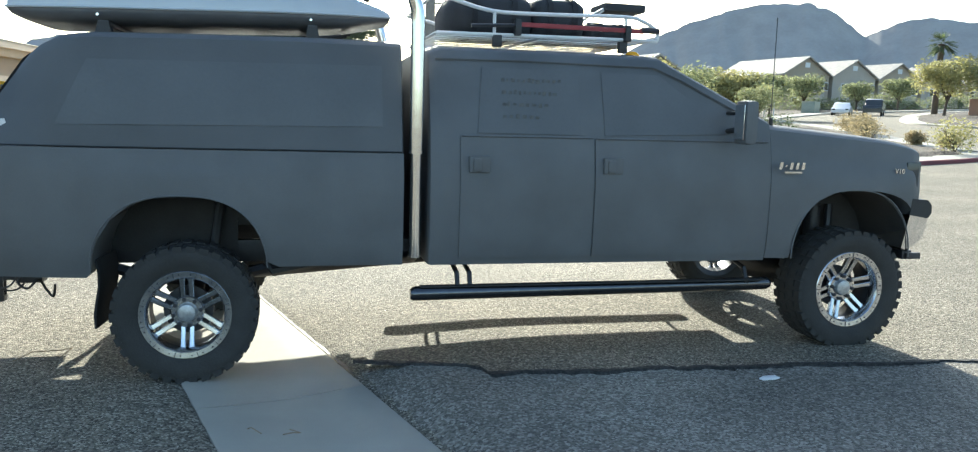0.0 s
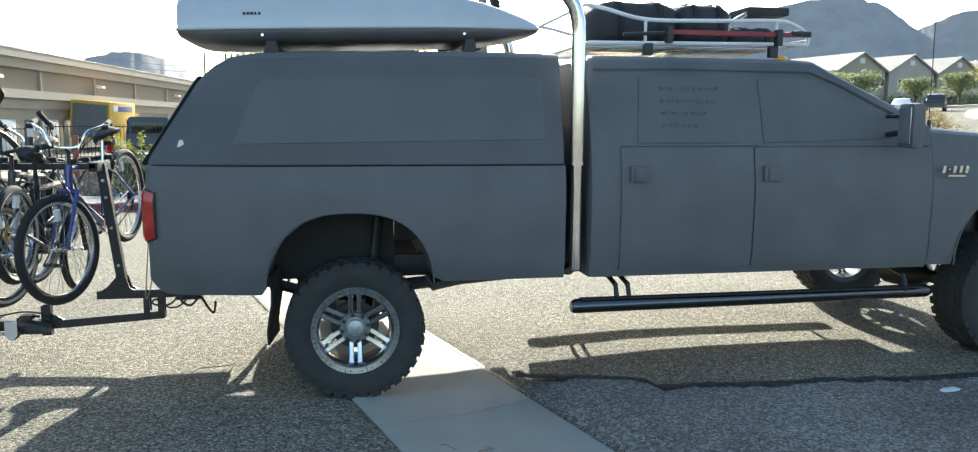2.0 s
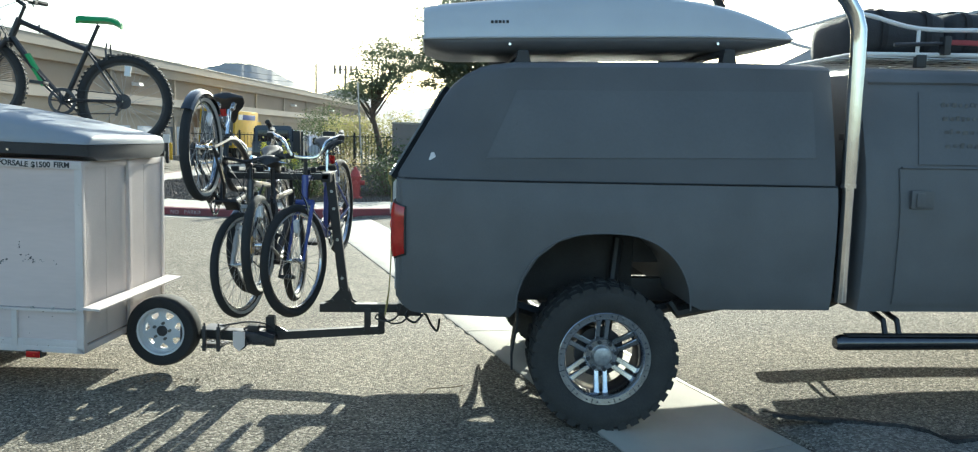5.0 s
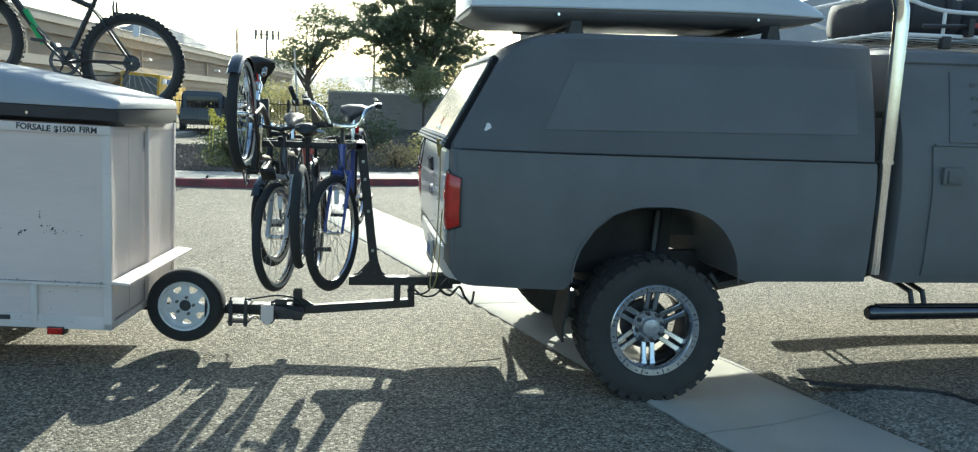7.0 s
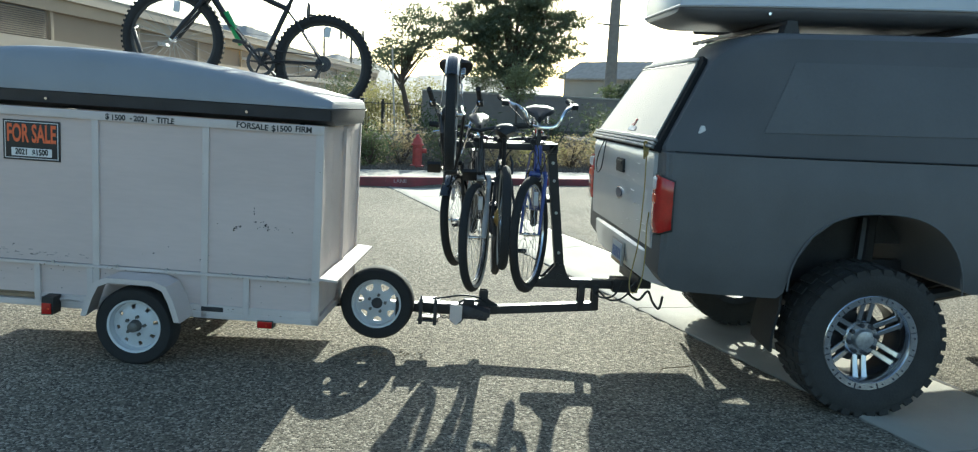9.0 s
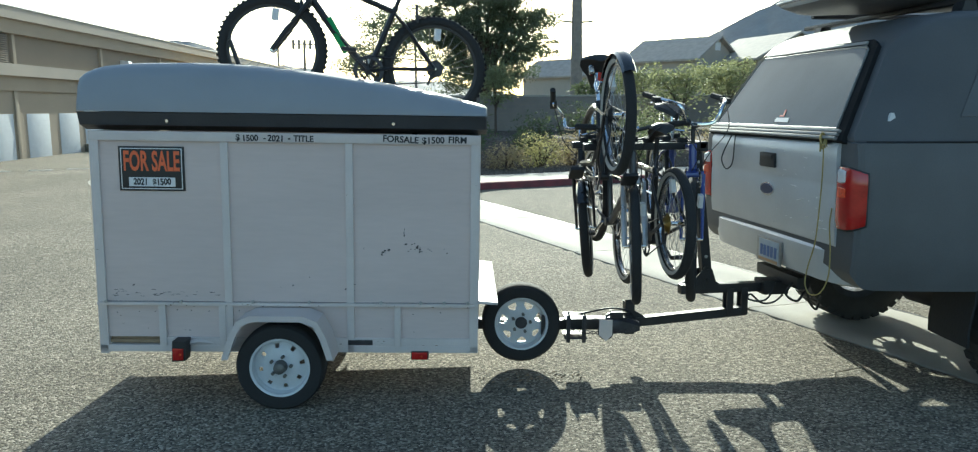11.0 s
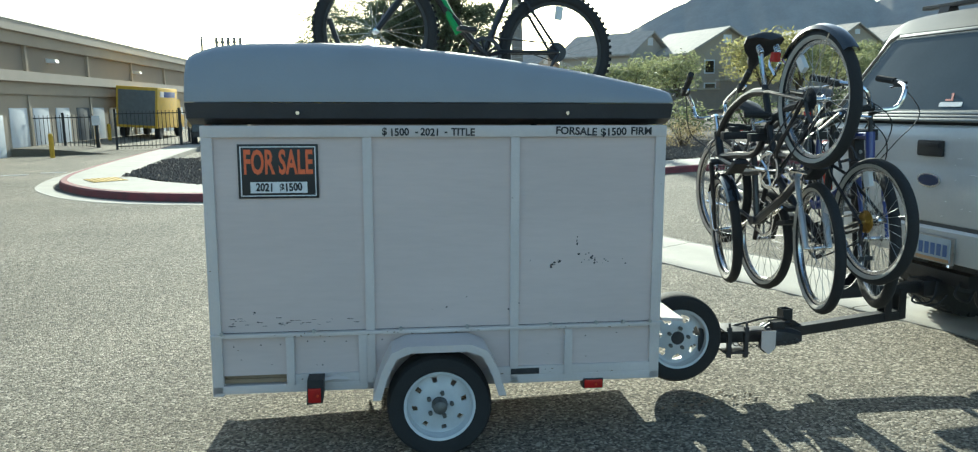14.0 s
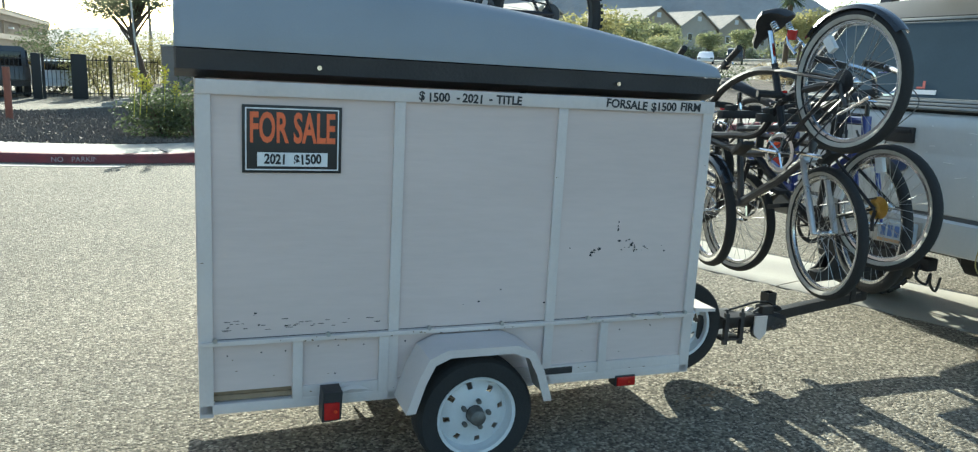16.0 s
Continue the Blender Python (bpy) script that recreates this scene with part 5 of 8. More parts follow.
# rear hatch glass of the cap with its frame
hat = Matrix.Translation((-1.158, YC, 1.30)) @ Matrix.Rotation(math.atan2(0.235, 0.405), 4, "Y")
bm = B()
bm_prism(bm, [(-0.80, 0.0), (0.80, 0.0), (0.63, 0.55), (0.57, 0.585), (-0.57, 0.585), (-0.63, 0.55)], "x", -0.012, 0.03)
hatch = part("hatch_frame", bm, M_MATTBLACK, cap, "", hat)
bm = B()
bm_prism(bm, [(-0.71, 0.065), (0.71, 0.065), (0.575, 0.515), (0.545, 0.535), (-0.545, 0.535), (-0.575, 0.515)], "x", -0.020, -0.011)
part("hatch_glass", bm, M_HATCHGLASS, hatch, "dark tinted rear hatch glass")
bm = B()
bm_tube(bm, [(-0.018, -0.718, 0.062), (-0.018, 0.718, 0.062), (-0.018, 0.582, 0.52), (-0.018, 0.55, 0.541), (-0.018, -0.55, 0.541), (-0.018, -0.582, 0.52)], 0.006, 6, loop=True)
part("hatch_trim", bm, M_SILL, hatch)
bm = B()
bm_box(bm, (-0.024, -0.54, 0.553), (-0.010, 0.54, 0.572), 0.004)
part("hatch_header", bm, M_SILL, hatch, "pale hatch header strip")
bm = B()
bm_prism(bm, [(-0.21, 0.085), (-0.06, 0.085), (-0.055, 0.112), (-0.205, 0.112)], "x", -0.0245, -0.0215)
part("hatch_sticker", bm, M_RACKWHITE, hatch, "small white sticker")
bm = B()
bm_prism(bm, [(-0.135, 0.12), (-0.085, 0.12), (-0.085, 0.13), (-0.118, 0.13), (-0.105, 0.165), (-0.12, 0.165)], "x", -0.0245, -0.0215)
part("hatch_sticker", bm, mat("red_sticker", (0.55, 0.08, 0.06), 0.5), hatch, "small red sticker")
bm = B()
for k in range(3):
    bm_box(bm, (-0.030, -0.76, 0.0 + 0.020 * k), (-0.011, 0.76, 0.015 + 0.020 * k), 0.003)
part("hatch_sill", bm, M_SILL, hatch, "ribbed aluminium hatch sill")

# tailgate and roll pan
bm = B()
rows = []
for z, dx in ((0.765, 0.012), (0.775, -0.002), (0.83, -0.008), (0.93, -0.012), (1.06, -0.014), (1.075, -0.010), (1.09, -0.012), (1.2, -0.018), (1.27, -0.016), (1.292, 0.0)):
    rows.append([Vector((-1.14 + dx, YC + y, z)) for y in (-0.755, -0.745, -0.4, 0, 0.4, 0.745, 0.755)])
bm_loft(bm, rows, closed=False)
solid(bm, 0.03, (1.5, 1.0, 0.9))
gate = part("tailgate", bm, M_SILVER, truck, "scuffed silver painted tailgate")
bm = B()
bm_box(bm, (-1.172, 0.855, 1.125), (-1.148, 1.035, 1.21), 0.014)
hnd = part("handle", bm, M_TRIM, gate, "black tailgate handle")
bm = B()
bm_box(bm, (-1.178, 0.875, 1.175), (-1.171, 1.015, 1.198), 0.003)
part("handle_lever", bm, M_STEEL_BLACK, hnd)
bm = B()
bm_disc(bm, 0.5, 0, 0.012, 28, Matrix.Translation((-1.149, 0.95, 0.998)) @ Matrix.Rotation(radians(90), 4, "Z") @ Matrix.Diagonal((0.16, 1, 0.075, 1)))
part("badge", bm, M_CHROME, gate, "oval badge with a bright rim")
bm = B()
bm_disc(bm, 0.5, 0, 0.015, 28, Matrix.Translation((-1.149, 0.95, 0.998)) @ Matrix.Rotation(radians(90), 4, "Z") @ Matrix.Diagonal((0.14, 1, 0.06, 1)))
part("badge_face", bm, mat("badge_blue", (0.03, 0.05, 0.12), 0.3), gate)
bm = B()
rows = []
for z, dx in ((0.555, 0.06), (0.57, 0.01), (0.66, -0.010), (0.735, -0.012), (0.75, 0.005)):
    rows.append([Vector((-1.14 + dx + 0.10 * abs(y / 0.78) ** 12, YC + y, z)) for y in (-0.80, -0.76, -0.70, -0.6, -0.2, 0.2, 0.6, 0.70, 0.76, 0.80)])
bm_loft(bm, rows, closed=False)
solid(bm, 0.025, (1.5, 1.0, 0.9))
pan = part("roll_pan", bm, M_SILVER, truck, "silver lower rear panel")
bm = B()
bm_box(bm, (-1.163, 0.745, 0.565), (-1.153, 1.035, 0.710), 0.004)
part("plate_recess", bm, M_GALV, pan, "grey plate holder")
bm = B()
bm_box(bm, (-1.168, 0.765, 0.572), (-1.162, 1.000, 0.700), 0.003)
plate = part("number_plate", bm, mat("plate_pale", (0.42, 0.49, 0.55), 0.4, var=0.15, scale=10), pan, "pale blue number plate")
M_PLATEINK = mat("plate_ink", (0.09, 0.16, 0.36), 0.5)
for k in range(5):
    bm = B()
    y = 0.783 + 0.042 * k
    bm_box(bm, (-1.170, y, 0.605), (-1.1675, y + 0.028, 0.668))
    part("plate_bar", bm, M_PLATEINK, plate)
bm = B()
bm_box(bm, (-1.170, 0.768, 0.574), (-1.1675, 0.997, 0.592), 0.001)
part("plate_band", bm, mat("plate_tan", (0.5, 0.32, 0.18), 0.5), plate)
# scratches and small bright dents on the gate
random.seed(31)
M_SCRATCH = mat("bare_scratch", (0.85, 0.85, 0.84), 0.3, 0.3, var=0.1)
bm = B()
for k in range(26):
    y, z = random.uniform(0.30, 0.85), random.uniform(0.80, 1.24)
    if k % 4 == 0:
        w_ = random.uniform(0.02, 0.06)
        bm_box(bm, (-1.1595, y, z), (-1.150, y + w_, z + 0.002), 0, Matrix.Translation((0, y, z)) @ Matrix.Rotation(random.uniform(-0.25, 0.1), 4, "X") @ Matrix.Translation((0, -y, -z)))
    else:
        e = random.uniform(0.002, 0.0045)
        bm_box(bm, (-1.1595, y, z), (-1.150, y + e, z + e))
part("scratches", bm, M_SCRATCH, gate)["kind"] = "stuff"
# tail lights, wrapped round the corner, with a clear upper inner lens
def lens_rows(s, z0, z1, pts, out):
    rows = []
    for k in range(9):
        u = k / 8
        z = z0 + (z1 - z0) * u
        edge = 1 - (2 * u - 1) ** 8
        rows.append([Vector((x - out * edge * (0.4 + 0.6 * (i < 4)), YC + s * (h + out * edge * (i > 2) * 0.8), (z0 + z1) / 2 + (z - (z0 + z1) / 2) * (1 - 0.20 * (i / (len(pts) - 1)) ** 3))) for i, (x, h) in enumerate(pts)])
    return rows


for s in (-1, 1):
    bm = B()
    bm_loft(bm, lens_rows(s, 0.858, 1.185, [(-1.128, 0.755), (-1.136, 0.760), (-1.144, 0.80), (-1.145, 0.86), (-1.140, 0.890), (-1.12, 0.908), (-1.078, 0.914)], 0.012), closed=False)
    solid(bm, 0.02, (1.5, 1.0, 0.9))
    base = part("tail_light", bm, M_TRIM, truck, "tail light with red and clear lenses")
    for nm, z0, z1, pts, m_, lab in (
            ("red_lens", 0.868, 1.178, [(-1.145, 0.765), (-1.150, 0.785), (-1.154, 0.82), (-1.154, 0.86), (-1.148, 0.890), (-1.127, 0.912), (-1.088, 0.918)], M_RED_LENS, "red lens"),
            ("brake_reflector", 1.02, 1.085, [(-1.152, 0.785), (-1.154, 0.795), (-1.158, 0.825), (-1.158, 0.85)], M_REFLECT, "amber red reflector"),
            ("reverse_lens", 1.092, 1.168, [(-1.151, 0.778), (-1.154, 0.79), (-1.159, 0.82), (-1.159, 0.845)], M_RACKWHITE, "clear reversing lens")):
        bm = B()
        bm_loft(bm, lens_rows(s, z0, z1, pts, 0.010), closed=False)
        solid(bm, 0.006, (1.5, 1.0, 0.9))
        part(nm, bm, m_, base, lab)

# cab
ROOF = 1.925
bm = B()
rings = []
for x in [1.405, 1.41, 1.44, 1.5, 1.7, 2.0, 2.4, 2.7, 2.85, 2.95, 3.02, 3.1, 3.2, 3.32, 3.45, 3.58, 3.66, 3.72]:
    if x < 2.9:
        top = ROOF - 0.05 * max(0, (1.5 - x) / 0.1) ** 2
    else:
        u = (x - 2.9) / 0.8
        top = ROOF - 0.02 * u - 0.385 * max(0, u - 0.06) ** 1.0
    zs = spread(0.615, top, 11)
    e = 0.03 if x < 1.408 else 0.01 if x < 1.43 else 0
    rings.append(ring(x, zs, lambda z: half(z) - e, top, 0.055))
bm_loft(bm, rings)
cab = part("cab", bm, M_BLACK, truck, "satin black crew cab body")


def skin(name, corners, m_, parent, s, off, thick, label="", n=10, hf=half):
    """A panel laid on the body side between four corners (x, z): rear-low, front-low, front-top, rear-top."""
    (ax, az), (bx, bz), (cx, cz), (dx, dz) = corners
    rows = []
    for j in range(n + 1):
        f = j / n
        row = []
        for i in range(n + 1):
            t = i / n
            x = (ax + (bx - ax) * t) * (1 - f) + (dx + (cx - dx) * t) * f
            z = (az + (bz - az) * t) * (1 - f) + (dz + (cz - dz) * t) * f
            row.append(Vector((x, YC + s * (hf(z) + off), z)))
        rows.append(row)
    q = B()
    bm_loft(q, rows, closed=False)
    solid(q, thick, (2.0, 1.0, 1.0))
    return part(name, q, m_, parent, label)


for s in (-1, 1):
    for nm, lo, hi in (("rear_door", 1.59, 2.45), ("front_door", 2.462, 3.70)):
        d = skin(nm, [(lo, 0.66), (hi, 0.66), (hi, 1.405), (lo, 1.405)], M_BLACK, truck, s, 0.010, 0.012, "satin black cab door")
        # upper frame, handle, body crease
        if nm == "rear_door":
            skin("door_glass", [(1.70, 1.43), (2.37, 1.43), (2.37, 1.83), (1.74, 1.83)], M_SIDEGLASS, d, s, 0.006, 0.006, "dark tinted door glass")
        else:
            skin("door_glass", [(2.53, 1.43), (3.44, 1.46), (2.93, 1.83), (2.53, 1.83)], M_SIDEGLASS, d, s, 0.006, 0.006, "dark tinted door glass")
        bm = B()
        hx = lo + 0.05
        bm_box(bm, (hx, YC + s * 1.036 - 0.012, 1.19), (hx + 0.13, YC + s * 1.036 + 0.012, 1.29), 0.01)
        hbase = part("handle_cup", bm, M_BLACK, d)
        bm = B()
        bm_box(bm, (hx + 0.025, YC + s * 1.048 - 0.01, 1.20), (hx + 0.075, YC + s * 1.048 + 0.01, 1.275), 0.008)
        part("door_handle", bm, M_BLACK, d)
        bm = B()
        bm_tube(bm, [(lo + 0.01, YC + s * (half(1.405) + 0.010), 1.41), (hi - 0.01, YC + s * (half(1.405) + 0.010), 1.415)], 0.008, 6)
        part("belt_moulding", bm, M_BLACK, d)
    # drip rail
    bm = B()
    bm_tube(bm, [(1.45, YC + s * (half(1.88) + 0.004), 1.875), (2.0, YC + s * (half(1.89) + 0.004), 1.885), (2.9, YC + s * (half(1.885) + 0.004), 1.88), (3.1, YC + s * (half(1.80) + 0.006), 1.80), (3.52, YC + s * (half(1.57) + 0.006), 1.59)], 0.011, 6)
    part("drip_rail", bm, M_BLACK, cab)
    # mirror
    bm = B()
    bm_tube(bm, [(3.40, YC + s * 0.97, 1.48), (3.42, YC + s * 1.10, 1.50), (3.44, YC + s * 1.14, 1.50)], 0.018, 8)
    bm_tube(bm, [(3.40, YC + s * 0.96, 1.60), (3.44, YC + s * 1.12, 1.60)], 0.014, 8)
    arm = part("mirror_arm", bm, M_TRIM, truck)
    bm = B()
    bm_box(bm, (3.37, YC + s * 1.17 - 0.075, 1.40), (3.46, YC + s * 1.17 + 0.075, 1.68), 0.04)
    part("mirror_housing", bm, M_BLACK, arm, "satin black mirror housing")
    bm = B()
    bm_box(bm, (3.364, YC + s * 1.17 - 0.055, 1.43), (3.369, YC + s * 1.17 + 0.055, 1.65), 0.002)
    part("mirror_glass", bm, M_CHROME, arm)
# windscreen
bm = B()
rows = []
for k in range(7):
    t = k / 6
    x, z = 3.60 - 0.62 * t, 1.60 + 0.32 * t
    rows.append([Vector((x + 0.02 - 0.05 * (y / 0.85) ** 2 * (1 - 0.4 * t), YC + y * (1.02 - 0.17 * t), z + 0.035 - 0.03 * (y / 0.8) ** 2)) for y in (-0.82, -0.5, 0, 0.5, 0.82)])
bm_loft(bm, rows, closed=False)
solid(bm, 0.006, (1.5, 1.0, 0.9))
part("windscreen", bm, M_GLASS, truck, "dark windscreen glass")

# bonnet and front wings
bm = B()
rings = []
for x in [3.722, 3.74, 3.84, 3.885, 3.905, 3.92, 3.95, 4.0, 4.08, 4.2, 4.32, 4.45, 4.58, 4.68, 4.76, 4.81, 4.84, 4.856, 4.87, 4.92, 4.95]:
    low = arch(x, 4.38, 0.475, 0.63 if x < 4.4 else 0.93, 1.10)
    u = (x - 3.72) / 1.2
    top = 1.50 - 0.10 * u - 0.06 * max(0, u - 0.7) ** 2 * 6
    zs = spread(low, top, 9)
    e = 0.05 * max(0, (x - 4.82) / 0.13) ** 2
    bul = 0.022 * math.exp(-((x - 4.38) / 0.55) ** 4)
    rings.append(ring(x, zs, lambda z: min(half(z), 1.03 - 0.22 * max(0, z - (top - 0.10))) - e + bul * math.sin(max(0, min(1, (1.3 - z) / 0.25)) * math.pi / 2), top, 0.055))
bm_loft(bm, rings)
wing = part("bonnet", bm, M_BLACK, truck, "black bonnet and front wings with bright sky on top")
for s in (-1, 1):
    bm = B()
    bm_box(bm, (4.86, YC + s * 0.83 - 0.13, 1.10), (4.975, YC + s * 0.83 + 0.13, 1.31), 0.035)
    part("headlight", bm, M_CLEARGLASS, truck, "clear headlight")
    bm = B()
    bm_box(bm, (4.80, YC + s * 1.0 - 0.02, 1.12), (4.90, YC + s * 1.0 + 0.012, 1.30), 0.012)
    part("corner_lens", bm, M_CLEARGLASS, truck)
bm = B()
bm_box(bm, (4.93, YC - 0.68, 1.06), (4.985, YC + 0.68, 1.36), 0.03)
grille = part("grille", bm, M_CHROME, truck, "chrome grille")
for k in range(3):
    bm = B()
    bm_box(bm, (4.975, YC - 0.62, 1.10 + 0.08 * k), (4.992, YC + 0.62, 1.15 + 0.08 * k), 0.006)
    part("grille_bar", bm, M_TRIM, grille)
# bumper
bm = B()
rows = []
for k in range(17):
    y = -1.03 + 2.06 * k / 16
    cx = 5.06 - 0.06 * abs(y / 1.03) ** 7
    rows.append([Vector((cx - d, YC + y, z)) for d, z in ((0.17, 0.68), (0.10, 0.705), (0.045, 0.75), (0.012, 0.82), (0.0, 0.90), (0.02, 0.93), (0.15, 0.935), (0.20, 0.69))])
bm_loft(bm, rows)
bump = part("front_bumper", bm, M_CHROME, truck, "chrome front bumper")
bm = B()
rows = []
for k in range(17):
    y = -1.04 + 2.08 * k / 16
    cx = 5.08 - 0.06 * abs(y / 1.04) ** 7
    rows.append([Vector((cx - d, YC + y, z)) for d, z in ((0.03, 0.905), (0.0, 0.94), (0.005, 1.0), (0.04, 1.035), (0.17, 1.045), (0.18, 0.93))])
bm_loft(bm, rows)
part("bumper_pad", bm, M_TRIM, bump, "black bumper top pad")
bm = B()
bm_box(bm, (4.86, 0.02, 0.60), (4.94, 0.16, 0.665), 0.01)
bm_box(bm, (4.88, 0.0, 0.605), (5.0, 0.03, 0.65), 0.006)
part("tow_hook", bm, M_DARKMETAL, bump)

# lettering on the wing
TXT = Matrix.Rotation(radians(90), 4, "X")
for k, (w_, h_) in enumerate(((0.030, 0.046), (0.020, 0.010), (0.030, 0.046), (0.030, 0.046), (0.030, 0.046))):
    bm = B()
    x = 3.752 + sum((0.045, 0.034, 0.045, 0.045)[:k])
    bm_prism(bm, [(x, 1.262 - h_ / 2), (x + w_ - 0.008, 1.262 - h_ / 2), (x + w_, 1.262 + h_ / 2), (x + 0.008, 1.262 + h_ / 2)], "y", YC - 1.060, YC - 1.05)
    part("model_badge", bm, M_CHROME, wing, "small chrome emblem")
bar_text("engine_letters", "V10", 0.05, M_CHROME, wing, Matrix.Translation((4.72, YC - 1.04, 1.235)) @ TXT, "small chrome engine badge", 1.0, 0.003, 0.001)
bm = B()
bm_box(bm, (3.80, YC - 1.058, 1.213), (3.93, YC - 1.05, 1.225))
part("badge_bar", bm, M_CHROME, wing)

# handwriting on the rear door glass, too faint to read, and the added plates between cab and bed
random.seed(12)
for row in range(4):
    bm = B()
    x = 1.86
    while x < 2.26 - 0.05 * row:
        w_ = random.uniform(0.014, 0.03)
        z_ = 1.76 - 0.075 * row
        bm_box(bm, (x, YC - half(z_) - 0.0124, z_ - random.uniform(0.006, 0.018)), (x + w_, YC - half(z_) - 0.0115, z_ + random.uniform(0.004, 0.016)))
        x += w_ + random.uniform(0.008, 0.02)
    part("window_writing", bm, M_SCRIBBLE, truck, "faint pale hand writing on the glass")["kind"] = "stuff"
# Added plates keep sun from passing through the gap onto the ground.
bm = B()
bm_box(bm, (1.262, 0.22, 0.64), (1.275, 1.78, 1.28), 0.003)
part("gap_light_filler", bm, M_TRIM, truck)
bm = B()
bm_box(bm, (1.253, 1.79, 0.66), (1.402, 1.82, 1.86), 0.003)
part("gap_sun_blocker", bm, M_TRIM, truck, "added black panel blocking sun between cab and cap")

# frame, axles, underside
bm = B()
for y in (0.55, 1.45):
    bm_box(bm, (-1.05, y - 0.04, 0.56), (4.9, y + 0.04, 0.70), 0.01)
for x in (-0.9, 0.8, 1.35, 2.6, 3.6):
    bm_box(bm, (x - 0.04, 0.55, 0.58), (x + 0.04, 1.45, 0.68), 0.01)
part("chassis_frame", bm, M_STEEL_BLACK, truck, "dark steel chassis frame")
for x, zz in ((0.0, 0.362), (4.38, 0.395)):
    bm = B()
    bm_tube(bm, [(x, 0.12, zz), (x, 0.75, zz), (x, 0.85, zz), (x, 1.15, zz), (x, 1.25, zz), (x, 1.88, zz)], [0.05, 0.05, 0.13, 0.14, 0.05, 0.05], 12)
    for y in (0.42, 1.58):
        if x == 0:
            bm_tube(bm, [(x - 0.62, y, 0.60), (x - 0.3, y, 0.50), (x, y, 0.46), (x + 0.3, y, 0.50), (x + 0.66, y, 0.60)], 0.035, 6)
        else:
            bm_tube(bm, [(x, y, 0.45), (x, y, 0.95)], 0.06, 10)
        bm_tube(bm, [(x + 0.09, y - 0.06, 0.40), (x + 0.16, y + 0.03, 0.95)], 0.03, 8)
    part("axle", bm, M_STEEL_BLACK, truck, "dark axle with springs and shocks")
bm = B()
bm_tube(bm, [(0.3, 1.0, 0.40), (2.2, 1.0, 0.55)], 0.045, 10)
part("drive_shaft", bm, M_DARKMETAL, truck)
bm = B()
bm_tube(bm, [(0.44, 0.30, 0.60), (0.48, 0.28, 0.545), (0.75, 0.28, 0.60), (1.2, 0.28, 0.62)], [0.03, 0.04, 0.04, 0.03], 8)
part("traction_bar", bm, M_STEEL_BLACK, truck)
# wheel wells
# dark grey liner with random mottling
M_WELL_LINER = mat("mottled_dark_liner", (0.04, 0.039, 0.038), 0.9, var=0.35, scale=6, fine=90, bump=0.2)
for c, top in ((0.0, 1.05), (4.38, 1.12)):
    for s in (-1, 1):
        bm = B()
        rows = []
        for k in range(13):
            a = math.pi * k / 12 * (1.0 if c else 0.82)
            rows.append([Vector((c - 0.50 * math.cos(a), YC + s * h, 0.66 + (top - 0.66) * math.sin(a))) for h in (0.50, 1.0)])
        bm_loft(bm, rows, closed=False)
        solid(bm, 0.008, (1.5, 1.0, 0.9))
        part("wheel_well", bm, M_WELL_LINER, truck, "dark mottled wheel well")

for c, top in ((0.0, 1.05), (4.38, 1.12)):
    for s in (-1, 1):
        bm = B()
        bm_box(bm, (c - 0.5, YC + s * 0.5 - 0.006, 0.60 if c else 0.64), (c + (0.5 if c else 0.26), YC + s * 0.5 + 0.006, top), 0.002)
        if not c:
            bm_box(bm, (c + 0.262, YC + s * 0.5 - 0.006, 0.80), (c + 0.5, YC + s * 0.5 + 0.006, top), 0.002)
        part("inner_wing", bm, M_WELL_LINER, truck)

# wheels
M_BARREL = mat("dark_rim_barrel", (0.05, 0.05, 0.055), 0.4, 0.6, var=0.3, scale=14)
M_HUBCAP = mat("dusty_hub_cap", (0.42, 0.43, 0.44), 0.4, 0.7, var=0.35, scale=40)


def tyre_bm():
    q = B()
    w = 0.15
    prof = [(0.238, -w * 0.76), (0.262, -w * 0.93), (0.32, -w), (0.357, -w * 0.975), (0.375, -w * 0.87), (0.379, -w * 0.4), (0.380, 0), (0.379, w * 0.4), (0.375, w * 0.87), (0.357, w * 0.975), (0.32, w), (0.262, w * 0.93), (0.238, w * 0.76)]
    bm_lathe(q, prof, 72)
    return q


def rim_bm():
    q = B()
    bm_lathe(q, [(0.246, -0.116), (0.248, -0.127), (0.243, -0.131), (0.212, -0.127), (0.206, -0.119), (0.199, -0.09), (0.196, -0.055), (0.205, -0.05), (0.22, -0.09), (0.24, -0.09)], 72)
    return q


def barrel_bm():
    q = B()
    bm_lathe(q, [(0.197, -0.056), (0.192, -0.03), (0.19, 0.0), (0.20, 0.10), (0.245, 0.118), (0.245, 0.10), (0.22, 0.05), (0.21, -0.05)], 56)
    return q


def spoke_bm():
    q = B()
    rows = []
    for r, y, w, d in ((0.070, -0.032, 0.014, 0.022), (0.10, -0.039, 0.0135, 0.024), (0.15, -0.053, 0.0135, 0.028), (0.180, -0.063, 0.0145, 0.032), (0.200, -0.070, 0.017, 0.036)):
        rows.append([Vector((sx * w, y + dy, r)) for sx, dy in ((-1, 0.004), (-0.72, 0.0), (0.72, 0.0), (1, 0.004), (0.9, d), (-0.9, d))])
    bm_loft(q, rows)
    return q


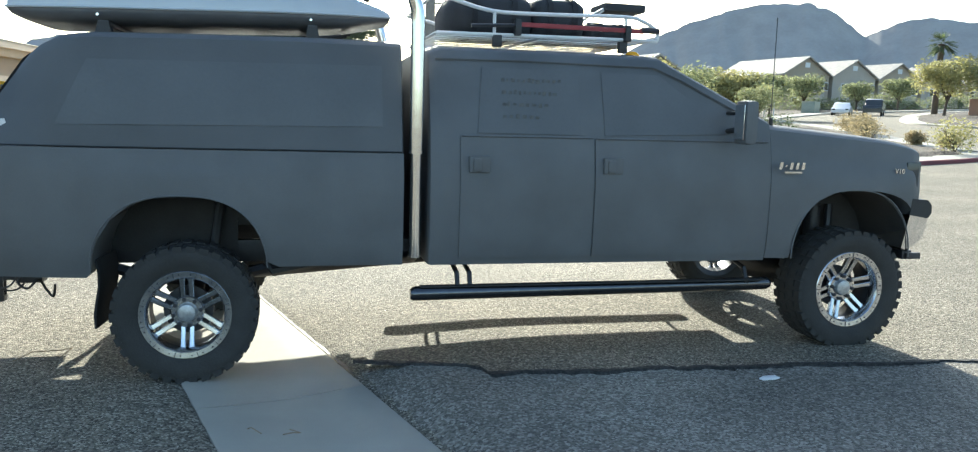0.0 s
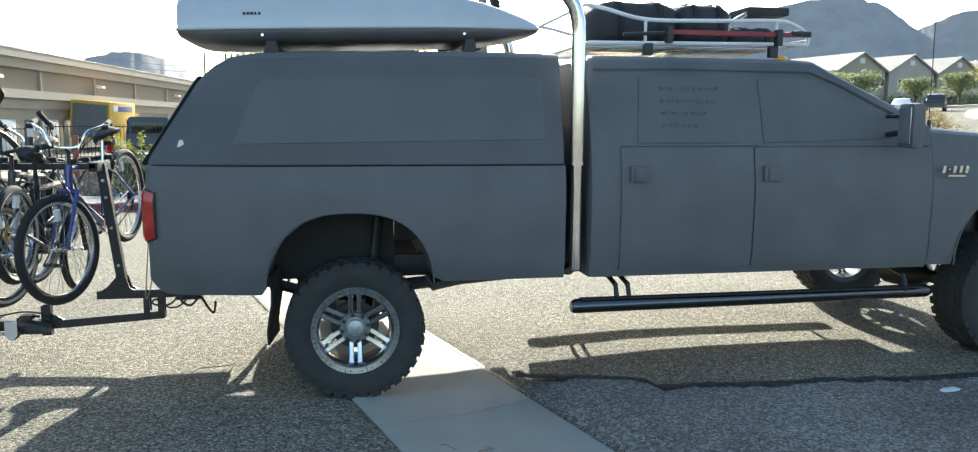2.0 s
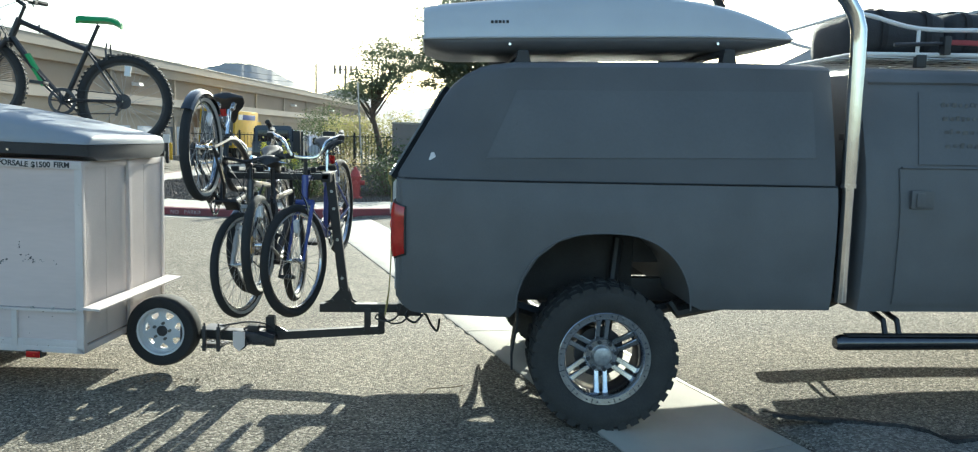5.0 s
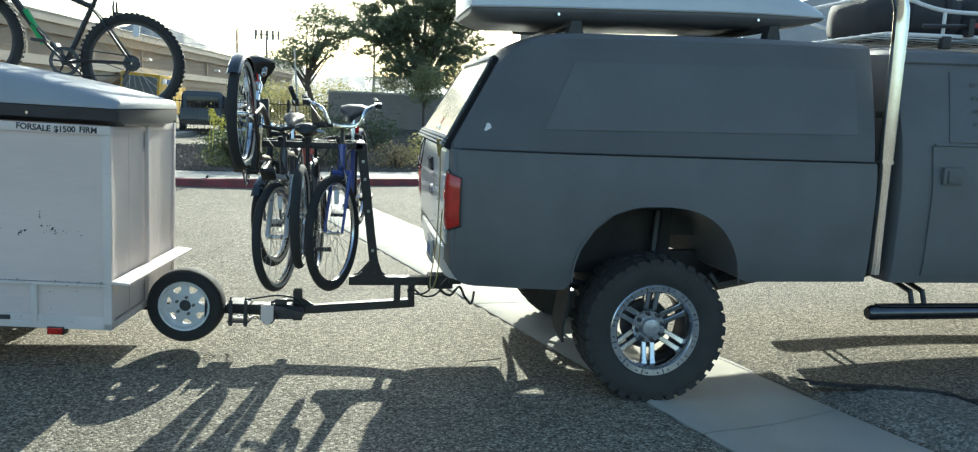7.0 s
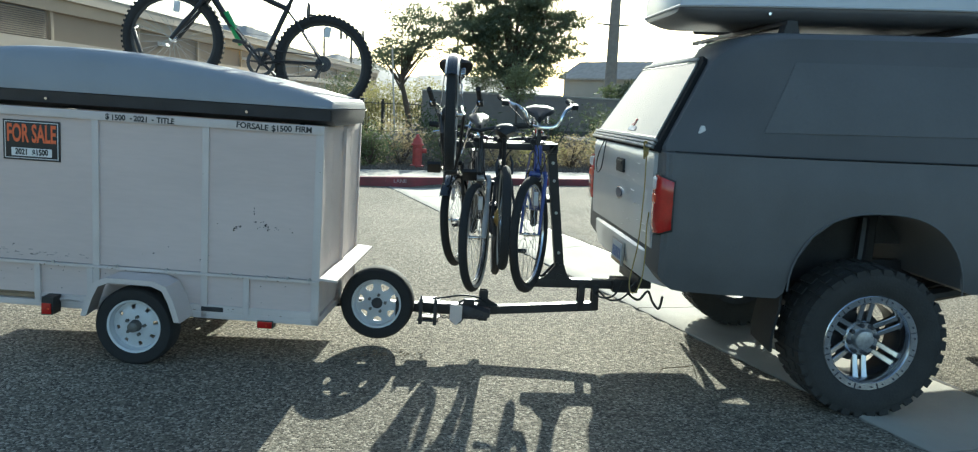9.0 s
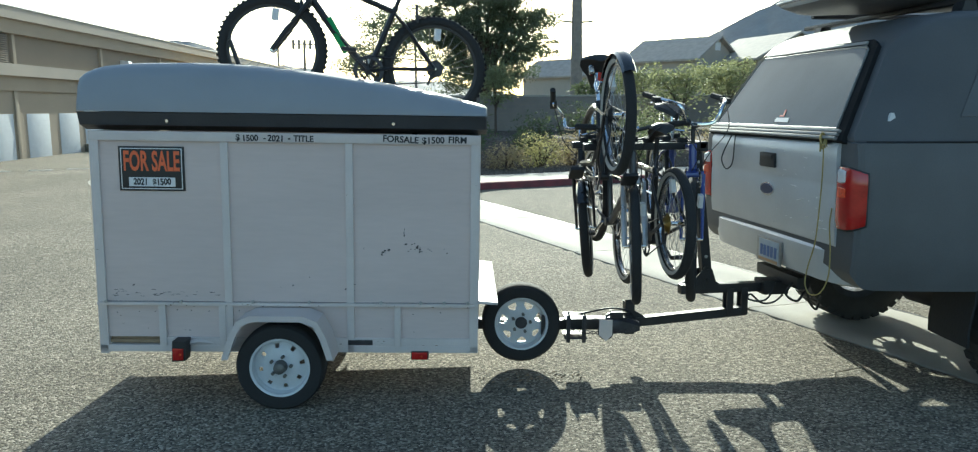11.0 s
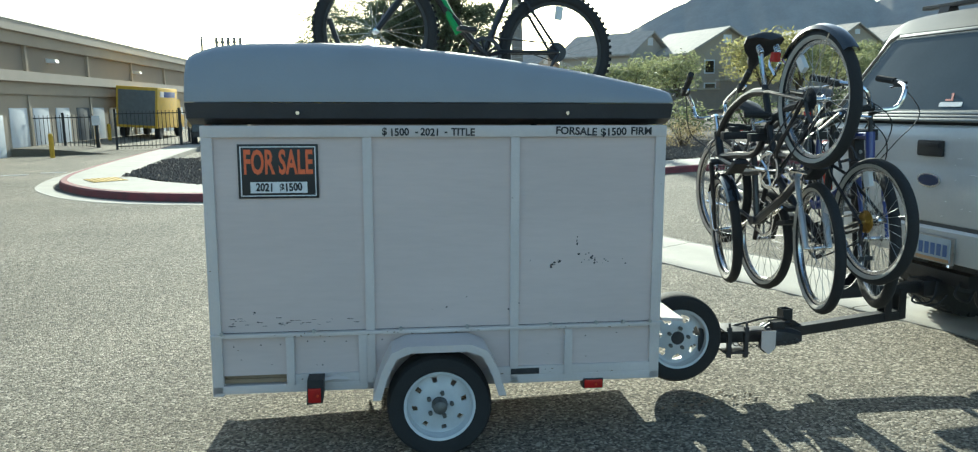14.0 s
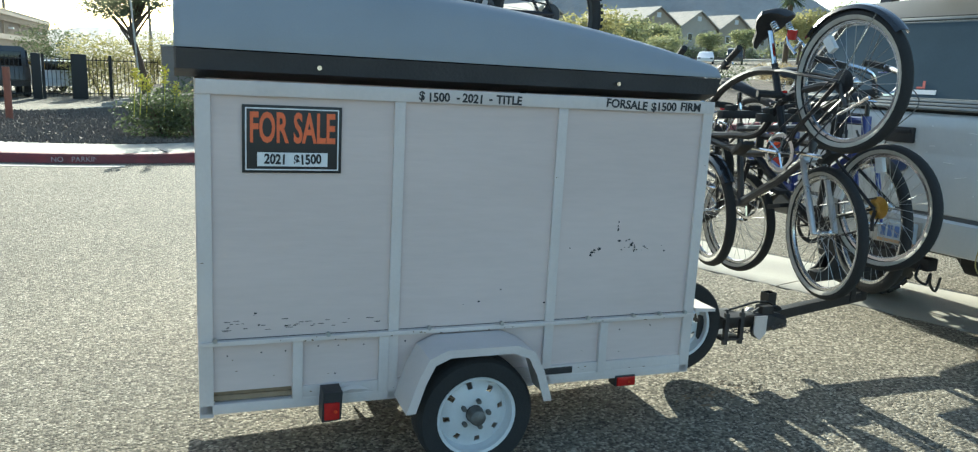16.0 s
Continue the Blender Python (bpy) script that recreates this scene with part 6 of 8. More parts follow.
def build_wheel(at, label):
    w = part("wheel", rim_bm(), M_ALLOY, truck, label, at)
    part("tyre", tyre_bm(), M_TYRE, w, "chunky mud tyre")
    # shoulder and centre lugs of a mud tyre, each on one of two shared meshes
    wd, n, firsts = 0.15, 34, {}
    for k in range(n):
        for side, ph in ((-1, 0), (1, 0.5)):
            turn = Matrix.Rotation(-2 * math.pi * (k + ph) / n, 4, "Y")
            for row, (r0, r1, y0, y1, ww) in enumerate(((0.352, 0.3845, 0.60, 0.985, 0.046), (0.372, 0.3865, 0.12, 0.52, 0.042))):
                if (side, row) not in firsts:
                    q = B()
                    bm_box(q, (r0, min(side * y0, side * y1) * wd, -ww / 2), (r1, max(side * y0, side * y1) * wd, ww / 2))
                    firsts[side, row] = part("tread_lug", q, M_TYRE, w, at=turn, smooth=False)
                else:
                    share("tread_lug", firsts[side, row], w, turn)
    part("barrel", barrel_bm(), M_BARREL, w)
    first = None
    for k in range(6):
        for o in (-0.0235, 0.0235):
            at_ = Matrix.Rotation(radians(60 * k), 4, "Y") @ Matrix.Translation((o, 0, 0))
            if first is None:
                first = part("spoke", spoke_bm(), M_ALLOY, w, at=at_, angle=25)
            else:
                share("spoke", first, w, at_)
    q = B()
    bm_disc(q, 0.094, -0.042, 0.0, 32, None, 0.010)
    part("hub", q, M_ALLOY, w)
    q = B()
    bm_lathe(q, [(0.001, -0.076), (0.03, -0.076), (0.046, -0.071), (0.052, -0.060), (0.053, -0.03), (0.001, -0.03)], 24)
    part("hub_cap", q, M_HUBCAP, w)
    first = nut = None
    for k in range(8):
        a = 2 * math.pi * k / 8 + 0.2
        if nut is None:
            q = B()
            bm_disc(q, 0.0115, -0.064, -0.03, 8, None, 0.003)
            nut = part("lug_nut", q, M_DARKMETAL, w, at=Matrix.Translation((0.074 * math.cos(a), 0, 0.074 * math.sin(a))))
        else:
            share("lug_nut", nut, w, Matrix.Translation((0.074 * math.cos(a), 0, 0.074 * math.sin(a))))
    for k in range(24):
        a = 2 * math.pi * (k + 0.5) / 24
        here = Matrix.Translation((0.229 * math.cos(a), 0, 0.229 * math.sin(a)))
        if first is None:
            q = B()
            bm_disc(q, 0.0045, -0.134, -0.126, 6)
            first = part("rim_bolt", q, M_DARKMETAL, w, at=here)
        else:
            share("rim_bolt", first, w, here)
    for k in range(12):
        q = B()
        a = 2 * math.pi * k / 12
        bm_box(q, (0.215, -0.1325, -0.0018), (0.244, -0.122, 0.0018))
        part("rim_joint", q, M_DARKMETAL, w, at=Matrix.Rotation(a + 0.26, 4, "Y"))
    q = B()
    bm_disc(q, 0.135, 0.03, 0.06, 28)
    part("brake_disc", q, M_DARKMETAL, w)
    return w


BIG = Matrix.Diagonal((1.045, 1.0, 1.045, 1.0))
wheel = build_wheel(pose(0, 0.105, 0.347) @ BIG, "polished alloy wheel with six paired spokes")
for x, y, z, tr in ((4.41, 0.105, 0.397, 0), (0.0, 1.895, 0.36, 180), (4.41, 1.895, 0.397, 180)):
    o = copy_thing(wheel, pose(x, y, z, 0, 17 if x > 1 else 40, tr) @ BIG)
    o.parent = truck

# mud flaps
for y in (0.09, 1.91):
    bm = B()
    rows = []
    for k in range(6):
        z = 0.66 - 0.40 * k / 5
        rows.append([Vector((-0.49 + 0.10 * (d + 0.02) + 0.015 * math.sin(k * 1.1), y + d, z)) for d in (-0.02, 0.15, 0.32)] if y < 1 else [Vector((-0.47 + 0.015 * math.sin(k), y + d, z)) for d in (0.02, -0.12, -0.24)])
    bm_loft(bm, rows, closed=False)
    solid(bm, 0.012, (1.5, 1.0, 0.9))
    part("mud_flap", bm, M_RUBBER, truck, "black rubber mud flap")

# side steps
M_STEP = mat("gloss_black_tube", (0.10, 0.105, 0.115), 0.22, 0.9, var=0.2, scale=20)
for s in (-1, 1):
    y = YC - 0.985 * (1 if s < 0 else -1)
    bm = B()
    dy = 0.05 if s < 0 else -0.05
    o = 0.0 if s < 0 else 0.14
    bm_tube(bm, [(1.30 + o, y, 0.432), (1.318 + o, y, 0.432), (1.33 + o, y, 0.435), (2.6, y + dy * 0.5, 0.437), (3.79, y + dy, 0.44), (3.82, y + dy, 0.442)], [0.032, 0.042, 0.044, 0.044, 0.044, 0.032], 14)
    bar = part("side_step", bm, M_STEP, truck, "long black tubular side step")
    bm = B()
    bm_box(bm, (1.36 + o, y - 0.03, 0.475), (3.75, y + 0.03, 0.483), 0.003)
    part("step_tread", bm, M_TRIM, bar)
    for x in (1.60 + o, 1.68 + o, 3.62):
        bm = B()
        bm_tube(bm, [(x, y + s * -0.01, 0.45), (x, y - s * 0.05, 0.55), (x, y - s * 0.40, 0.62)], 0.016, 8)
        part("step_bracket", bm, M_STEEL_BLACK, bar)

# exhaust stacks
for s in (-1, 1):
    y = YC + s * 0.965
    bm = B()
    bm_tube(bm, [(1.325, y, 0.66), (1.325, y, 1.30)], 0.036, 20)
    bm_tube(bm, [(1.325, y, 1.295), (1.325, y, 1.315)], 0.047, 20)
    bm_tube(bm, [(1.325, y, 1.31), (1.325, y, 2.06), (1.32, y, 2.14), (1.295, y, 2.22), (1.25, y, 2.29), (1.21, y, 2.33)], 0.042, 20)
    st = part("exhaust_pipe", bm, M_CHROME, truck, "tall chrome vertical exhaust pipe")
    bm = B()
    bm_tube(bm, [(1.325, y - s * 0.0, 0.70), (1.325, y - s * 0.12, 0.64), (1.2, y - s * 0.3, 0.62)], 0.036, 12)
    part("stack_elbow", bm, M_DARKMETAL, st)
    bm = B()
    bm_box(bm, (1.30, y - 0.05 - s * 0.05, 1.55), (1.35, y + 0.05 - s * 0.05, 1.59), 0.01)
    part("stack_bracket", bm, M_DARKMETAL, st)
# aerial
bm = B()
bm_tube(bm, [(3.79, 0.14, 1.50), (3.79, 0.14, 1.58)], 0.014, 8)
bm_tube(bm, [(3.79, 0.14, 1.58), (3.785, 0.14, 2.25)], 0.003, 6)
part("aerial", bm, M_TRIM, truck)
# cab marker lights
for y in (0.5, 0.8, 1.0, 1.2, 1.5):
    bm = B()
    bmesh.ops.create_uvsphere(bm, u_segments=14, v_segments=8, radius=0.5, matrix=Matrix.Translation((2.90, y, 1.985)) @ Matrix.Diagonal((0.10, 0.07, 0.05, 1)))
    part("roof_marker", bm, M_AMBER, truck, "amber cab roof marker light")


# ---- utility trailer, slightly askew behind the truck; its own frame: x ahead, y away, from the near rear corner ----
TR = pose(-4.84, 0.687, 0, 0, 0, -6.28) @ pose(0.934, 0, 0, 0, 1.2, 0) @ pose(-0.934, 0, 0)
TL, TW, TB, TT = 1.912, 1.05, 0.25, 1.36
trailer = thing("utility_trailer", "small white painted plywood utility trailer with angle iron frame", "trailer", at=TR)
bm = B()
bm_box(bm, (0.0, 0.0, TB), (TL, 0.05, TB + 0.035), 0.003)
bm_box(bm, (0.0, TW - 0.05, TB), (TL, TW, TB + 0.035), 0.003)
for x in (0.0, 0.6, 1.2, TL - 0.05):
    bm_box(bm, (x, 0.02, TB + 0.002), (x + 0.05, TW - 0.02, TB + 0.04), 0.003)
part("floor_frame", bm, M_WHITE, trailer, "white steel floor frame")
bm = B()
bm_box(bm, (0.02, 0.02, TB + 0.04), (TL - 0.02, TW - 0.02, TB + 0.058), 0)
part("deck", bm, M_WOOD, trailer, "bare plywood deck")
# posts and rails of the near and far sides
POSTS = [0.0, 0.634, 1.245, TL - 0.045]
MR = 0.508  # top of the middle rail
for side, y0, y1 in (("near", 0.0, 0.035), ("far", TW - 0.035, TW)):
    for i, x in enumerate(POSTS):
        bm = B()
        bm_box(bm, (x, y0, TB - 0.01 * (i == 0)), (x + (0.045 if i in (0, 3) else 0.038), y1, TT), 0.004)
        part("post", bm, M_WHITE, trailer)
    o = -0.004 if side == "near" else 0.004
    bm = B()
    bm_box(bm, (0.0, y0 + o, TT - 0.045), (TL, y1 + o, TT + 0.002), 0.004)
    part("top_rail", bm, M_WHITE, trailer)
    bm = B()
    bm_box(bm, (0.0, y0 + o * 2.5, MR - 0.016), (TL, y1 + o, MR), 0.003)
    part("middle_rail", bm, M_WHITE, trailer)
    for i, (a, b) in enumerate(zip(POSTS, POSTS[1:])):
        bm = B()
        bm_box(bm, (a + 0.036, y0 + 0.012, MR - 0.005), (b + 0.004, y0 + 0.024, TT - 0.04), 0)
        part("side_panel", bm, M_WHITE_PLY, trailer, "white painted plywood side panel")
    # lower stakes and boards
    for x in (0.302, 0.602, 1.485):
        bm = B()
        bm_box(bm, (x, y0 + o, TB + 0.03), (x + 0.034, y1, MR - 0.015), 0.003)
        part("stake", bm, M_WHITE, trailer)
    for a, b, lo in ((0.04, 0.302, 0.325), (0.334, 0.602, TB + 0.055), (0.634, 1.485, TB + 0.055), (1.517, TL - 0.04, TB + 0.055)):
        bm = B()
        bm_box(bm, (a, y0 + 0.014, lo), (b, y0 + 0.026, MR - 0.0165), 0)
        part("lower_board", bm, M_WHITE_PLY, trailer)
    bm = B()
    bm_box(bm, (0.302, y0 + 0.002, TB + 0.03), (TL - 0.01, y1 - 0.01, TB + 0.075), 0.003)
    part("lower_rail", bm, M_WHITE, trailer)
# Dark plate on the rail gives the shade of an open slot.
bm = B()
bm_box(bm, (1.25, -0.0015, TB + 0.040), (1.375, 0.004, TB + 0.066), 0.001)
part("slot_shade_plate", bm, M_DARKMETAL, trailer, "dark plate standing in for a shaded slot in the lower rail")
# thin black strip for the shaded gap above the middle rail, and raw wood at the open lower corner
bm = B()
bm_box(bm, (0.046, 0.0085, MR + 0.001), (TL - 0.046, 0.0115, MR + 0.002))
part("gap_shade_strip", bm, M_TRIM, trailer)
bm = B()
bm_box(bm, (0.046, 0.030, TB + 0.058), (0.302, 0.045, 0.330))
part("raw_board", bm, M_WOOD, trailer, "bare weathered board behind the open corner")
# carriage bolts along the middle rail
for x in (0.05, 0.42, 0.78, 1.06, 1.42, 1.62, 1.74, 1.86):
    bm = B()
    bm_disc(bm, 0.008, -0.022, -0.008, 8, Matrix.Translation((x, 0, MR + 0.007)))
    part("bolt", bm, M_GALV, trailer)
# front and back walls of upright boards
for nm, x0 in (("front", TL - 0.03), ("back", 0.012)):
    for k in range(4):
        bm = B()
        a = 0.036 + (TW - 0.072) * k / 4
        bm_box(bm, (x0, a + 0.002, TB + 0.05), (x0 + 0.018, a + (TW - 0.072) / 4 - 0.002, TT - 0.03))
        part("board", bm, M_WHITE, trailer, smooth=False)
    bm = B()
    bm_box(bm, (x0 - 0.012, 0.03, TT - 0.04), (x0 + 0.024, TW - 0.03, TT), 0.003)
    part("end_rail", bm, M_WHITE, trailer)
bm = B()
bm_box(bm, (TL - 0.008, 0.52, TB), (TL + 0.012, 0.56, TT - 0.01), 0.003)
part("front_post", bm, M_WHITE, trailer)
bm = B()
bm_prism(bm, [(TL + 0.002, 0.512), (TL + 0.10, 0.508), (TL + 0.10, 0.520), (TL + 0.002, 0.527)], "y", -0.01, TW + 0.04)
part("front_shelf", bm, M_WHITE, trailer, "narrow white front shelf plank")
# mudguard
for y0, y1 in ((-0.185, -0.004), (TW + 0.004, TW + 0.185)):
    bm = B()
    path = [(0.662, 0.27), (0.70, 0.385), (0.738, 0.458), (0.80, 0.486), (1.06, 0.486), (1.128, 0.458), (1.168, 0.385), (1.205, 0.27)]
    rows = []
    out, inn = [], []
    for (x, z) in path:
        out.append((x, z))
        dx, dz = (0.934 - x), (0.24 - z)
        ln = math.hypot(dx, dz)
        inn.append((x + dx / ln * 0.032, z + dz / ln * 0.032))
    rows = [[Vector((x, y0, z)) for x, z in inn], [Vector((x, y0, z)) for x, z in out], [Vector((x, y1, z)) for x, z in out], [Vector((x, y1, z - 0.006)) for x, z in out], [Vector((x, y0 + (0.006 if y0 < 0 else 0.006), z - 0.008)) for x, z in out]]
    bm_loft(bm, [list(r) for r in zip(*rows)], closed=True)
    part("mudguard", bm, M_WHITE, trailer, "white steel mudguard")


def disc_bm(holes):
    """A pressed wheel disc with open vent holes."""
    q = B()
    radii = ((0.034, -0.034), (0.060, -0.034), (0.088, -0.030), (0.100, -0.026), (0.112, -0.022), (0.124, -0.016), (0.144, -0.014))
    n = holes * 8
    vs = [[q.verts.new((r * math.cos(2 * math.pi * j / n), y, r * math.sin(2 * math.pi * j / n))) for j in range(n)] for r, y in radii]
    gone = {2: (3, 4), 3: (2, 3, 4, 5), 4: (2, 3, 4, 5)} if holes == 7 else {3: (3, 4), 4: (3, 4)}
    for i in range(len(radii) - 1):
        for j in range(n):
            if j % 8 not in gone.get(i, ()):
                q.faces.new((vs[i][j], vs[i][(j + 1) % n], vs[i + 1][(j + 1) % n], vs[i + 1][j]))
    return solid(q, 0.006, (0, 0.3, 0))


M_GREASECAP = mat("dull_grease_cap", (0.16, 0.155, 0.145), 0.6, 0.6, var=0.4, scale=40)


def trailer_wheel(parent, at, holes):
    q = B()
    rows = [(0.148, -0.058), (0.160, -0.062), (0.160, -0.052), (0.150, -0.046), (0.142, -0.02), (0.138, 0.0), (0.140, 0.05), (0.160, 0.062), (0.160, 0.05), (0.148, 0.04), (0.147, -0.03)]
    bm_lathe(q, rows, 40)
    w = part("wheel", q, M_WHITE_WHEEL, parent, "white enamelled steel wheel", at)
    q = B()
    bm_lathe(q, [(0.155, -0.052), (0.165, -0.064), (0.195, -0.070), (0.220, -0.066), (0.232, -0.052), (0.235, -0.02), (0.235, 0.02), (0.232, 0.052), (0.220, 0.066), (0.195, 0.070), (0.165, 0.064), (0.155, 0.052)], 56)
    part("tyre", q, M_RUBBER, w, "black trailer tyre")
    part("disc", disc_bm(holes), M_WHITE_WHEEL, w, "white disc with vent holes")
    for k in range(5):
        q = B()
        a = 2 * math.pi * k / 5 + 0.3
        bm_disc(q, 0.010, -0.052, -0.03, 6, Matrix.Translation((0.055 * math.cos(a), 0, 0.055 * math.sin(a))))
        part("lug_nut", q, M_GREASECAP, w)
    q = B()
    bm_disc(q, 0.036, -0.041, -0.03, 20, None, 0.004)
    hub = part("hub", q, M_DARKMETAL, w)
    if holes == 8:
        q = B()
        bm_lathe(q, [(0.001, -0.085), (0.022, -0.085), (0.030, -0.079), (0.033, -0.06), (0.034, -0.036), (0.001, -0.036)], 18)
        part("bearing_cap", q, M_GREASECAP, hub, "dull grey bearing cap")
    return w


SMALL = Matrix.Diagonal((0.93, 1.0, 0.93, 1.0))
trailer_wheel(trailer, pose(0.934, -0.08, 0.213, 0, 12) @ SMALL, 8)
trailer_wheel(trailer, pose(0.934, TW + 0.08, 0.213, 0, 33, 180) @ SMALL, 8)
spare = trailer_wheel(trailer, pose(2.165, 0.485, 0.290, 0, 10) @ Matrix.Diagonal((0.95, 1.0, 0.95, 1.0)), 7)
bm = B()
bm_tube(bm, [(0.934, -0.06, 0.236), (0.934, TW + 0.06, 0.236)], 0.024, 10)
for y in (0.12, TW - 0.12):
    bm_tube(bm, [(0.55, y, 0.27), (0.75, y, 0.235), (0.934, y, 0.225), (1.12, y, 0.235), (1.32, y, 0.27)], 0.02, 6)
part("axle", bm, M_DARKMETAL, trailer)
# tongue, coupler, chain
bm = B()
bm_box(bm, (TL - 0.5, 0.52, 0.20), (2.74, 0.58, 0.255), 0.004)
bm_box(bm, (2.28, 0.45, 0.17), (2.31, 0.65, 0.30), 0.004)
tongue = part("tongue", bm, M_STEEL_BLACK, trailer, "black trailer tongue bar", Matrix.Translation((0, 0, 0.032)))
bm = B()
for x in (2.425, 2.515):
    bm_box(bm, (x, 0.44, 0.145), (x + 0.022, 0.46, 0.305), 0.003)
bm_box(bm, (2.415, 0.44, 0.275), (2.545, 0.60, 0.285), 0.003)
bm_box(bm, (2.415, 0.44, 0.165), (2.545, 0.60, 0.175), 0.003)
for x in (2.436, 2.526):
    bm_tube(bm, [(x, 0.45, 0.27), (x, 0.45, 0.325)], 0.006, 6)
part("spare_bracket", bm, M_DARKMETAL, tongue)
bm = B()
rows = []
for x, w_, z0, z1 in ((2.66, 0.035, 0.195, 0.27), (2.70, 0.045, 0.185, 0.275), (2.76, 0.05, 0.185, 0.275), (2.82, 0.055, 0.19, 0.26), (2.86, 0.04, 0.20, 0.245)):
    rows.append([Vector((x, 0.55 - w_, z0)), Vector((x, 0.55 - w_, z1 - 0.02)), Vector((x, 0.55 - w_ * 0.6, z1)), Vector((x, 0.55 + w_ * 0.6, z1)), Vector((x, 0.55 + w_, z1 - 0.02)), Vector((x, 0.55 + w_, z0))])
bm_loft(bm, rows)
part("coupler", bm, M_DARKMETAL, tongue, "galvanised ball coupler")
bm = B()
bm_disc(bm, 0.045, 0.468, 0.485, 18, Matrix.Translation((2.655, 0, 0.20)))
part("winch_drum", bm, M_STEEL_BLACK, tongue)
bm = B()
bm_prism(bm, [(2.615, 0.275), (2.69, 0.275), (2.69, 0.185), (2.655, 0.15), (2.615, 0.185)], "y", 0.458, 0.466)
part("winch_plate", bm, M_WHITE, tongue, "pale grey painted plate")
bm = B()
bm_box(bm, (2.45, 0.505, 0.256), (2.66, 0.585, 0.268), 0.003)
part("tongue_cap", bm, M_DARKMETAL, tongue)
bm = B()
bm_tube(bm, [(2.66, 0.53, 0.275), (2.70, 0.53, 0.300), (2.80, 0.53, 0.297)], 0.008, 6)
bm_box(bm, (2.69, 0.50, 0.27), (2.76, 0.56, 0.31), 0.006)
part("coupler_latch", bm, M_STEEL_BLACK, tongue)
bm = B()
for k in range(12):
    t = k / 11
    c = Vector((2.45 + 0.36 * t, 0.47, 0.215 - 0.02 * math.sin(math.pi * t)))
    bm_tube(bm, [c + Vector((0.014 * math.cos(a), 0.006 * math.sin(a) * (k % 2), 0.008 * math.sin(a))) for a in (2 * math.pi * j / 8 for j in range(8))], 0.003, 5, loop=True)
part("safety_chain", bm, M_DARKMETAL, tongue)
# side markers
for x, z, y in ((0.425, 0.285, -0.06), (1.615, 0.238, 0.0)):
    bm = B()
    if x < 1:
        bm_prism(bm, [(x - 0.035, z - 0.06), (x + 0.03, z - 0.055), (x + 0.035, z + 0.045), (x - 0.03, z + 0.045)], "y", y - 0.03, y + 0.05)
    else:
        bm_box(bm, (x - 0.045, y - 0.008, z - 0.022), (x + 0.045, y + 0.05, z + 0.022), 0.004)
    hs = part("marker_light", bm, M_TRIM, trailer, "small trailer marker light")
    bm = B()
    if x < 1:
        bm_box(bm, (x - 0.028, y - 0.038, z - 0.05), (x + 0.024, y - 0.028, z + 0.01), 0.004)
    else:
        bm_box(bm, (x - 0.04, y - 0.016, z - 0.018), (x + 0.04, y - 0.006, z + 0.018), 0.004)
    part("lens", bm, M_RED_LENS, hs, "red lens")
    bm = B()
    bm_disc(bm, 0.006, y - (0.042 if x < 1 else 0.020), y - 0.02, 10, Matrix.Translation((x + 0.01, 0, z - 0.02 if x < 1 else z)))
    part("bulb_spot", bm, M_REFLECT, hs)
bm = B()
bm_tube(bm, [(0.425, -0.02, 0.30), (0.50, 0.0, 0.305), (0.60, 0.02, 0.29)], 0.012, 6)
part("light_arm", bm, M_WHITE, trailer)
# sale notice on the first panel
bm = B()
bm_box(bm, (0.158, 0.0055, 1.083), (0.476, 0.0115, 1.302), 0.002)
sign = part("sale_sign", bm, mat("sign_black", (0.015, 0.015, 0.016), 0.45, var=0.2), trailer, "black sale sign with orange letters", Matrix.Translation((-0.019, 0, -0.014)))
M_ORANGE = mat("sign_orange", (0.72, 0.14, 0.045), 0.5, var=0.15, scale=14)
M_INK = mat("marker_ink", (0.02, 0.02, 0.022), 0.6)
M_CARD = mat("white_card", (0.72, 0.72, 0.72), 0.6, var=0.08)
bar_text("sign_lettering", "FOR SALE", 0.135, M_ORANGE, sign, Matrix.Translation((0.317, 0.004, 1.225)) @ TXT, "", 0.475, 0.0008, 0.0035)
bm = B()
bm_box(bm, (0.205, 0.0035, 1.105), (0.43, 0.006, 1.150), 0)
part("sign_card", bm, M_CARD, sign)
for word, x in (("2021", 0.262), ("$1500", 0.365)):
    bar_text("sign_price", word, 0.044, M_INK, sign, Matrix.Translation((x, 0.0025, 1.127)) @ Matrix.Rotation(radians(-3 if x > 0.3 else 2), 4, "Y") @ TXT, "", 0.80, 0.0006, 0.0016)
bm = B()
for lo, hi in (((0.168, 1.289), (0.466, 1.293)), ((0.168, 1.092), (0.466, 1.096)), ((0.168, 1.096), (0.172, 1.289)), ((0.462, 1.096), (0.466, 1.289))):
    bm_box(bm, (lo[0], 0.004, lo[1]), (hi[0], 0.006, hi[1]), 0)
part("sign_border", bm, M_CARD, sign)
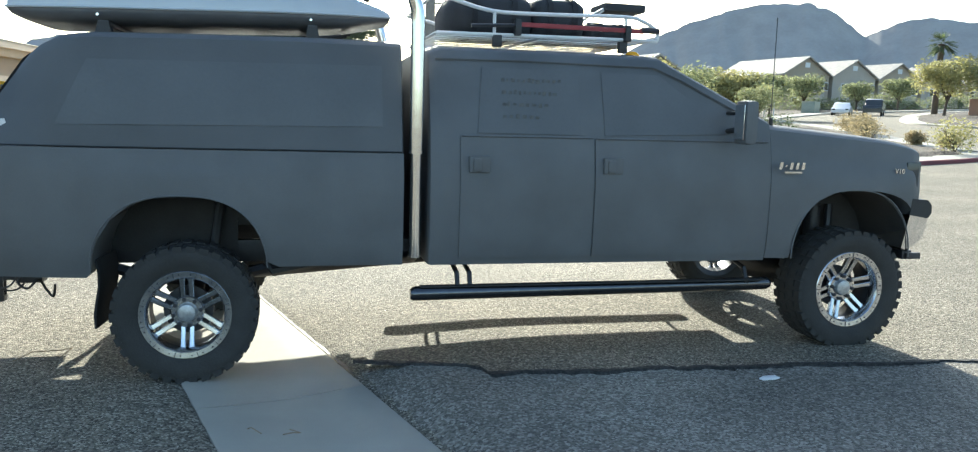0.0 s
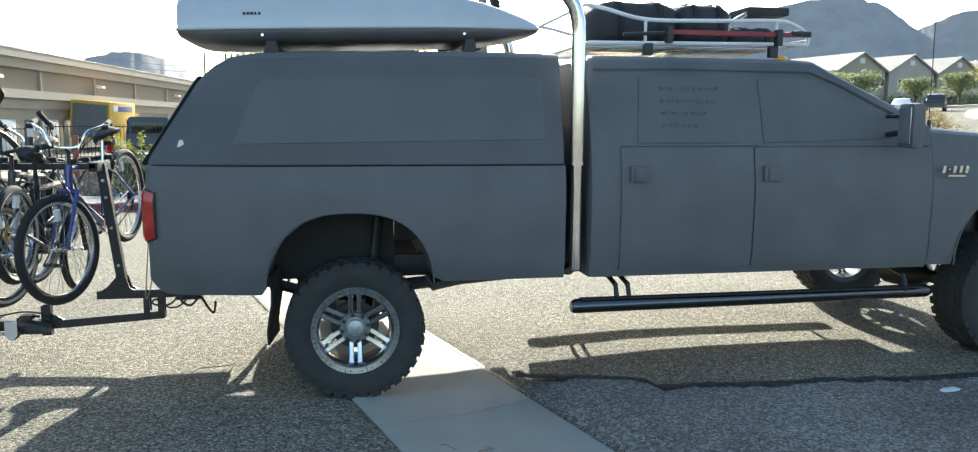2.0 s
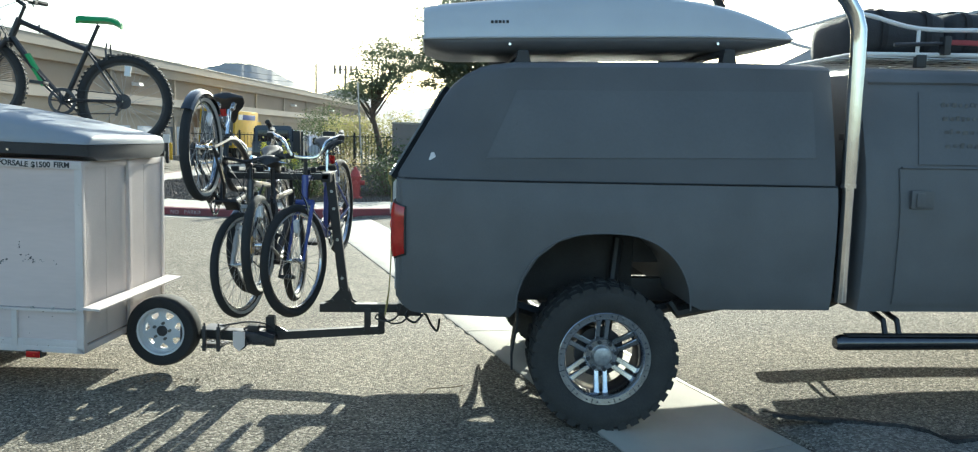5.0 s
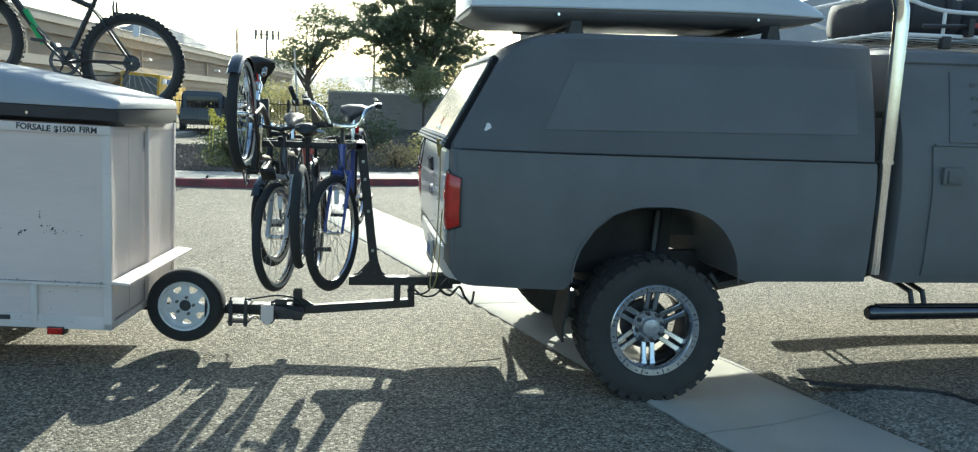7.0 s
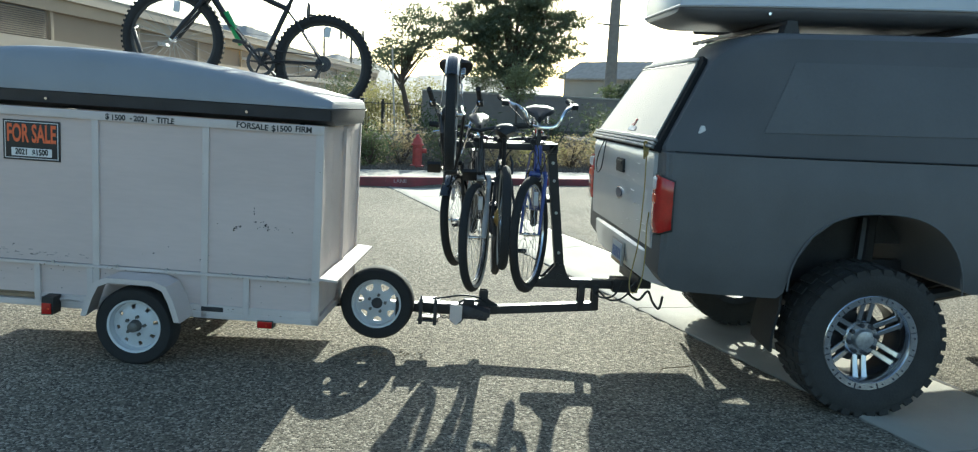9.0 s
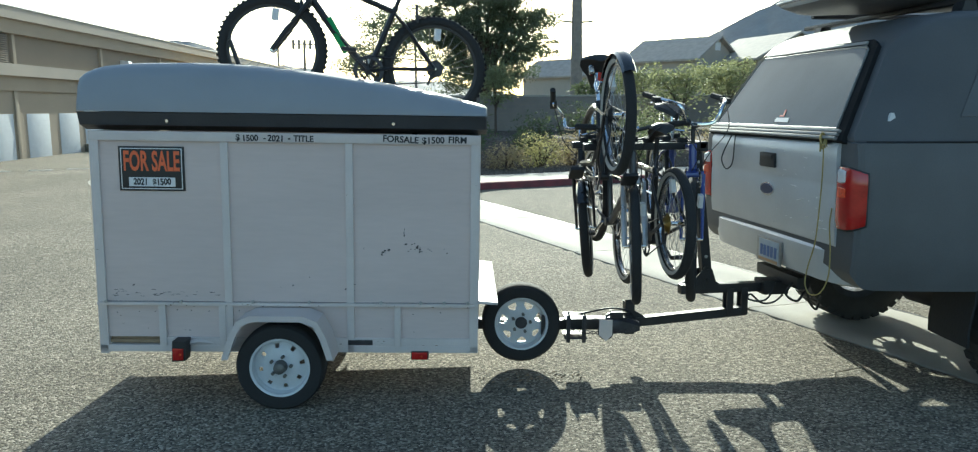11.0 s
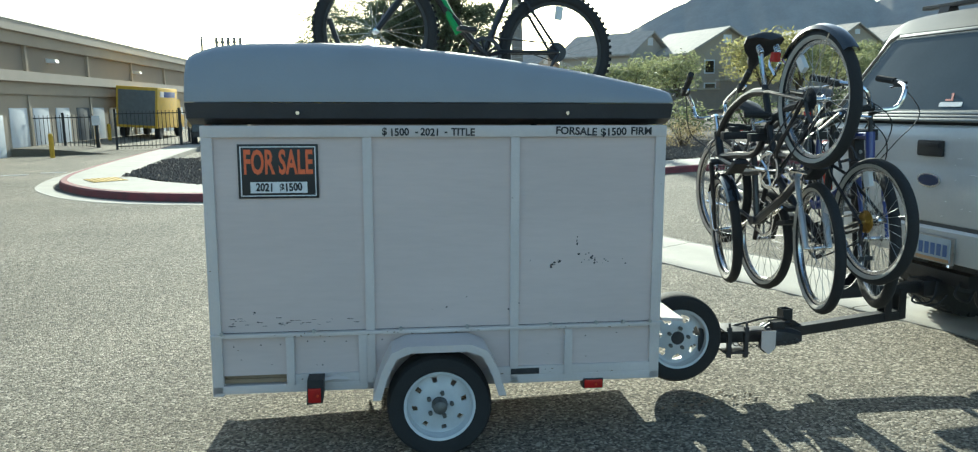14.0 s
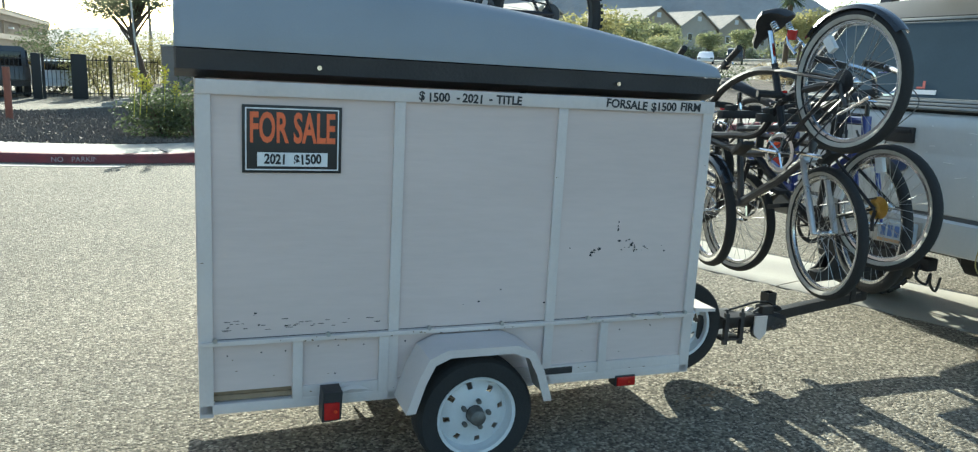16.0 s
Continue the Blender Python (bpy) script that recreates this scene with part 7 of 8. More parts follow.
for k, (word, dx) in enumerate([('$', -0.175), ('1500', -0.115), ('-', -0.045), ('2021', 0.01), ('-', 0.075), ('TITLE', 0.145)]):
    bar_text("rail_writing", word, 0.042, M_INK, trailer, Matrix.Translation((0.9 + dx, -0.0052, TT - 0.023 - 0.003 * (k % 2))) @ Matrix.Rotation(radians((2.5, -2, 1.0)[k % 3]), 4, "Y") @ TXT, "black marker writing", 0.95, 0.0006, 0.0012)
for k, (word, dx) in enumerate([('FORSALE', -0.125), ('$1500', 0.035), ('FIRM', 0.155)]):
    bar_text("rail_writing", word, 0.044, M_INK, trailer, Matrix.Translation((1.645 + dx, -0.0052, TT - 0.023 - 0.003 * (k % 2))) @ Matrix.Rotation(radians((2.5, -2, 1.0)[k % 3]), 4, "Y") @ TXT, "black marker writing", 1.00, 0.0006, 0.0012)
# chipped and scuffed paint on the panels and along the rails
random.seed(5)
bm = B()


def chip(q, x, z, w_, h_, y):
    n_ = 6
    bm_prism(q, [(x + w_ * random.uniform(0.5, 1) * math.cos(6.283 * i / n_), z + h_ * random.uniform(0.5, 1) * math.sin(6.283 * i / n_)) for i in range(n_)], "y", y - 0.0015, y + 0.002)


for x, z, n_, e in ((1.50, 0.785, 9, 0.012), (1.53, 0.80, 5, 0.006), (1.66, 0.805, 13, 0.022), (1.72, 0.80, 7, 0.02), (1.41, 0.80, 2, 0.01), (1.83, 0.79, 2, 0.015), (1.36, 0.62, 3, 0.02), (0.20, 0.62, 3, 0.03), (1.0, 0.66, 3, 0.05)):
    for k in range(n_):
        r_ = random.uniform(0.0015, 0.006)
        chip(bm, x - 0.075 * (x > 1.3) + random.gauss(0, e), z - (0.015 if z > 0.7 else 0.05) + random.gauss(0, e * 0.6), r_ * random.uniform(0.6, 1.6), r_, 0.0115)
for k in range(6):
    chip(bm, 1.537 + random.gauss(0, 0.002), 0.878 + random.gauss(0, 0.012), 0.003, 0.006, 0.0115)
for k in range(34):
    x, z = random.uniform(0.07, 0.60), 0.535 + abs(random.gauss(0, 0.022))
    w_ = random.uniform(0.006, 0.022)
    bm_box(bm, (x, 0.0100, z), (x + w_, 0.0125, z + random.uniform(0.0008, 0.0018)))
for x, z in ((0.09, 0.45), (0.20, 0.455), (0.28, 0.455), (0.39, 0.465), (0.46, 0.462), (0.55, 0.46), (0.70, 0.462), (0.45, 0.36), (1.58, 0.45), (1.72, 0.46)):
    chip(bm, x, z, 0.004, 0.004, 0.0135)
part("scuff_wear", bm, M_INK, trailer, "dark chipped paint spots")["kind"] = "stuff"
bm = B()
for k in range(48):
    band = random.random()
    if band < 0.45:
        x, z, y = random.uniform(0.05, 1.88), MR - 0.012 + random.gauss(0, 0.004), -0.0105
    elif band < 0.7:
        x, z, y = random.uniform(0.36, 1.88), TB + 0.045 + random.gauss(0, 0.01), 0.0015
    elif band < 0.85:
        x, z, y = random.choice((0.02, 0.653, 1.264, 1.89)) + random.gauss(0, 0.008), random.uniform(0.6, 1.3), -0.0005
    else:
        x, z, y = random.uniform(0.06, 1.85), random.uniform(0.33, 0.46), 0.0135
    r_ = random.uniform(0.0012, 0.004)
    chip(bm, x, z, r_ * random.uniform(0.8, 3), r_ * 0.7, y)
part("paint_chips", bm, mat("dirt_and_rust", (0.20, 0.14, 0.09), 0.9, var=0.4, scale=40), trailer, "brown dirt and rust specks")["kind"] = "stuff"


# ---- cargo boxes ----
def cargo_box(name, label, L, W, base_h, prof, at, m_lid, m_base, group="cargo boxes", taper=None, round_base=False):
    """A roof box: black tray, moulded lid whose height follows prof along x."""
    t = thing(name, label, "cargo box", group, at)
    def plan(x):
        u = x / L
        e = 1.0
        if taper:
            a, b = taper
            e = 1 - a * max(0, (0.25 - u) / 0.25) ** 2 - b * max(0, (u - 0.6) / 0.4) ** 2
        return W / 2 * e
    def top(x):
        u = x / L
        for (ua, za), (ub, zb) in zip(prof, prof[1:]):
            if u <= ub:
                i = prof.index((ua, za))
                s_, d = (u - ua) / (ub - ua), ub - ua
                ga = (zb - prof[i - 1][1]) / (ub - prof[i - 1][0]) if i else (zb - za) / d * 1.5
                gb = (prof[i + 2][1] - za) / (prof[i + 2][0] - ua) if i + 2 < len(prof) else (zb - za) / d * 1.4
                return (2 * s_ ** 3 - 3 * s_ ** 2 + 1) * za + (s_ ** 3 - 2 * s_ ** 2 + s_) * d * ga + (3 * s_ ** 2 - 2 * s_ ** 3) * zb + (s_ ** 3 - s_ ** 2) * d * gb
        return prof[-1][1]
    n = 26
    xs_ = [L * (0.5 - 0.5 * math.cos(math.pi * i / n)) for i in range(n + 1)]
    bm = B()
    rows = []
    for i, x in enumerate(xs_):
        w_ = plan(x) * (0.97 if i in (0, n) else 1)
        lift = base_h * (0.75 * max(0, (x / L - 0.78) / 0.22) ** 2 + 0.6 * max(0, (0.08 - x / L) / 0.08) ** 2) if round_base else 0
        half_sec = [(0.55, 0.0), (0.78, 0.10), (0.92, 0.34), (0.985, 0.68), (1.0, 0.80), (1.0, 1.0)] if round_base else [(0.80, 0.0), (0.95, 0.3), (1.0, 1.0)]
        near_ = [Vector((x, -w_ * f, lift + (base_h - lift) * g)) for f, g in half_sec]
        rows.append(near_ + [Vector((x, -p.y, p.z)) for p in reversed(near_)])
    bm_loft(bm, rows)
    if round_base:
        bm2 = B()
        edge = [Vector((x, -plan(x) * 1.018, base_h + 0.002)) for x in xs_]
        bm_tube(bm2, edge + [Vector((p.x, -p.y, p.z)) for p in reversed(edge)], 0.008, 6, loop=True)
        part("rim_seam", bm2, m_lid, t)
    tray = part("tray", bm, m_base, t, "black moulded box tray")
    bm = B()
    rows = []
    for i, x in enumerate(xs_):
        k = 0.95 if i in (0, n) else 0.985 if i in (1, n - 1) else 1.0
        w_, h = plan(x) * 1.012 * k, top(x) * (0.9 if i in (0, n) else 1)
        sec = [(1.0, 0.0), (1.0, 0.10), (0.985, 0.30), (0.975, 0.36), (0.95, 0.62), (0.90, 0.82), (0.80, 0.94), (0.55, 0.985), (0.30, 0.97), (0.26, 1.0), (0.0, 1.0)]
        left = [Vector((x, -w_ * f, base_h + 0.004 + h * g)) for f, g in sec]
        rows.append(left + [Vector((p.x, -p.y, p.z)) for p in reversed(left[:-1])])
    bm_loft(bm, rows)
    part("lid", bm, m_lid, t, "moulded plastic box lid", angle=60)
    for u in (0.22, 0.77):
        bm = B()
        bm_disc(bm, 0.008, -plan(u * L) - 0.006, -plan(u * L) + 0.02, 10, Matrix.Translation((u * L, 0, base_h * 0.55)))
        part("lock", bm, M_CHROME, t)
    return t


cargo_box("cargo_box", "large grey plastic cargo box with black base on the trailer", 2.005, 0.98, 0.088, [(0, 0.185), (0.06, 0.234), (0.2, 0.250), (0.35, 0.248), (0.5, 0.226), (0.65, 0.190), (0.8, 0.142), (0.92, 0.092), (1.0, 0.05)], TR @ pose(-0.06, 0.50, 1.364), M_GREYBOX, M_BOXBASE)
roof_box = cargo_box("cargo_box", "silver cargo box with black base on the cap crossbars", 2.23, 0.80, 0.085, [(0, 0.19), (0.08, 0.215), (0.35, 0.245), (0.6, 0.25), (0.8, 0.19), (0.93, 0.10), (1.0, 0.03)], pose(-1.0, 0.86, 1.995, 0, -1.9), M_BOXLID, M_BOXGREY, taper=(0.1, 0.42), round_base=True)
for k, w_ in enumerate((0.014, 0.016, 0.016, 0.012, 0.014)):
    bm = B()
    x = 0.385 + 0.022 * k
    bm_box(bm, (x, -0.398, 0.165), (x + w_, -0.380, 0.181))
    part("maker_mark", bm, M_TRIM, roof_box)



# ---- bicycles ----
M_BLUE = mat("blue_bike_paint", (0.035, 0.06, 0.26), 0.3, var=0.15, coat=0.5)
M_BIKEBLACK = mat("black_bike_paint", (0.015, 0.015, 0.017), 0.4, var=0.2)
M_BIKEDARK = mat("dark_grey_bike_paint", (0.05, 0.05, 0.055), 0.35, var=0.2, coat=0.3)
M_FENDER = mat("gloss_black_fender", (0.02, 0.021, 0.024), 0.12, var=0.2, coat=0.6)
M_BIKESILVER = mat("silver_bike_paint", (0.5, 0.5, 0.5), 0.3, 0.6, var=0.15)
M_GOLD = mat("brass_cassette", (0.55, 0.38, 0.12), 0.35, 1.0, var=0.2, scale=30)
M_WHITEWALL = mat("pale_tyre_wall", (0.42, 0.39, 0.34), 0.8, var=0.15, scale=20)
M_GRIP = mat("grip_rubber", (0.025, 0.025, 0.025), 0.9, var=0.2, scale=40, bump=0.4)
M_GREEN = mat("green_accent", (0.02, 0.28, 0.07), 0.4)


def bike_wheel(name, parent, x, r, fat, pale, knobs, hub_r, cassette, m_rim, label):
    q = B()
    ri = r - fat * 2.0
    bm_lathe(q, [(ri + 0.006, -0.011), (ri + 0.008, 0), (ri + 0.006, 0.011), (ri - 0.010, 0.010), (ri - 0.014, 0), (ri - 0.010, -0.010)], 40)
    w = part(name, q, m_rim, parent, label, pose(x, 0, 0))
    q = B()
    c = r - fat
    bm_lathe(q, [(c + fat * math.cos(a), fat * math.sin(a)) for a in (2 * math.pi * k / 10 for k in range(10))], 48)
    ty = part("tyre", q, M_RUBBER, w)
    if knobs:
        q = B()
        for k in range(60):
            t_ = Matrix.Rotation(2 * math.pi * k / 60, 4, "Y")
            for yo, ph in ((-0.012, 0), (0.012, 0.5)):
                bm_box(q, (r - 0.004, yo - 0.008, -0.008), (r + 0.005, yo + 0.008, 0.008), 0, t_)
        part("tread_knob", q, M_RUBBER, w)
    if pale:
        q = B()
        for s in (-1, 1):
            bm_lathe(q, [(c - fat * 0.75, s * fat * 0.72), (c - fat * 0.35, s * fat * 0.98), (c - fat * 0.05, s * fat * 1.03), (c - fat * 0.3, s * fat * 0.9)], 48)
        part("pale_wall", q, M_WHITEWALL, w, "pale tyre side wall")
    q = B()
    for k in range(28):
        a = 2 * math.pi * k / 28
        b = a + (0.5 if k % 4 < 2 else -0.5)
        s = 1 if k % 2 else -1
        bm_tube(q, [(0.024 * math.cos(b), s * 0.026, 0.024 * math.sin(b)), ((ri - 0.008) * math.cos(a), 0, (ri - 0.008) * math.sin(a))], 0.0013, 3)
    part("spokes", q, M_GALV, w)
    q = B()
    bm_tube(q, [(0, -0.06, 0), (0, -0.035, 0), (0, -0.03, 0), (0, -0.02, 0), (0, 0.02, 0), (0, 0.03, 0), (0, 0.035, 0), (0, 0.06, 0)], [0.008, 0.008, hub_r, hub_r * 0.55, hub_r * 0.55, hub_r, 0.008, 0.008], 12)
    part("hub", q, M_CHROME, w)
    if cassette:
        q = B()
        for k in range(6):
            bm_disc(q, 0.052 - 0.005 * k, 0.034 + 0.0035 * k, 0.036 + 0.0035 * k, 22)
        part("cassette", q, M_GOLD if cassette == 2 else M_DARKMETAL, w)["kind"] = "stuff"
    return w


def bicycle(label, rear, front, group, paint, r=0.34, fat=0.026, pale=False, knobs=False, style="mtb", rim=None, cassette=1, fenders=False, saddle_m=None, accent=None, bar=0.30, up=(0, 0, 1), steer=0, bar_turn=0):
    rear, front = Vector(rear), Vector(front)
    L = (front - rear).length
    X = (front - rear).normalized()
    Y = Vector(up).cross(X).normalized()
    Z = X.cross(Y)
    m = Matrix((X, Y, Z)).transposed().to_4x4()
    m.translation = rear
    t = thing("bicycle", label, "bicycle", group, m)
    k = L / 1.05
    P = lambda x, z, y=0.0: Vector((x * k, y, z))
    rim = rim or M_ALLOY
    bike_wheel("rear_wheel", t, 0, r, fat, pale, knobs, 0.022, cassette, rim, "spoked rear wheel")
    bike_wheel("front_wheel", t, L, r, fat, pale, knobs, 0.018, 0, rim, "spoked front wheel")
    bb, st, ht, hb = P(0.43, -0.055), P(0.29, 0.34), P(0.79, 0.46), P(0.835, 0.33)
    q = B()
    if style == "cruiser":
        bm_tube(q, smooth3([ht + (hb - ht) * 0.2, P(0.62, 0.46), P(0.42, 0.40), P(0.29, 0.30)]), 0.020, 8)
        bm_tube(q, smooth3([hb, P(0.68, 0.22), P(0.52, 0.12), P(0.33, 0.16), P(0.16, 0.10), P(0.03, 0.01)]), 0.018, 8)
        bm_tube(q, [hb - Vector((0, 0, 0.02)), P(0.66, 0.10), bb], 0.021, 8)
    else:
        bm_tube(q, [ht + (hb - ht) * 0.15, st - Vector((0, 0, 0.03))], 0.018, 8)
        bm_tube(q, [hb, P(0.66, 0.14), bb], 0.022, 8)
    bm_tube(q, [bb, st], 0.017, 8)
    bm_tube(q, [ht, hb], 0.022, 10)
    bm_tube(q, [bb + Vector((0, -0.035, 0)), bb + Vector((0, 0.035, 0))], 0.024, 10)
    for s in (-1, 1):
        bm_tube(q, [bb + Vector((-0.02, s * 0.02, 0)), P(0.30, -0.03, s * 0.045), P(0.0, 0.0, s * 0.065)], 0.010, 6)
        bm_tube(q, [st + Vector((0, s * 0.012, -0.04)), P(0.22, 0.24, s * 0.045), P(0.0, 0.0, s * 0.065)], 0.008, 6)
    part("frame", q, paint, t, "bicycle frame")
    q = B()
    crown = hb + (hb - ht).normalized() * 0.03
    bm_tube(q, [crown + Vector((0, -0.06, 0)), crown + Vector((0, 0.06, 0))], 0.018, 8)
    for s in (-1, 1):
        end = Vector((L, s * 0.055, 0))
        a = crown + Vector((0, s * 0.055, 0))
        bm_tube(q, [a, a + (end - a) * 0.5, a + (end - a) * 0.55, end], [0.014, 0.014, 0.018, 0.014] if style in ("mtb", "silverfork") else [0.013, 0.012, 0.010, 0.008], 8)
    part("fork", q, paint if style != "silverfork" else M_BIKESILVER, t)
    q = B()
    bm_tube(q, [ht, ht + (ht - hb).normalized() * 0.09], 0.012, 8)
    top = ht + (ht - hb).normalized() * 0.09
    clamp = top + Vector((0.05, 0, 0.03))
    bm_tube(q, [top, clamp], 0.014, 8)
    part("stem", q, M_CHROME if style == "cruiser" else M_BIKEBLACK, t)
    q = B()
    if style in ("cruiser", "comfort"):
        path = [clamp + Vector((-0.26, -bar, 0.10)), clamp + Vector((-0.12, -bar * 0.95, 0.11)), clamp + Vector((0.0, -bar * 0.6, 0.10)), clamp + Vector((0.02, -0.08, 0.02)), clamp, clamp + Vector((0.02, 0.08, 0.02)), clamp + Vector((0.0, bar * 0.6, 0.10)), clamp + Vector((-0.12, bar * 0.95, 0.11)), clamp + Vector((-0.26, bar, 0.10))]
        path = smooth3(path)
    else:
        path = [clamp + Vector((-0.03, -bar, 0.03)), clamp + Vector((0, -0.1, 0.02)), clamp, clamp + Vector((0, 0.1, 0.02)), clamp + Vector((-0.03, bar, 0.03))]
    bm_tube(q, path, 0.011, 8)
    hbar = part("handlebar", q, M_CHROME if style in ("cruiser", "comfort") else M_BIKEBLACK, t)
    for a, b in ((path[0], path[1]), (path[-1], path[-2])):
        q = B()
        d = (b - a).normalized()
        bm_tube(q, [a - d * 0.005, a + d * 0.11], 0.017, 8)
        part("grip", q, M_GRIP, hbar)
        q = B()
        bm_tube(q, [a + d * 0.13 + Vector((0.02, 0, -0.015)), a + d * 0.03 + Vector((0.06, 0, -0.03))], 0.006, 6)
        part("brake_lever", q, M_CHROME, hbar)
    q = B()
    for s in (-1, 1):
        bm_tube(q, smooth3([path[0 if s < 0 else -1] + (path[1 if s < 0 else -2] - path[0 if s < 0 else -1]).normalized() * 0.13, clamp + Vector((0.14, s * 0.10, 0.02)), clamp + Vector((0.12, s * 0.03, -0.12)), hb + Vector((0.03, s * 0.02, 0.0))]), 0.0028, 5)
    part("cable", q, M_TRIM, t)
    # saddle
    q = B()
    sp_ = st + (st - bb).normalized() * 0.16
    bm_tube(q, [st, sp_], 0.013, 8)
    part("seat_post", q, M_CHROME if style != "mtb" else M_BIKEBLACK, t)
    q = B()
    wide = 0.10 if style in ("cruiser", "comfort") else 0.068
    rows_ = []
    for x, w_, z in ((-0.15, wide * 0.45, 0.02), (-0.135, wide * 0.75, 0.032), (-0.10, wide, 0.045), (-0.05, wide * 0.98, 0.045), (0.0, wide * 0.78, 0.04), (0.05, wide * 0.45, 0.034), (0.12, 0.024, 0.028), (0.15, 0.010, 0.02)):
        c = sp_ + Vector((x * (0.78 if wide > 0.09 else 1), 0, z))
        rows_.append([c + Vector((0, -w_, -0.02)), c + Vector((0, -w_ * 0.9, 0.0)), c + Vector((0, -w_ * 0.4, 0.014)), c + Vector((0, w_ * 0.4, 0.014)), c + Vector((0, w_ * 0.9, 0.0)), c + Vector((0, w_, -0.02)), c + Vector((0, 0, -0.035))])
    bm_loft(q, rows_)
    sad = part("saddle", q, saddle_m or M_TRIM, t, "padded saddle")
    if wide > 0.09:
        for s in (-1, 1):
            q = B()
            c0 = sp_ + Vector((-0.07, s * 0.045, -0.01))
            bm_tube(q, [c0 + Vector((0.014 * math.cos(a), 0.014 * math.sin(a), -0.05 + 0.05 * a / 25)) for a in (25 * i / 40 for i in range(41))], 0.003, 4)
            part("saddle_spring", q, M_CHROME, sad)
    # crank, pedals, chain
    q = B()
    bm_lathe(q, [(0.085, 0.036), (0.092, 0.038), (0.085, 0.040), (0.070, 0.038)], 30, Matrix.Translation(bb))
    for a in range(5):
        bm_tube(q, [bb + Vector((0, 0.038, 0)), bb + Vector((0.078 * math.cos(a * 1.257), 0.038, 0.078 * math.sin(a * 1.257)))], 0.006, 4)
    ang = 0.7
    dirs = [Vector((math.cos(ang), 0, math.sin(ang))), Vector((-math.cos(ang), 0, -math.sin(ang)))]
    bm_tube(q, [bb + Vector((0, 0.05, 0)), bb + dirs[0] * 0.165 + Vector((0, 0.06, 0))], 0.009, 6)
    bm_tube(q, [bb + Vector((0, -0.05, 0)), bb + dirs[1] * 0.165 + Vector((0, -0.06, 0))], 0.009, 6)
    ck = part("crank", q, M_DARKMETAL if style == "mtb" else M_CHROME, t)
    for s, d in ((1, dirs[0]), (-1, dirs[1])):
        c = bb + d * 0.165 + Vector((0, s * 0.11, 0))
        q = B()
        bm_box(q, c - Vector((0.045, 0.04, 0.011)), c + Vector((0.045, 0.04, 0.011)), 0.005)
        part("pedal", q, M_TRIM, ck)
    q = B()
    bm_tube(q, [bb + Vector((0.0, 0.038, 0.088)), Vector((0.0, 0.040, 0.045))], 0.004, 5)
    bm_tube(q, [bb + Vector((0.0, 0.038, -0.088)), Vector((0.03, 0.040, -0.085)), Vector((0.0, 0.040, -0.045))], 0.004, 5)
    bm_tube(q, [Vector((0.0, 0.055, -0.01)), Vector((0.02, 0.055, -0.05)), Vector((0.035, 0.045, -0.10))], 0.009, 6)
    part("chain", q, M_DARKMETAL, t)
    if steer:
        axis = (ht - hb).normalized()
        turn = Matrix.Translation(hb) @ Matrix.Rotation(radians(steer), 4, axis) @ Matrix.Translation(-hb)
        for o in t.children:
            if o.name.split(".")[0] in ("front_wheel", "fork"):
                o.matrix_basis = turn @ o.matrix_basis
    bar_at = Matrix.Translation(hb) @ Matrix.Rotation(radians(steer + bar_turn), 4, (ht - hb).normalized()) @ Matrix.Translation(-hb)
    for o in t.children:
        if o.name.split(".")[0] in ("stem", "handlebar", "cable"):
            o.matrix_basis = bar_at @ o.matrix_basis
    if fenders:
        for cx, a0, a1 in ((0, 75, 178), (L, 60, 182)):
            q = B()
            rows_ = []
            for j in range(19):
                a = radians(a0 + (a1 - a0) * j / 18)
                rr = r + 0.016
                rows_.append([Vector((cx + (rr - dz) * math.cos(a), y_, (rr - dz) * math.sin(a))) for y_, dz in ((-0.036, 0.018), (-0.026, 0.002), (0, -0.005), (0.026, 0.002), (0.036, 0.018))])
            bm_loft(q, rows_, closed=False)
            solid(q, 0.003)
            fd = part("fender", q, M_FENDER, t, "glossy black fender", turn if steer and cx else None)
            q = B()
            for s in (-1, 1):
                bm_tube(q, [Vector((cx, s * 0.065, 0)), Vector((cx + r * math.cos(radians(a1 - 25 if cx == 0 else a0 + 15)), s * 0.034, r * math.sin(radians(a1 - 25 if cx == 0 else a0 + 15))))], 0.003, 4)
            part("fender_stay", q, M_CHROME, fd)
    if accent:
        q = B()
        bm_tube(q, [P(0.72, 0.225), P(0.58, 0.04)], 0.0235, 8)
        part("accent", q, accent, t)
    # brakes, shifter pods, kickstand, dropped cables
    for cx, base_ in ((0, P(0.12, 0.30)), (L, crown + (Vector((L, 0, 0)) - crown).normalized() * 0.03)):
        for s in (-1, 1):
            q = B()
            bm_tube(q, [base_ + Vector((0.02, s * 0.042, -0.035)), base_ + Vector((0.03, s * 0.045, 0.03)), base_ + Vector((0.032, s * 0.03, 0.075))], [0.008, 0.007, 0.005], 6)
            bm_box(q, base_ + Vector((-0.025, s * 0.026 - 0.006, -0.006)), base_ + Vector((0.035, s * 0.026 + 0.006, 0.006)), 0.002)
            ob_ = part("brake_arm", q, M_CHROME if style != "mtb" else M_DARKMETAL, t)
            if steer and cx:
                ob_.matrix_basis = turn
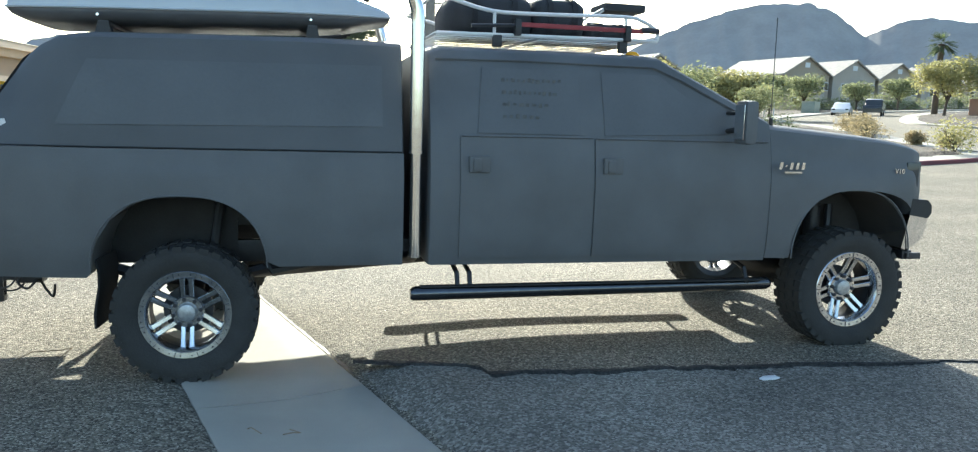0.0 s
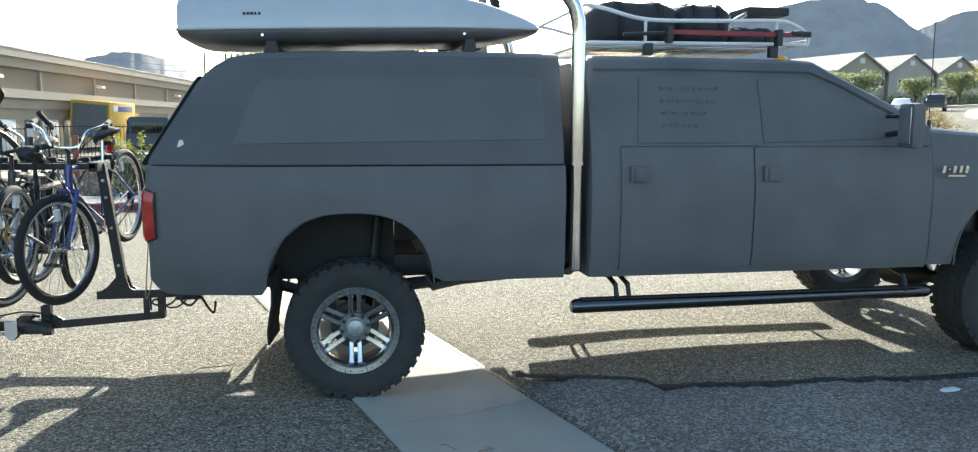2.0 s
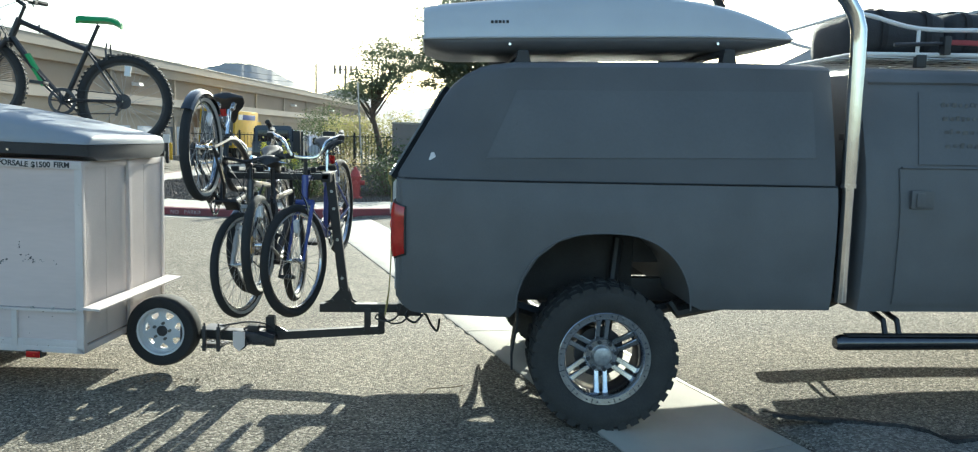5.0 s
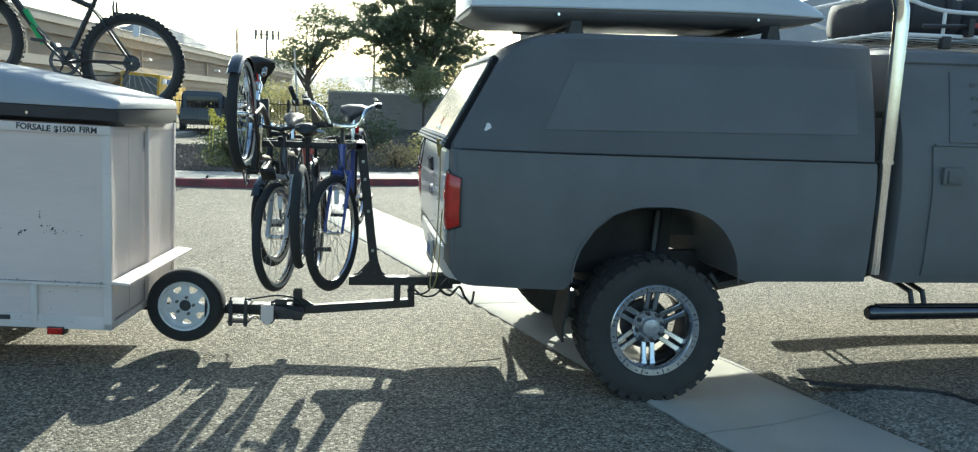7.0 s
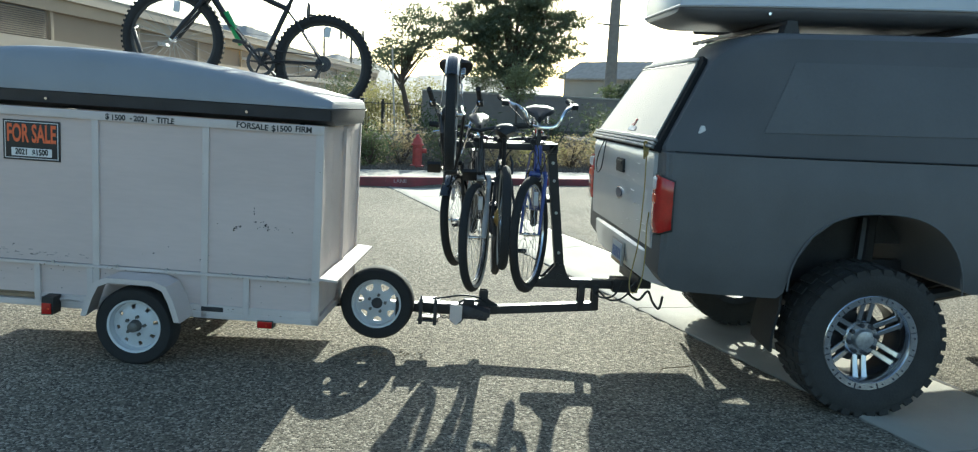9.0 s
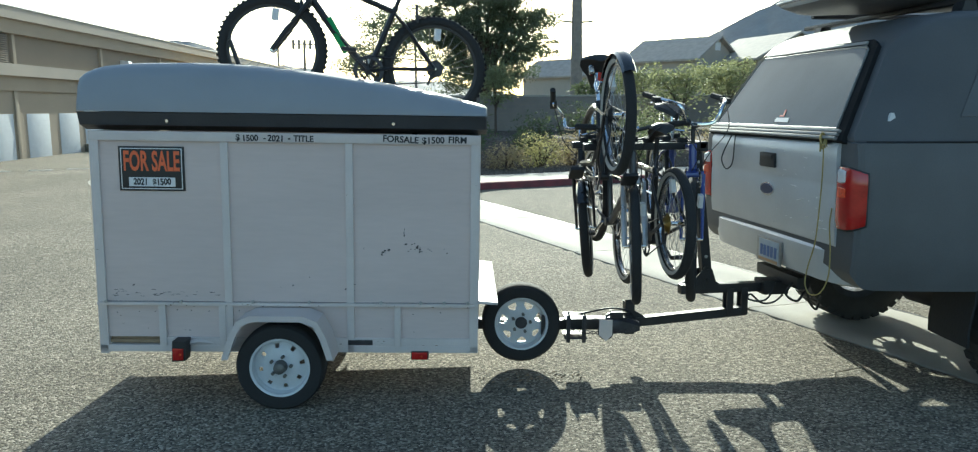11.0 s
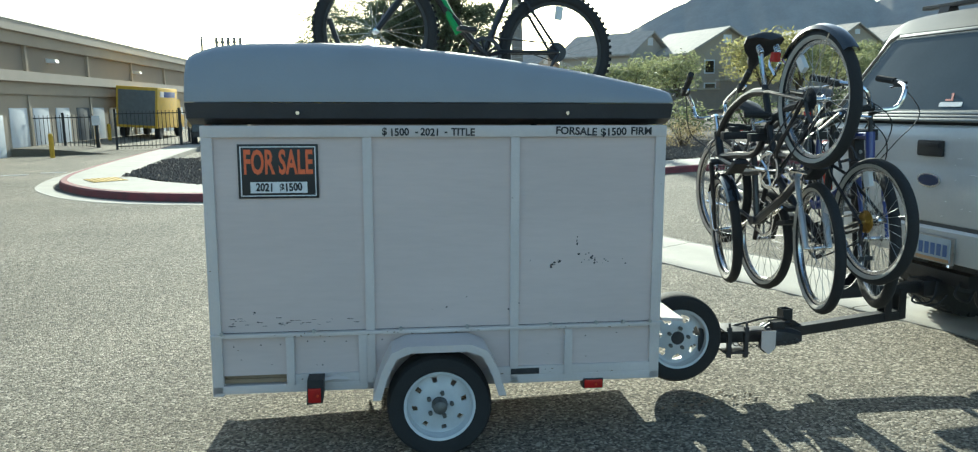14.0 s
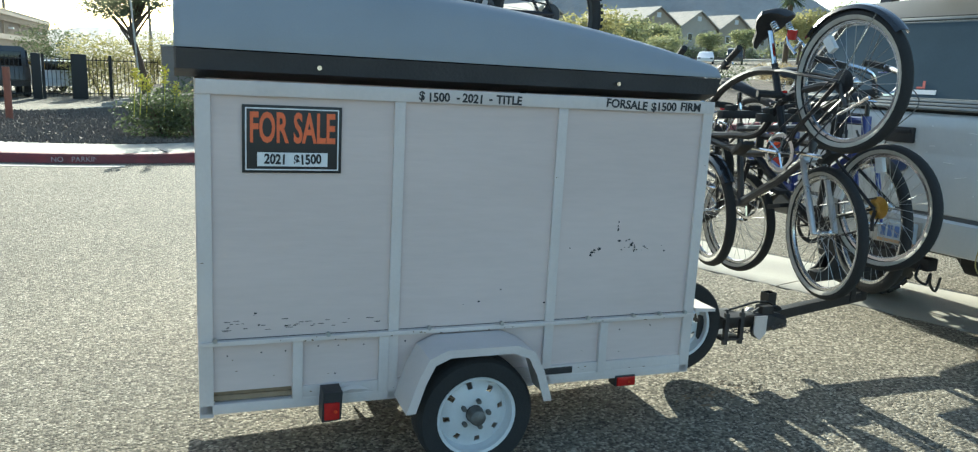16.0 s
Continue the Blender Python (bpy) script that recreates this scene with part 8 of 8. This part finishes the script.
    for s in (-1, 1):
        q = B()
        c = path[0 if s < 0 else -1] + (path[1 if s < 0 else -2] - path[0 if s < 0 else -1]).normalized() * 0.14
        bm_box(q, c - Vector((0.018, 0.022, 0.022)), c + Vector((0.03, 0.022, 0.008)), 0.006)
        part("shifter", q, M_TRIM, t, at=bar_at)
    q = B()
    bm_tube(q, smooth3([clamp + Vector((0.06, -0.12, 0.0)), clamp + Vector((0.14, -0.02, -0.10)), hb + Vector((0.05, 0.03, -0.03)), P(0.62, 0.12, 0.03), bb + Vector((0.02, 0.03, 0.04)), P(0.22, -0.02, 0.06), P(0.04, -0.05, 0.06)]), 0.003, 5)
    part("gear_cable", q, M_TRIM, t)
    if style != "mtb":
        q = B()
        bm_tube(q, [P(0.30, -0.02, -0.055), P(0.10, -0.05, -0.09), P(0.02, -0.06, -0.10)], 0.008, 6)
        part("kickstand", q, M_CHROME, t)
        q = B()
        bm_tube(q, [P(0.16, 0.37, 0.0), P(0.13, 0.40, 0.0)], 0.024, 10)
        part("rear_reflector", q, M_RED_LENS, t)
    # reflectors
    for cx in (0, L):
        q = B()
        bm_box(q, (cx - 0.02, -0.012, r * 0.55), (cx + 0.02, 0.012, r * 0.55 + 0.07), 0.004)
        part("spoke_reflector", q, M_RACKWHITE, t)
    return t


def smooth3(pts, n=5):
    pts = [Vector(p) for p in pts]
    out = []
    for i in range(len(pts) - 1):
        p0, p1, p2, p3 = (pts[max(0, min(len(pts) - 1, j))] for j in (i - 1, i, i + 1, i + 2))
        for j in range(n):
            u = j / n
            out.append(0.5 * (2 * p1 + (p2 - p0) * u + (2 * p0 - 5 * p1 + 4 * p2 - p3) * u * u + (3 * p1 - p0 - 3 * p2 + p3) * u ** 3))
    return out + [pts[-1]]


GROUP = "bicycles hung on the hitch rack"
bicycle("blue bicycle with swept handlebar hanging on the hitch rack", (-1.60, 1.57, 1.01), (-1.727, 0.60, 0.768), GROUP, M_BLUE, 0.338, 0.025, style="comfort", bar=0.21, steer=-16, bar_turn=30)
bicycle("dark bicycle with brass rear cassette hanging on the rack", (-1.925, 0.415, 0.886), (-1.876, 1.36, 0.655), GROUP, M_BIKEBLACK, 0.288, 0.025, pale=True, cassette=2, style="mtb", bar=0.29)
bicycle("dark bicycle with silver suspension fork hanging on the rack", (-2.02, 1.58, 0.92), (-2.046, 0.595, 0.741), GROUP, M_BIKEDARK, 0.313, 0.024, pale=True, style="silverfork", bar=0.30, steer=-15)
bicycle("black cruiser bicycle with fenders, hung tilted on the rack", (-2.232, 0.422, 1.436), (-2.18, 1.30, 0.735), GROUP, M_BIKEBLACK, 0.302, 0.026, pale=True, style="cruiser", fenders=True, bar=0.16, steer=-14, bar_turn=6)
GROUP = "mountain bikes carried on top"
mtb = bicycle("black mountain bike standing on the trailer box", (-3.06, 1.55, 1.712), (-4.02, 1.53, 1.825), GROUP, M_BIKEBLACK, 0.318, 0.028, knobs=True, style="mtb", rim=M_BIKEBLACK, saddle_m=M_GREEN, bar=0.34, accent=M_GREEN)
bicycle("black mountain bike on the cap beside the cargo box", (0.83, 1.62, 2.40), (-0.22, 1.62, 2.40), GROUP, M_BIKEBLACK, 0.34, 0.028, knobs=True, style="mtb", rim=M_BIKEBLACK, bar=0.32)
# trays that hold the upper bikes
for nm, a, b, lab in (("bike_tray", (-2.80, 1.545, 1.362), (-4.35, 1.525, 1.535), "black bike tray on the trailer box"), ("bike_tray", (1.15, 1.62, 2.06), (-0.55, 1.62, 2.06), "black bike tray on the cap crossbars")):
    t = thing(nm, lab, "bike tray", "bike trays")
    a, b = Vector(a), Vector(b)
    q = B()
    bm_tube(q, [a, b], 0.02, 8)
    if a.z < 2:
        for u in (0.25, 0.75):
            c = a + (b - a) * u
            bm_tube(q, [c + Vector((0, -0.3, -0.02)), c + Vector((0, 0.3, -0.02))], 0.012, 6)
            bm_tube(q, [c, c + Vector((0, 0, -0.12))], 0.02, 6)
    part("channel", q, M_STEEL_BLACK, t)
    q = B()
    f = b + (a - b) * 0.12
    bm_tube(q, [f + Vector((0.02, -0.05, 0)), f + Vector((-0.09, -0.05, 0.36)), f + Vector((-0.10, 0.05, 0.38))], 0.014, 8)
    part("hook_arm", q, M_STEEL_BLACK, t, "ratcheting hook arm")


# ---- hitch rack and drawbar ----
rack = thing("hitch_bike_rack", "black square tube hitch bike rack behind the truck", "bike rack")
q = B()
bm_box(q, (-1.66, 0.965, 0.375), (-1.02, 1.025, 0.43), 0.004)
part("receiver_bar", q, M_STEEL_BLACK, rack)
q = B()
bm_loft(q, [[Vector((x + dx, 0.99 + dy, z)) for dx, dy in ((-0.028, -0.028), (0.028, -0.028), (0.028, 0.028), (-0.028, 0.028))] for x, z in ((-1.49, 0.40), (-1.595, 1.27))])
mast = part("mast", q, M_STEEL_BLACK, rack, "leaning square mast")
q = B()
for z in (0.60, 0.85, 1.05, 1.16):
    x = -1.49 - 0.105 * (z - 0.4) / 0.87
    bm_disc(q, 0.010, -0.034, -0.026, 8, Matrix.Translation((x, 0.99, z)))
part("mast_bolt", q, M_GALV, mast)
q = B()
bm_prism(q, [(-1.42, 0.43), (-1.64, 0.43), (-1.60, 0.445), (-1.535, 0.52), (-1.475, 0.525), (-1.45, 0.45)], "y", 0.955, 0.962)
bm_prism(q, [(-1.42, 0.43), (-1.64, 0.43), (-1.60, 0.445), (-1.535, 0.52), (-1.475, 0.525), (-1.45, 0.45)], "y", 1.028, 1.035)
for x, z in ((-1.58, 0.455), (-1.50, 0.455), (-1.52, 0.53)):
    bm_disc(q, 0.012, -0.01, 0.0, 8, Matrix.Translation((x, 0.955, z)))
part("gusset", q, M_STEEL_BLACK, rack, "bolted triangular gusset")
for y in (0.86, 1.12):
    q = B()
    bm_box(q, (-2.29, y - 0.020, 1.238), (-1.58, y + 0.020, 1.278), 0.006)
    arm = part("arm", q, M_STEEL_BLACK, rack)
    for x in (-1.72, -1.92, -2.06, -2.22):
        q = B()
        bm_box(q, (x - 0.024, y - 0.024, 1.276), (x + 0.024, y + 0.024, 1.305), 0.010)
        part("cradle", q, M_RUBBER, arm)
q = B()
bm_box(q, (-1.63, 0.84, 1.225), (-1.575, 1.14, 1.282), 0.005)
part("cross_head", q, M_STEEL_BLACK, rack)

draw = thing("hitch_drawbar", "black drop hitch drawbar joining truck and trailer", "tow hitch")
q = B()
for y in (0.965, 1.022):
    for x in (-1.262, -1.352):
        bm_box(q, (x - 0.020, y - 0.006, 0.24), (x + 0.020, y + 0.006, 0.40), 0.002)
bm_box(q, (-1.375, 0.96, 0.235), (-1.240, 1.03, 0.272), 0.004)
part("drop_plate", q, M_STEEL_BLACK, draw)
q = B()
bm_loft(q, [[Vector((x, 0.99 + dy, z + dz)) for dy, dz in ((-0.026, -0.026), (0.026, -0.026), (0.026, 0.026), (-0.026, 0.026))] for x, z in ((-1.25, 0.258), (-1.95, 0.215))])
part("bar", q, M_STEEL_BLACK, draw)
q = B()
for dy in (-0.028, 0.024):
    bm_box(q, (-2.001, 0.985 + dy, 0.15), (-1.945, 0.985 + dy + 0.004, 0.345))
for dx in (-0.028, 0.024):
    bm_box(q, (-1.973 + dx, 0.961, 0.15), (-1.973 + dx + 0.004, 1.009, 0.345))
bm_prism(q, [(-1.945, 0.29), (-1.945, 0.19), (-1.87, 0.20), (-1.87, 0.245)], "y", 0.978, 0.992)
part("jack_socket", q, M_STEEL_BLACK, draw)
q = B()
bm_box(q, (-2.13, 0.965, 0.19), (-1.95, 1.01, 0.225), 0.004)
bmesh.ops.create_uvsphere(q, u_segments=12, v_segments=8, radius=0.03, matrix=Matrix.Translation((-2.09, 0.985, 0.245)))
part("ball_mount", q, M_GALV, draw)
q = B()
bm_box(q, (-1.16, 0.93, 0.36), (-1.0, 1.06, 0.445), 0.01)
bm_box(q, (-1.05, 0.75, 0.43), (-0.97, 1.25, 0.50), 0.01)
part("receiver", q, M_STEEL_BLACK, draw)
# cables, plug, rope
for nm, pts, r_, m_, lab in (
    ("wiring_cable", [(-1.95, 0.955, 0.262), (-2.0, 0.95, 0.30), (-2.1, 0.945, 0.315), (-2.2, 0.95, 0.30), (-2.28, 0.96, 0.285), (-2.36, 0.97, 0.262)], 0.006, M_TRIM, "black trailer wiring cable laid along the drawbar"),
    ("wiring_cable", [(-1.12, 0.88, 0.45), (-1.16, 0.86, 0.37), (-1.22, 0.85, 0.345), (-1.29, 0.86, 0.36), (-1.27, 0.87, 0.385), (-1.2, 0.87, 0.33), (-1.13, 0.86, 0.335), (-1.08, 0.85, 0.38)], 0.006, M_TRIM, "black trailer wiring cable looped under the hitch"),
    ("wiring_cable", [(-1.05, 0.80, 0.46), (-1.10, 0.78, 0.40), (-1.04, 0.76, 0.36), (-0.98, 0.78, 0.41), (-0.94, 0.8, 0.34), (-0.90, 0.79, 0.30), (-0.885, 0.78, 0.38)], 0.008, M_TRIM, "black trailer wiring cable looped under the hitch"),
    ("tie_rope", [(-1.175, 0.34, 1.30), (-1.170, 0.345, 1.15), (-1.170, 0.352, 1.0), (-1.175, 0.37, 0.78), (-1.185, 0.41, 0.64), (-1.20, 0.405, 0.55), (-1.205, 0.345, 0.505), (-1.195, 0.265, 0.53), (-1.18, 0.225, 0.62), (-1.17, 0.235, 0.75), (-1.165, 0.262, 0.88), (-1.160, 0.258, 0.965)], 0.0035, mat("yellow_rope", (0.36, 0.29, 0.11), 0.85, var=0.3, scale=60), "frayed yellow rope hanging from the tailgate"),
    ("wiring_cable", [(-1.15, 1.40, 1.345), (-1.17, 1.38, 1.25), (-1.19, 1.36, 1.12), (-1.20, 1.43, 1.08), (-1.19, 1.52, 1.14), (-1.18, 1.46, 1.24), (-1.15, 1.42, 1.33)], 0.004, M_TRIM, "thin black cable looped below the hatch")):
    q = B()
    bm_tube(q, smooth3(pts, 6), r_, 6)
    solo(nm, q, m_, lab, "cable" if "cable" in nm else "rope")
q = B()
for k in range(7):
    a = k * 0.9
    bm_tube(q, smooth3([(-1.165, 0.345, 1.33), (-1.178 - 0.012 * math.cos(a), 0.34 + 0.025 * math.sin(a), 1.335 - 0.01 * k), (-1.178 + 0.006 * math.sin(a), 0.335 + 0.03 * math.cos(a), 1.245 + 0.01 * k)]), 0.0045, 5)
solo("rope_knot", q, bpy.data.materials["yellow_rope"], "knotted yellow rope tied at the hatch latch", "rope")


# ---- loads on the roofs ----
RB = thing("roof_basket", "white tubular roof basket on the cab", "roof rack")
N0, F0 = 0.40, 1.60
for y in (N0, F0):
    q = B()
    bm_tube(q, smooth3([(1.48, y, 2.29), (1.60, y, 2.27), (1.88, y, 2.21), (2.3, y, 2.212), (2.80, y, 2.225), (2.93, y, 2.20), (3.02, y, 2.15), (3.03, y, 2.085), (2.95, y, 2.075), (2.2, y, 2.065), (1.5, y, 2.055)]), 0.013, 8)
    part("side_hoop", q, M_RACKWHITE, RB)
    for x in (1.88, 2.80):
        q = B()
        bm_tube(q, [(x, y, 2.22), (x, y, 2.06)], 0.011, 8)
        part("upright", q, M_RACKWHITE, RB)
for x, z in ((1.48, 2.29), (1.5, 2.055), (2.2, 2.06), (2.95, 2.07), (3.03, 2.10), (3.0, 2.17)):
    q = B()
    bm_tube(q, [(x, N0, z), (x, F0, z)], 0.011, 8)
    part("cross_tube", q, M_RACKWHITE, RB)
for k in range(9):
    y = N0 + 0.12 + 0.12 * k
    q = B()
    bm_box(q, (1.5, y - 0.012, 2.062), (2.95, y + 0.012, 2.070))
    part("floor_slat", q, M_RACKWHITE, RB)
for x in (1.90, 2.78):
    for y in (N0, F0):
        q = B()
        bm_box(q, (x - 0.03, y - 0.02, 1.985 if 0.3 < y < 1.7 else 1.95), (x + 0.03, y + 0.02, 2.06), 0.006)
        part("foot", q, M_STEEL_BLACK, RB)


def bag(label, x0, x1, y0, y1, z0, z1, seed):
    q = B()
    rows_ = []
    for i in range(13):
        u = i / 12
        x = x0 + (x1 - x0) * u
        e = (1 - abs(2 * u - 1) ** 6) ** 0.5
        row = []
        for j in range(20):
            a = 2 * math.pi * j / 20
            cx, sx = math.cos(a), math.sin(a)
            px = math.copysign(abs(cx) ** 0.5, cx)
            pz = math.copysign(abs(sx) ** 0.55, sx)
            w_ = 1 + 0.07 * noise.noise((x * 4, px * 2 + seed, pz * 2))
            row.append(Vector((x, (y0 + y1) / 2 + (y1 - y0) / 2 * px * w_ * (0.5 + 0.5 * e), z0 + (z1 - z0) * (0.5 + 0.5 * pz * w_ * (0.35 + 0.65 * e)) if pz > 0 else z0 + (z1 - z0) * (0.5 + 0.5 * pz))))
        rows_.append(row)
    bm_loft(q, rows_)
    t = thing("cargo_bag", label, "bag", "bags in the roof basket")
    part("body", q, M_BAG, t, angle=70)
    yc, zc, hy, hz = (y0 + y1) / 2, (z0 + z1) / 2, (y1 - y0) / 2 * 1.03, (z1 - z0) / 2 * 1.03
    for u in (0.28, 0.72):
        q = B()
        x = x0 + (x1 - x0) * u
        rows_ = []
        for j in range(20):
            a = 2 * math.pi * j / 20
            cx, sx = math.cos(a), math.sin(a)
            c = Vector((x, yc + hy * math.copysign(abs(cx) ** 0.5, cx) * 1.02, zc + hz * math.copysign(abs(sx) ** 0.55, sx) * 1.02))
            rows_.append([c + Vector((-0.018, 0, 0)), c + Vector((0.018, 0, 0)), c + Vector((0.018, -0.004 * cx, -0.004 * sx)), c + Vector((-0.018, -0.004 * cx, -0.004 * sx))])
        bm_loft(q, rows_, loop=True)
        part("strap", q, M_STRAP, t, "black webbing strap")
    return t


M_STRAP = mat("black_webbing", (0.02, 0.02, 0.022), 0.8, var=0.3, scale=60, bump=0.3)
M_BAG = mat("black_bag_fabric", (0.035, 0.036, 0.04), 0.85, var=0.3, scale=9, fine=120, bump=0.4)
bag("black soft cargo bag lying in the roof basket", 1.62, 2.25, 0.62, 1.35, 2.072, 2.375, 1)
bag("black soft cargo bag lying in the roof basket", 2.22, 2.62, 0.62, 1.3, 2.072, 2.37, 5)
bag("small black bag at the front of the roof basket", 2.62, 2.98, 0.65, 1.2, 2.072, 2.22, 9)
jack = thing("lifting_jack", "red farm jack strapped along the roof basket", "jack")
q = B()
bm_box(q, (2.02, 0.36, 2.118), (2.92, 0.385, 2.147), 0.004)
part("bar", q, mat("red_jack_paint", (0.26, 0.03, 0.035), 0.55, var=0.3), jack)
q = B()
bm_tube(q, [(1.72, 0.372, 2.11), (2.02, 0.372, 2.125)], 0.012, 8)
part("handle", q, M_DARKMETAL, jack)
q = B()
bm_tube(q, [(2.90, 0.372, 2.14), (3.03, 0.372, 2.14)], 0.020, 8)
part("foot", q, M_DARKMETAL, jack)
for x in (2.03, 2.80):
    q = B()
    bm_box(q, (x - 0.02, 0.345, 2.06), (x + 0.02, 0.40, 2.165), 0.004)
    part("clamp", q, M_STEEL_BLACK, jack)
ch = thing("folding_stool", "folded camp stool with a dark padded seat", "stool")
q = B()
bm_box(q, (2.78, 0.75, 2.31), (3.10, 1.05, 2.37), 0.02)
part("seat", q, M_BAG, ch)
for y in (0.78, 1.02):
    q = B()
    bm_tube(q, [(2.50, y, 2.14), (2.66, y, 2.26), (2.80, y, 2.335)], 0.011, 6)
    bm_tube(q, [(2.80, y, 2.33), (2.66, y, 2.22), (2.92, y, 2.19)], 0.011, 6)
    part("folded_frame", q, M_GALV, ch)
# crossbars of the cap
cb = thing("roof_bar_set", "pair of black crossbars on the cap roof", "roof bars")
for x in (-0.45, 0.72):
    q = B()
    zb = 1.985 if x < 0 else 2.022
    bm_box(q, (x - 0.03, 0.30, zb), (x + 0.03, 1.85, zb + 0.026), 0.008)
    bar_ = part("bar", q, M_STEEL_BLACK, cb)
    for y in (0.34, 1.66):
        q = B()
        bm_prism(q, [(x - 0.05, 1.925), (x + 0.05, 1.925), (x + 0.03, zb + 0.005), (x - 0.03, zb + 0.005)], "y", y - 0.04, y + 0.04)
        part("bar_foot", q, M_STEEL_BLACK, bar_)
